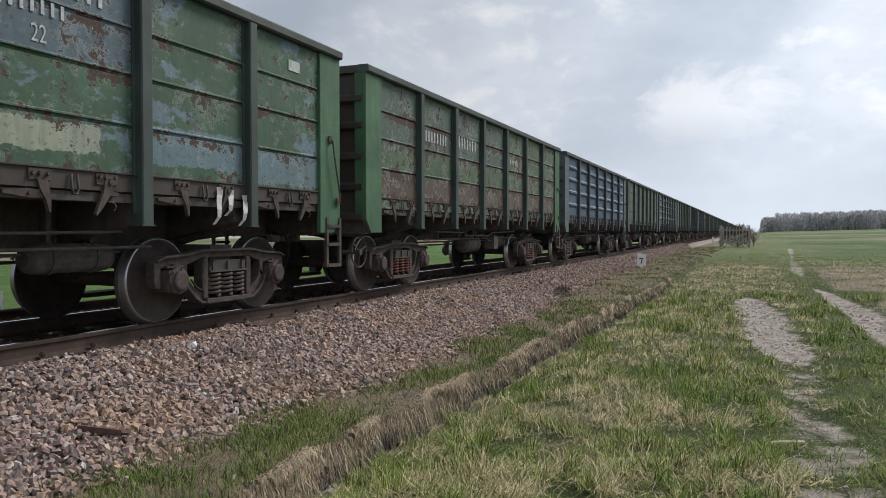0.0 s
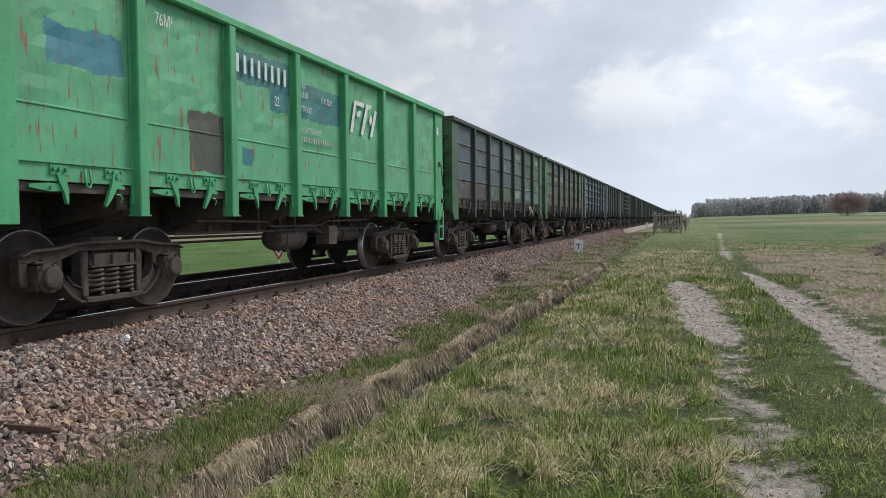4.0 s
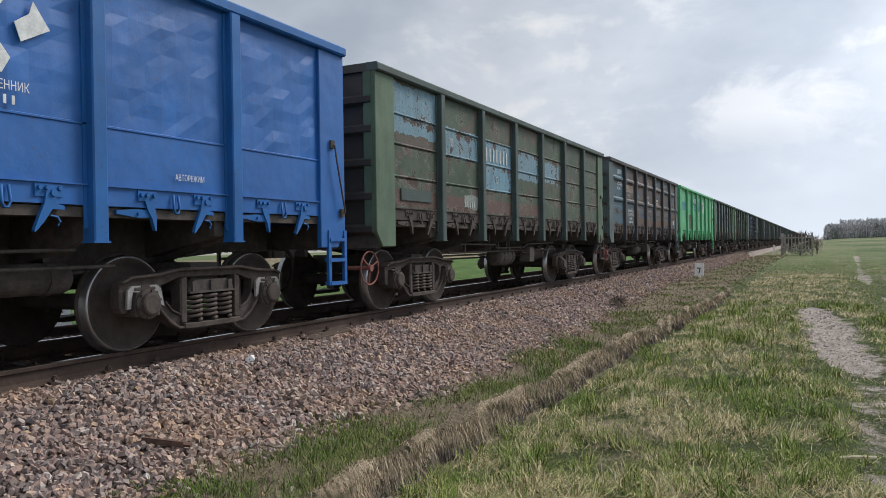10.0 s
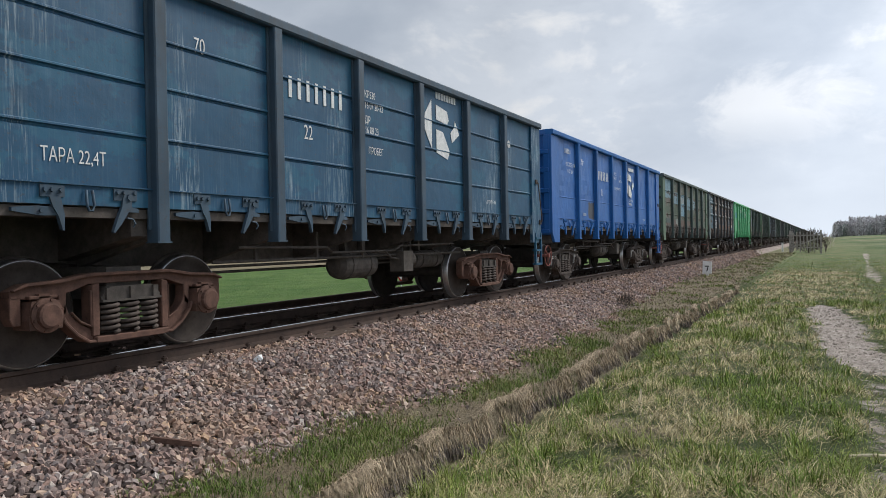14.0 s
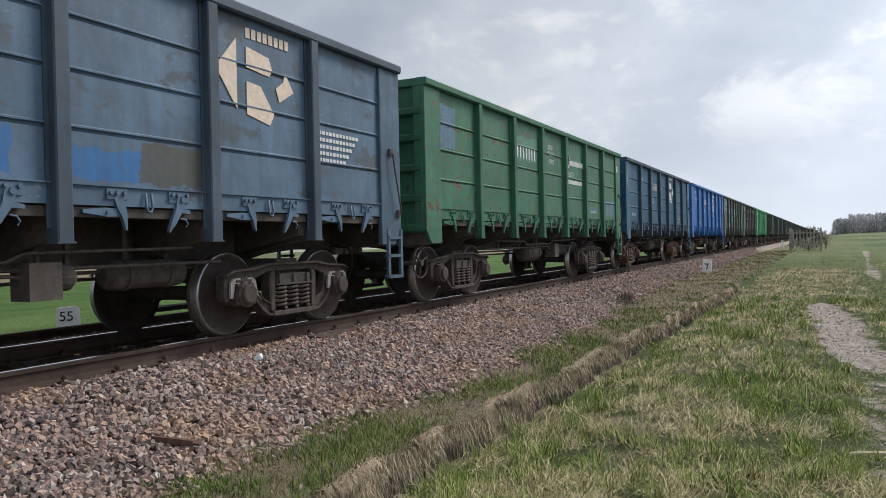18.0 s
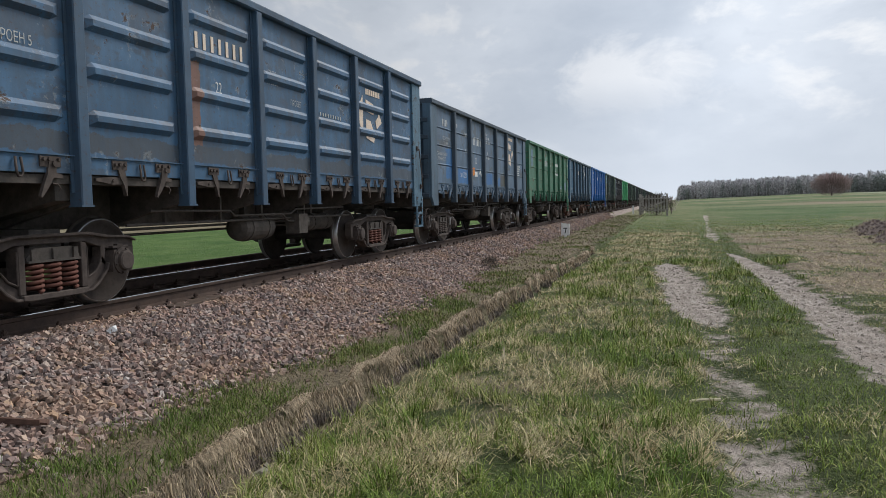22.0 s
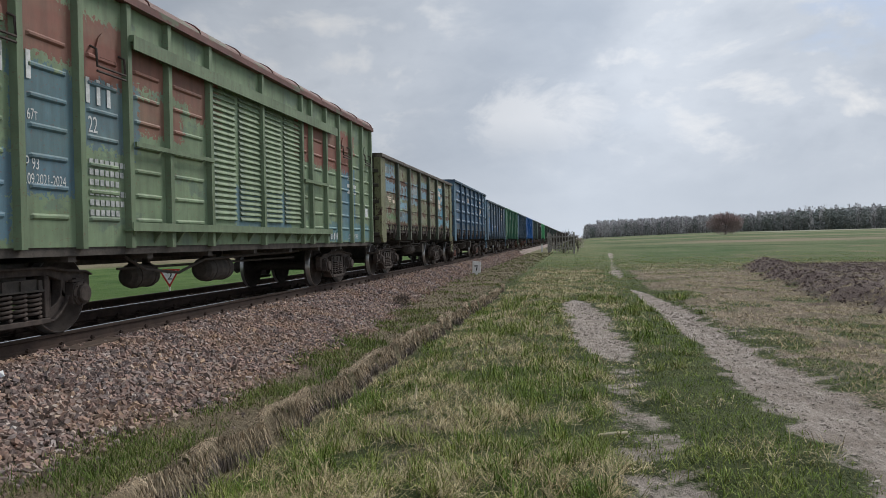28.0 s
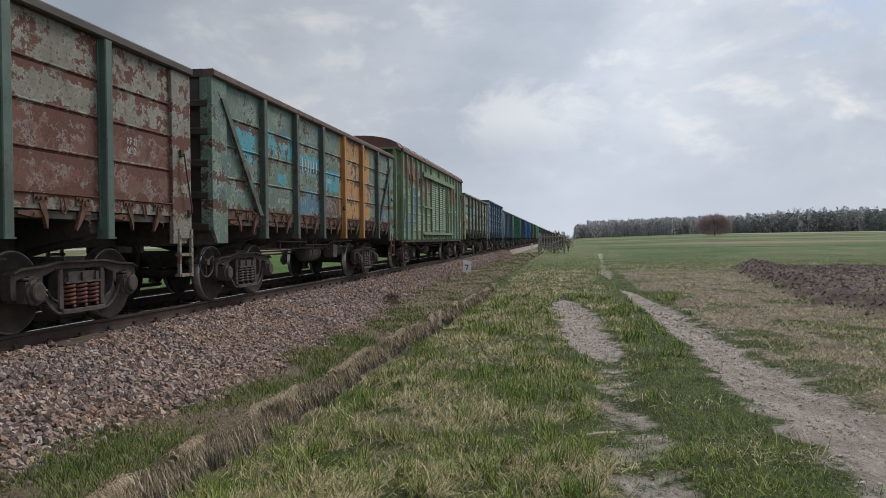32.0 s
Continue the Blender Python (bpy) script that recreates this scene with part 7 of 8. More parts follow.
def letter_all():
    # old green wagon
    for i in (3, 4):
        note(0, "22", i, 0.5, 2.62, 0.16, M_WHITE_OLD)
    strokes(0, 8, 4, 0.3, 3.08, 0.2, 0.13, M_WHITE_OLD)
    strokes(0, 7, 4, 0.2, 2.86, 0.12, 0.1, M_WHITE_OLD)
    shape(0, 6, 0.85, 3.12, [[(0, 0), (0.26, 0), (0.26, 0.14), (0, 0.14)]], M_WHITE_OLD, "sticker")
    strokes(-1, 8, 1, 0.3, 2.7, 0.2, 0.14, M_WHITE_OLD)
    strokes(-1, 7, 2, 0.3, 2.75, 0.24, 0.16, M_WHITE_OLD)
    strokes(-1, 6, 4, 0.3, 2.7, 0.12, 0.14, M_WHITE_OLD)
    # bright green wagon
    strokes(1, 8, 2, 0.16, 2.97, 0.24, 0.175)
    note(1, "22", 2, 1.12, 2.66, 0.14)
    note(1, "КР", 3, 0.22, 3.02, 0.09)
    note(1, "16.05.38", 3, 0.1, 2.9, 0.09)
    note(1, "13.11.2022", 3, 0.85, 2.9, 0.09)
    note(1, "ПРОБЕГ", 3, 0.2, 2.68, 0.09)
    note(1, "СОБСТВЕННИК", 3, 0.18, 2.36, 0.09, M_WHITE_OLD)
    strokes(1, 14, 3, 0.18, 2.22, 0.08, 0.08, M_WHITE_OLD, "text_bars")
    note(1, "76М³", 1, 0.3, 3.2, 0.14)
    shape(1, 4, 0.24, 2.56, [[(0.0, 0.0), (0.11, 0.0), (0.27, 0.50), (0.62, 0.50), (0.62, 0.58), (0.20, 0.58)], [(0.28, 0.30), (0.40, 0.30), (0.49, 0.42), (0.38, 0.42), (0.36, 0.38), (0.31, 0.38)], [(0.46, 0.0), (0.57, 0.0), (0.80, 0.50), (0.90, 0.50), (0.98, 0.58), (0.72, 0.58)], [(0.84, 0.28), (0.92, 0.20), (1.00, 0.34), (0.94, 0.42)], [(0.88, 0.0), (0.99, 0.0), (1.22, 0.50), (1.12, 0.52)]], M_WHITE)
    shape(1, 6, 1.62, 3.0, [[(0, 0), (0.13, 0), (0.13, 0.18), (0, 0.18)]], M_WHITE, "sticker", 1.482)
    # slate blue ribbed wagon
    strokes(2, 5, 0, 0.75, 3.2, 0.15, 0.11)
    note(2, "ПОСТРОЕН 005", 0, 0.68, 2.83, 0.10)
    note(2, "08.03.1991", 0, 0.68, 2.69, 0.10)
    note(2, "ТАРА", 0, 0.62, 1.74, 0.11)
    note(2, "22,50Т", 0, 0.97, 1.74, 0.14)
    strokes(2, 8, 1, 0.10, 2.68, 0.24, 0.165, M_PEACH)
    note(2, "22", 1, 0.72, 2.45, 0.16)
    for i, line in enumerate(("СРОЧНЫЙ ВОЗВРАТ", "СТАНЦИИ ПРИПИСКИ", "ПОЧАЙНА")):
        note(2, line, 1, (0.6, 0.6, 0.82)[i], 2.03 - 0.135 * i, 0.09, x=XP + 0.012)
    strokes(2, 7, 1, 0.8, 1.66, 0.07, 0.09, name="text_bars")
    note(2, "71Т", 2, 0.55, 2.58, 0.11)
    note(2, "13.01.2018  17.02.2021", 3, 0.12, 2.62, 0.08, squeeze=0.62)
    note(2, "ПРОБЕГ 160Т.КМ", 3, 0.25, 2.46, 0.08)
    note(2, "СОБСТВЕННИК", 4, 0.35, 2.58, 0.08)
    strokes(2, 8, 4, 0.35, 2.47, 0.06, 0.08, name="text_bars")
    shape(2, 6, 1.0, 1.75, [[(0, 0), (0.2, 0), (0.2, 0.16), (0, 0.16)]], M_PEACH, "sticker")
    # patched green wagon
    strokes(3, 8, 2, 0.10, 2.60, 0.26, 0.172, M_WHITE_OLD)
    note(3, "22", 2, 0.75, 2.2, 0.14, M_WHITE_OLD)
    note(3, "70", 1, 0.38, 2.70, 0.16, M_WHITE_OLD)
    strokes(3, 5, 1, 1.0, 1.68, 0.1, 0.1, M_WHITE_OLD)
    for i in range(2):
        strokes(3, 5, 0, -0.26, 1.18 + 0.09 * i, 0.055, 0.045, M_WHITE_OLD, "text_bars")
    m = Mesh()
    m.box(XP + 0.004, XP + 0.02, BAY_EDGES[0] + 0.25, BAY_EDGES[0] + 1.25, 1.70, 1.88)
    part("label_plate", m, T_W3, wagons[3])
    # bright blue wagon
    strokes(4, 5, 0, 0.55, 3.17, 0.12, 0.1)
    note(4, "ПОСТРОЕН 124", 0, 0.62, 2.86, 0.10)
    note(4, "16  03  2011", 0, 0.72, 2.70, 0.10)
    note(4, "70т", 1, 0.32, 2.98, 0.17)
    strokes(4, 8, 2, 0.1, 2.72, 0.25, 0.172)
    note(4, "22", 2, 0.55, 2.30, 0.18)
    note(4, "КР530", 3, 0.38, 2.98, 0.09)
    note(4, "24 01 23", 3, 0.34, 2.86, 0.09)
    note(4, "ДР", 3, 1.12, 2.94, 0.08)
    note(4, "24 01 26", 3, 1.02, 2.80, 0.08)
    note(4, "Термін служби до: 16 03 33", 3, 0.34, 2.56, 0.08, squeeze=0.6)
    arrow_mark(4, 4, M_WHITE, 0.08, 2.42, 0.9)
    note(4, "СОБСТВЕННИК", 4, 0.55, 2.26, 0.075)
    strokes(4, 7, 4, 0.55, 2.15, 0.07, 0.07, name="text_bars")
    note(4, "АВТОРЕЖИМ", 5, 0.9, 1.68, 0.06)
    strokes(4, 4, 1, 0.5, 1.68, 0.07, 0.07, name="text_bars")
    # dark blue wagon
    strokes(5, 8, 2, 0.1, 2.78, 0.25, 0.172)
    note(5, "22", 2, 0.55, 2.32, 0.18)
    note(5, "70", 1, 0.5, 2.98, 0.16)
    note(5, "КР530", 3, 0.2, 3.05, 0.10)
    note(5, "16 07 20-23", 3, 0.2, 2.90, 0.10)
    note(5, "ДР", 3, 0.2, 2.70, 0.10)
    note(5, "16 08 23", 3, 0.2, 2.56, 0.10)
    note(5, "ПРОБЕГ", 3, 0.28, 2.28, 0.10)
    arrow_mark(5, 4, M_WHITE, 0.12, 2.46, 1.0)
    note(5, "АВТОРЕЖИМ", 5, 0.9, 1.75, 0.07)
    note(5, "ТАРА 22,4Т", 0, 0.4, 1.75, 0.12)
    shape(5, 6, 0.35, 2.98, [[(0.08 * math.cos(a), 0.08 * math.sin(a)) for a in np.linspace(0, 6.28, 9)[:-1]]], M_WHITE_OLD, "sticker")
    # green wagon with the round mark
    ring = Mesh()
    c = (XF, BAY_EDGES[4] + 0.24, 2.98)
    ring.tube([(c[0], c[1] + 0.2 * math.cos(a), c[2] + 0.2 * math.sin(a)) for a in np.linspace(0, 2 * math.pi, 22, endpoint=False)], 0.022, 5, True)
    part("emblem", ring, M_WHITE, wagons[6])
    strokes(6, 3, 4, 0.15, 2.90, 0.17, 0.065, name="name_bars")
    strokes(6, 15, 4, 0.50, 2.86, 0.13, 0.075, name="name_bars", width=0.7)
    note(6, "АРЕНДАТОР:", 4, 0.1, 2.58, 0.12)
    strokes(6, 18, 4, 0.1, 2.40, 0.10, 0.08, name="text_bars", width=0.7)
    note(6, "ДР 530", 3, 0.55, 3.10, 0.10)
    note(6, "16.06.21-24", 3, 0.5, 2.96, 0.10)
    note(6, "ПРОБЕГ", 3, 0.58, 2.78, 0.10)
    note(6, "АВТОРЕЖИМ", 5, 0.62, 1.72, 0.07)
    shape(6, 6, 1.62, 3.02, [[(0, 0), (0.12, 0), (0.12, 0.18), (0, 0.18)]], M_WHITE, "sticker", 1.482)
    strokes(6, 8, 2, 0.12, 2.74, 0.24, 0.17)
    # grey blue wagon
    note(7, "70.0т", 1, 0.25, 3.12, 0.11)
    note(7, "78м³", 1, 1.25, 2.95, 0.12)
    note(7, "МС-1", 1, 1.3, 2.5, 0.09)
    note(7, "ТАРА", 1, 0.72, 1.78, 0.12)
    note(7, "23,70т", 1, 1.06, 1.78, 0.15)
    strokes(7, 8, 2, 0.16, 2.78, 0.24, 0.172)
    note(7, "22", 2, 0.74, 2.24, 0.18)
    shape(7, 2, 0.22, 2.22, [[(0, 0), (0.17, 0), (0.17, 0.26), (0, 0.26)]], M_WHITE, "sticker")
    shape(7, 2, 0.26, 2.26, [[(0, 0), (0.09, 0), (0.09, 0.18), (0, 0.18)]], M_BLACK, "sticker_print", XF + 0.006)
    shape(7, 2, 0.20, 1.86, [[(0, 0.04), (0.3, 0), (0.46, 0.06), (0.46, 0.24), (0, 0.24)]], M_ORANGE, "sticker")
    note(7, "80", 2, 0.34, 1.95, 0.11, M_BLACK, XF + 0.006)
    shape(7, 2, 0.66, 1.84, [[(0, 0), (0.32, 0), (0.32, 0.15), (0, 0.15)]], M_WHITE, "sticker")
    shape(7, 2, 1.18, 1.86, [[(0, 0.05), (0.16, 0.10), (0.26, 0.0), (0.17, 0.24)], [(0.28, 0.06), (0.34, 0.0), (0.19, 0.25)]], M_WHITE, "emblem")
    note(7, "ДР 58", 3, 0.42, 3.18, 0.08)
    note(7, "30.10.2021 2024", 3, 0.3, 3.06, 0.09)
    note(7, "ПРОБЕГ 160000км", 3, 0.3, 2.93, 0.09)
    note(7, "КР", 3, 0.62, 2.58, 0.09)
    note(7, "05.11.2029", 3, 0.48, 2.45, 0.10)
    arrow_mark(7, 5, M_PEACH, 0.10, 2.42, 0.95)
    for i in range(5):
        strokes(7, 13 - i, 6, 0.08, 2.40 - i * 0.085, 0.045, 0.075, name="text_bars", width=0.75)
    # faded blue ribbed wagon
    strokes(8, 8, 2, 0.12, 3.02, 0.2, 0.17, M_PEACH)
    note(8, "22", 2, 0.7, 2.52, 0.15)
    note(8, "ПОСТРОЕН 5", 0, 0.45, 2.55, 0.10, M_WHITE_OLD)
    note(8, "27.04.89", 0, 0.5, 2.43, 0.10, M_WHITE_OLD)
    note(8, "КР 530", 3, 0.3, 2.95, 0.09, M_WHITE_OLD)
    note(8, "11 03 21", 3, 0.3, 2.83, 0.09, M_WHITE_OLD)
    note(8, "ПРОБЕГ", 3, 1.0, 2.6, 0.09, M_WHITE_OLD)
    strokes(8, 9, 4, 0.3, 2.55, 0.06, 0.1, M_WHITE_OLD, "text_bars")
    arrow_mark(8, 5, M_PEACH, 0.12, 2.30, 0.95)
    strokes(8, 5, 0, 0.25, 3.2, 0.15, 0.12, M_WHITE_OLD)
    # build date and home station of the grey blue wagon
    strokes(7, 4, 0, 0.62, 3.06, 0.17, 0.13)
    for i, (dy, z, body) in enumerate(((0.62, 2.70, "ПОСТРОЕН 123"), (0.70, 2.58, "25.11.2016"), (0.12, 2.28, "СРОЧНЫЙ ВОЗВРАТ"), (0.12, 2.16, "СТ. КАМЕНСКОЕ"))):
        note(7, body, 0, dy, z, 0.09, M_WHITE_OLD)
    # wing mark, badges and stencils of the olive wagon
    shape(9, 0, 0.35, 2.20, [[(0.0, 0.20), (0.52, 0.20), (0.50, 0.165), (0.04, 0.165)], [(0.08, 0.14), (0.46, 0.14), (0.44, 0.105), (0.12, 0.105)], [(0.16, 0.08), (0.38, 0.08), (0.36, 0.045), (0.20, 0.045)]], M_PEACH)
    shape(9, 0, 1.0, 2.22, [[(0.0, 0.03), (0.06, 0.0), (0.22, 0.0), (0.28, 0.03), (0.28, 0.08), (0.22, 0.11), (0.06, 0.11), (0.0, 0.08)]], M_PEACH, "badge")
    strokes(9, 5, 0, 0.05, 3.10, 0.2, 0.13, M_WHITE_OLD)
    note(9, "70т", 1, 0.8, 2.68, 0.16, M_WHITE_OLD)
    note(9, "ТАРА 22,5", 1, 0.75, 1.76, 0.11, M_WHITE_OLD)
    # olive wagon
    strokes(9, 8, 2, 0.06, 2.66, 0.25, 0.18, M_WHITE_OLD)
    note(9, "22", 2, 0.65, 2.3, 0.16, M_WHITE_OLD)
    note(9, "17", 3, 0.3, 2.72, 0.16, M_WHITE_OLD)
    shape(9, 4, 0.3, 2.62, [[(0.0, 0.0), (0.5, 0.0), (0.62, 0.06), (0.1, 0.06)], [(0.02, 0.1), (0.30, 0.1), (0.34, 0.16), (0.0, 0.26)], [(0.0, 0.30), (0.8, 0.30), (0.8, 0.34), (0.04, 0.36)]], M_WHITE_OLD)
    strokes(9, 4, 4, 0.62, 2.72, 0.12, 0.13, M_WHITE_OLD, "name_bars")
    arrow_mark(9, 5, M_PEACH, 0.12, 2.34, 0.95)
    # the van
    for k, y, z, h, body in ((10, -7.25, 2.66, 0.13, "ПОСТРОЕН 022"), (10, -7.1, 2.48, 0.13, "15.11.1993"), (10, -7.1, 1.86, 0.13, "КР 630"), (10, -7.1, 1.70, 0.13, "29.01.2009"), (10, -7.25, 1.12, 0.13, "ТАРА 26,0т"), (10, -5.75, 2.38, 0.12, "67т"), (10, -5.9, 1.86, 0.13, "ДР 93"), (10, -5.9, 1.70, 0.12, "11.09.2021-2024"), (10, -4.75, 2.38, 0.2, "22"), (10, 5.42, 2.58, 0.11, "СОБСТВЕННИК"), (10, 5.45, 1.12, 0.11, "[22] АВТОРЕЖИМ")):
        letters(body, h, M_WHITE, wagons[k], y, z, 1.425, squeeze=0.66)
    bars(3, 0.3, 0.2, M_WHITE, wagons[10], -6.15, 2.8, 1.428)
    bars(4, 0.3, 0.2, M_WHITE, wagons[10], -4.98, 2.72, 1.428)
    bars(8, 0.16, 0.12, M_WHITE, wagons[10], 4.05, 1.10, 1.428)
    for i in range(2):
        bars(9, 0.09, 0.085, M_WHITE, wagons[10], 5.42, 2.40 - 0.15 * i, 1.428, "text_bars", 0.7)
    for i in range(6):
        bars(8 - i % 3, 0.07, 0.1, M_WHITE_OLD, wagons[10], -4.75, 2.0 - 0.12 * i, 1.428, "text_bars", 0.7)
    m = Mesh()
    m.box(1.424, 1.432, 7.0, 7.24, 1.65, 1.93)
    part("sticker", m, M_WHITE, wagons[10])
    # orange patched wagon
    note(11, "70т", 1, 1.05, 2.85, 0.16, M_WHITE_OLD)
    note(11, "АВТОРЕЖИМ", 1, 0.75, 1.78, 0.09, M_WHITE_OLD)
    strokes(11, 8, 2, 0.05, 2.55, 0.25, 0.185, M_WHITE_OLD)
    note(11, "22", 2, 1.3, 2.25, 0.14, M_WHITE_OLD)
    note(11, "КР58", 3, 0.1, 2.52, 0.09, M_WHITE)
    note(11, "11.04.2021   16.04.2024", 3, 0.05, 2.40, 0.09, M_WHITE, squeeze=0.6)
    note(11, "ПРОБЕГ", 3, 0.05, 2.24, 0.09, M_WHITE)
    strokes(12, 6, 4, 0.25, 3.1, 0.22, 0.2, M_WHITE_OLD)
    note(12, "КР 22", 6, 0.5, 2.3, 0.09, M_WHITE_OLD)
    note(12, "06.12", 6, 0.5, 2.18, 0.09, M_WHITE_OLD)


letter_all()


def end_braces(k):
    for s in (1, -1):
        m = Mesh()
        pts = [(5.95, 3.36), (6.10, 3.36), (4.58, 1.50), (4.42, 1.50)]
        m.prism([(s * a, b) for a, b in pts][::s], XP + 0.028, XP + 0.075, "x")
        part("diagonal_brace", m, T_W11, wagons[k])


end_braces(11)
for ob in wagons[11].children:
    if ob.name.startswith("post") and ob.matrix_basis.translation.x > -0.1 and min(abs(ob.matrix_basis.translation.y - POSTS[3]), abs(ob.matrix_basis.translation.y - POSTS[4])) < 0.05 and ob.matrix_basis[0][0] > 0:
        ob.material_slots[0].link = "OBJECT"
        ob.material_slots[0].material = T_ORANGE


def rags():
    """Torn packing cloth and wire caught on the wagons."""
    for y, z, l in ((3.72, 1.52, 0.42), (3.92, 1.50, 0.30), (4.18, 1.45, 0.36)):
        m = Mesh()
        n = 5
        v = []
        for i in range(n + 1):
            t = i / n
            for s in (-1, 1):
                v.append((XP + 0.06 + 0.03 * math.sin(6 * t + y), y + s * (0.055 - 0.03 * t) - 0.12 * t * t + 0.02 * math.sin(9 * t), z - l * t))
        m.add(v, [(2 * i, 2 * i + 1, 2 * i + 3, 2 * i + 2) for i in range(n)])
        part("torn_cloth", m, M_CLOTH, wagons[0])
    for yy in POSTS[1:5]:
        m = Mesh()
        m.tube([(1.53, yy - 0.05, 3.2), (1.57, yy + 0.04, 3.27), (1.56, yy + 0.07, 3.12), (1.54, yy - 0.04, 3.05), (1.56, yy + 0.02, 2.95)], 0.009, 5)
        part("wire_tie", m, M_WHITE_OLD, wagons[2])


rags()

M_OLDSTONE = grimy("old_weathered_stone", (0.20, 0.175, 0.15), (0.40, 0.36, 0.31), 9.0, 0.95, spread=False)

# ---- small things by the track ----
M_POSTWHITE = grimy("weathered_white_paint", (0.74, 0.74, 0.73), (0.84, 0.84, 0.83), 8.0, 0.8, strength=0.1)
M_OLDWOOD = grimy("silver_grey_wood", (0.20, 0.18, 0.165), (0.40, 0.37, 0.34), 4.0, 0.95)
M_SIGNRED = grimy("sign_red", (0.42, 0.035, 0.03), (0.5, 0.06, 0.05), 8.0, 0.6, strength=0.05)
M_STALK = grimy("bleached_wood", (0.52, 0.44, 0.30), (0.66, 0.58, 0.42), 12.0, 0.9)
M_RUSTBAR = grimy("flaking_rust", (0.075, 0.045, 0.036), (0.14, 0.085, 0.065), 12.0, 0.95)


def stand(x, y, dz=0.0):
    return (x, y, float(ground_z(x, y)) + dz)


def marker_board():
    """White distance board on a short post at the ballast toe."""
    t = tagged(new("distance_marker", None), "small white distance board on a short post", "track marker")
    t.matrix_basis = pose(*stand(-4.45, 34.3), 0, 0, -4)
    m = Mesh()
    m.box(-0.05, 0.05, -0.04, 0.04, -0.1, 0.2)
    part("post", m, M_POSTWHITE, t)
    m = Mesh()
    m.prism([(-0.19, 0.10), (0.19, 0.10), (0.21, 0.62), (-0.17, 0.66)], -0.06, -0.03, "y")
    part("board", m, M_POSTWHITE, t)
    m = Mesh()
    m.box(-0.09, 0.09, -0.064, -0.061, 0.40, 0.45)
    m.prism([(-0.03, 0.20), (0.02, 0.20), (0.06, 0.38), (0.01, 0.38)], -0.064, -0.061, "y")
    part("print_bars", m, M_BLACK, t)


def field_board():
    t = tagged(new("picket_board", None), "white numbered picket board beyond the track", "track marker")
    t.matrix_basis = pose(-11.7, 8.72, -0.44, 0, 0, 55)
    m = Mesh()
    m.box(-0.04, 0.04, -0.03, 0.03, -0.4, 0.12)
    part("post", m, M_POSTWHITE, t)
    m = Mesh()
    m.prism([(-0.19, 0.10), (0.19, 0.10), (0.18, 0.46), (0.10, 0.49), (-0.18, 0.47)], -0.05, -0.02, "y")
    part("board", m, M_POSTWHITE, t)
    o = letters("55", 0.17, M_BLACK, t, 0, 0)
    o.matrix_basis = Matrix.Translation((-0.15, -0.056, 0.24)) @ Euler((radians(90), 0, 0)).to_matrix().to_4x4()


def triangle_sign():
    t = tagged(new("triangle_sign", None), "white triangular sign with red rim on a thin post", "rail sign")
    t.matrix_basis = pose(*stand(-13.2, 22.9), 0, 0, 32)
    m = Mesh()
    m.cyl((0, 0, -0.1), (0, 0, 1.1), 0.025, 8)
    part("post", m, M_POSTWHITE, t)
    m = Mesh()
    m.prism([(-0.34, 1.16), (0.34, 1.16), (0.0, 0.55)][::-1], -0.05, -0.03, "y")
    part("rim", m, M_SIGNRED, t)
    m = Mesh()
    m.prism([(-0.25, 1.11), (0.25, 1.11), (0.0, 0.66)][::-1], -0.056, -0.051, "y")
    part("face", m, M_POSTWHITE, t)
    o = letters("2", 0.26, M_BLACK, t, 0, 0)
    o.matrix_basis = Matrix.Translation((-0.08, -0.06, 0.82)) @ Euler((radians(90), 0, 0)).to_matrix().to_4x4()


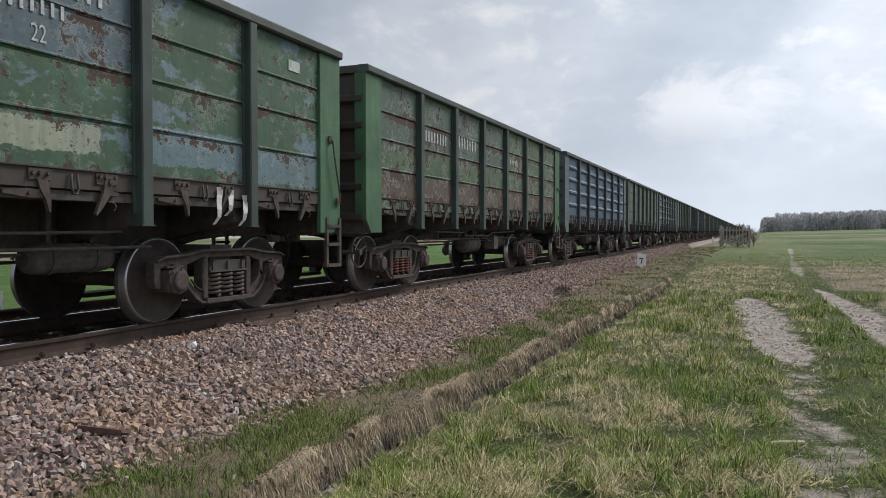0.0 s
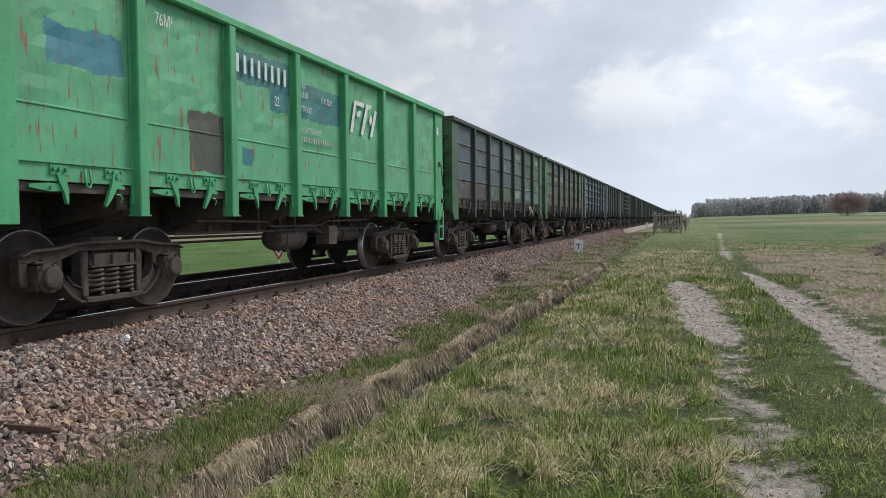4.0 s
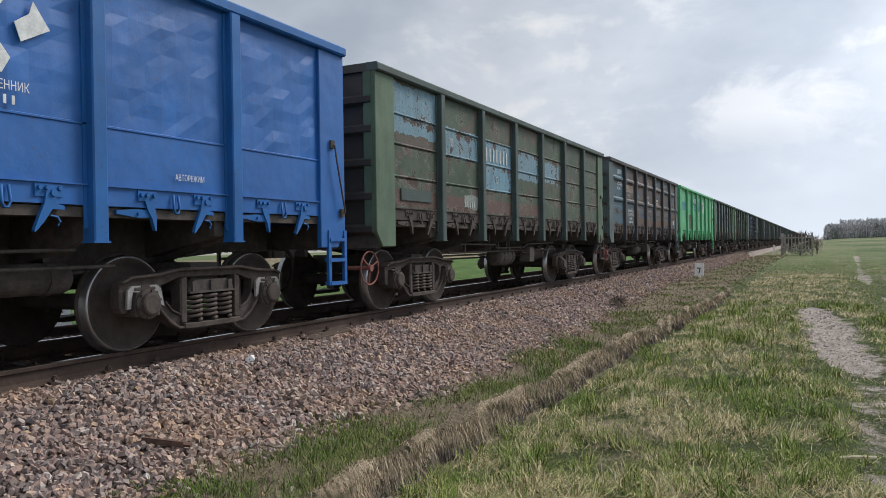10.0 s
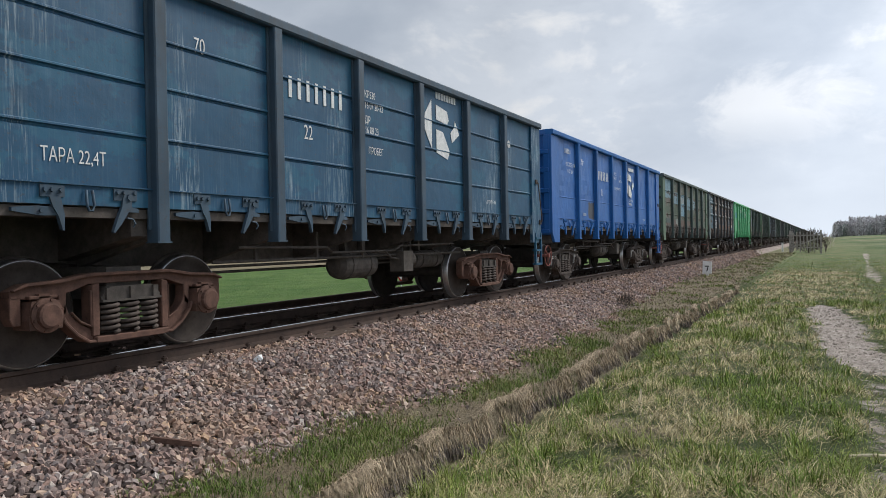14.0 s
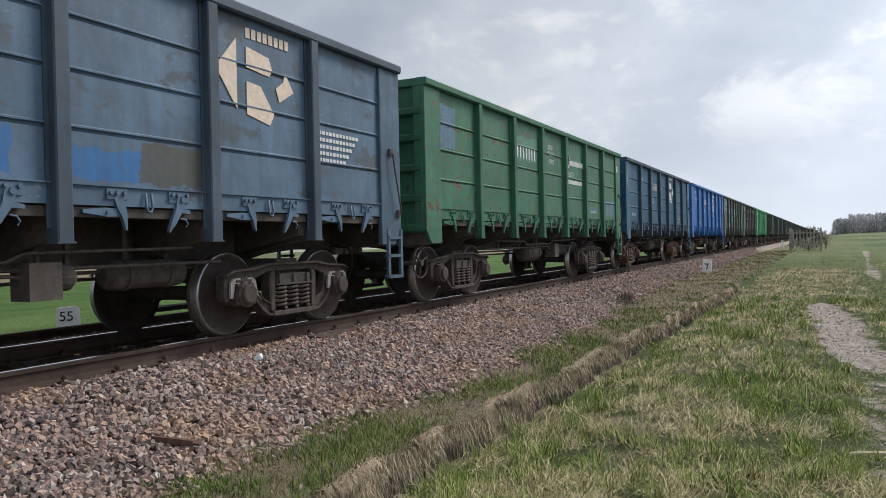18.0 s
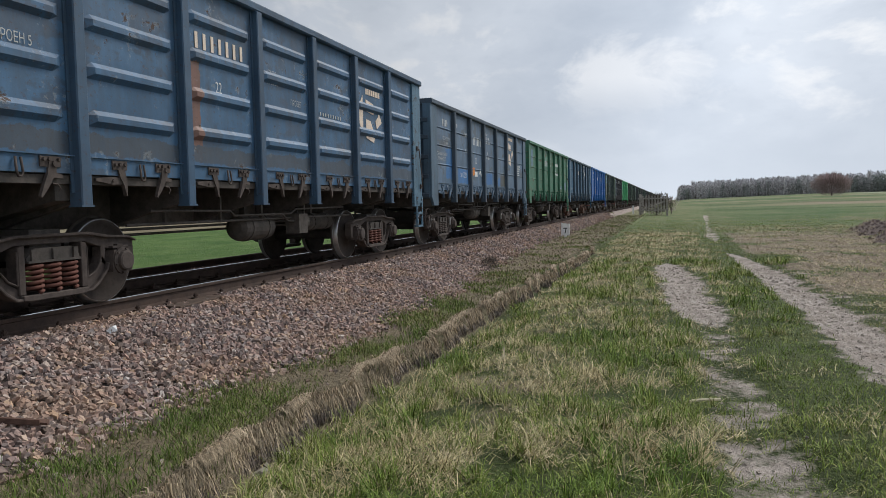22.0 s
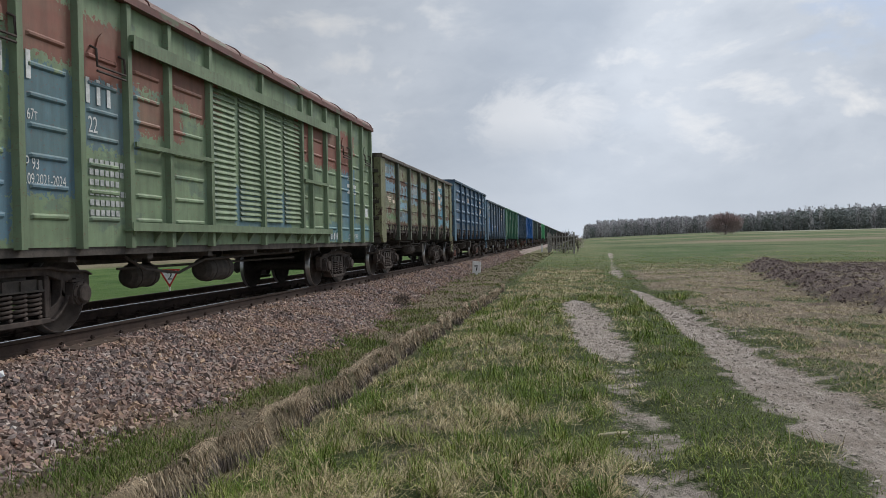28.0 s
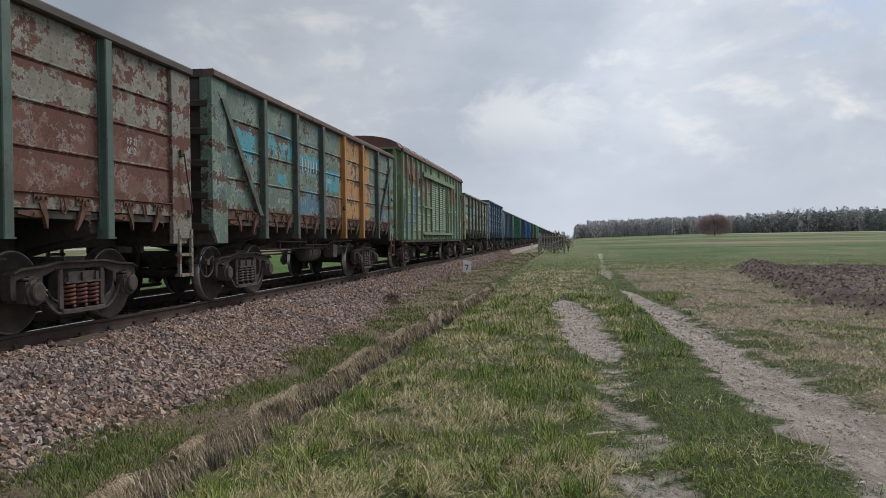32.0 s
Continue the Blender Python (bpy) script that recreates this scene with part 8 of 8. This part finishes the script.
def pen():
    """A leaning pen of grey slats, with dark brushwood piled in it as its inner shade."""
    t = tagged(new("slatted_crate", None), "weathered grey slatted wooden pen beside the track", "fence")
    t.matrix_basis = pose(*stand(-2.85, 84.0), 0, 0, 0)
    w, d, h = 2.8, 5.0, 2.1
    for i in range(10):
        m = Mesh()
        x = i * w / 9
        m.box(x - 0.055, x + 0.055, -0.03 + 0.02 * (i % 3), 0.02 + 0.02 * (i % 3), 0.05 + 0.1 * ((i * 7) % 3), h + 0.12 * ((i * 5) % 4) / 3 - 0.1)
        part("slat", m, M_OLDWOOD, t)
    for i in range(9):
        m = Mesh()
        y = 0.3 + i * d / 9
        m.box(w - 0.03, w + 0.03, y - 0.06, y + 0.06, 0.1, h - 0.1 * (i % 3))
        part("slat", m, M_OLDWOOD, t)
    for z in (0.5, 1.75):
        m = Mesh()
        m.box(-0.25, w + 0.2, -0.09, -0.03, z - 0.06, z + 0.06)
        part("rail", m, M_OLDWOOD, t)
    m = Mesh()
    m.prism([(-0.1, 0.55), (0.05, 0.48), (w - 0.2, 1.38), (w - 0.3, 1.48)], -0.12, -0.09, "y")
    part("brace", m, M_OLDWOOD, t)
    for x, y in ((0, 0), (w, 0), (0, d), (w, d)):
        m = Mesh()
        m.box(x - 0.09, x + 0.09, y - 0.02, y + 0.14, -0.3, h + 0.15)
        part("post", m, M_OLDWOOD, t)
    # brushwood made dense and dark so the gaps between slats look shaded
    b = bare_tree("brush_pile", -1.2, 86.3, 2.5, 3.0, "brushwood pile, darkened as the shade inside the slatted pen", 2600, M_BARK, 0.14)
    bare_tree("roadside_shrub", 0.4, 92.0, 2.2, 1.6, "leafless shrub behind the slatted pen", 500, M_BUSH, 0.10)
    p = tagged(new("marker_post", None), "short white marker post near the slatted pen", "track marker")
    p.matrix_basis = Matrix.Translation(stand(-3.9, 92.0))
    m = Mesh()
    m.box(-0.09, 0.09, -0.09, 0.09, -0.1, 1.0)
    part("shaft", m, M_POSTWHITE, p)
    m = Mesh()
    m.box(-0.10, 0.10, -0.10, 0.10, 1.0, 1.12)
    part("cap", m, M_BLACK, p)


def litter():
    m = Mesh()
    m.prism([(-0.02, -0.012), (0.02, -0.012), (0.026, 0.01), (-0.02, 0.014)], -0.18, 0.18, "y")
    m.prism([(0.02, -0.012), (0.035, -0.012), (0.032, 0.03), (0.02, 0.03)], -0.18, 0.13, "y")
    o = new("iron_bar", m.make("iron_bar"))
    o.data.materials.append(M_RUSTBAR)
    x, y = -4.34, 4.11
    o.matrix_basis = pose(*stand(x, y, 0.055), -8, 10, -64)
    tagged(o, "rusty iron bar lying on the ballast stones", "scrap iron")
    m = Mesh()
    m.tube([(-0.13, 0, 0.012), (-0.05, 0.012, 0.016), (0.05, 0.006, 0.02), (0.14, 0.02, 0.014)], 0.013, 6)
    o = new("stick", m.make("stick"))
    o.data.materials.append(M_STALK)
    o.matrix_basis = pose(*stand(0.29, 6.5, 0.02), 0, 0, 20)
    tagged(o, "short bleached stick lying in the grass", "stick")
    m = Mesh()
    m.prism([(-0.02, 0), (0.02, 0), (0.012, 0.13), (0.0, 0.17), (-0.008, 0.1)], -0.004, 0.004, "y")
    o = new("pale_leaf", m.make("pale_leaf"))
    o.data.materials.append(M_STALK)
    o.matrix_basis = pose(*stand(-1.73, 7.97), -20, 8, 20)
    tagged(o, "pale dry leaf standing in the grass", "leaf")
    o = pebbles("white_stone", np.array([-5.44]), np.array([6.33]), np.array([0.06]), 0.6)
    o.data.materials[0] = M_POSTWHITE
    tagged(o, "chalky white stone on the ballast", "stone")
    # old stones at the foot of the turf edge
    for i, (y, s) in enumerate(((4.6, 0.09), (4.78, 0.07), (4.98, 0.085), (5.2, 0.06), (5.42, 0.05), (6.1, 0.05), (6.9, 0.045))):
        o = pebbles("kerb_stone", np.array([float(bank_x(y)) + 0.10]), np.array([y]), np.array([s * 0.8]), -0.15)
        o.data.materials[0] = M_OLDSTONE
        tagged(o, "old weathered stone at the foot of the turf edge", "stone", "stones below the turf edge")
    # a sheet of old timber by the rail
    m = Mesh()
    m.box(-0.10, 0.10, -0.55, 0.55, 0.0, 0.045)
    o = new("timber_plank", m.make("timber_plank", 0.008))
    o.data.materials.append(M_TIMBER)
    o.matrix_basis = pose(*stand(-5.78, 8.25, 0.02), 0, 3, 6)
    tagged(o, "dark broken timber plank lying beside the rail", "plank")


marker_board()
field_board()
triangle_sign()
pen()
litter()
lay_ballast()
motions()
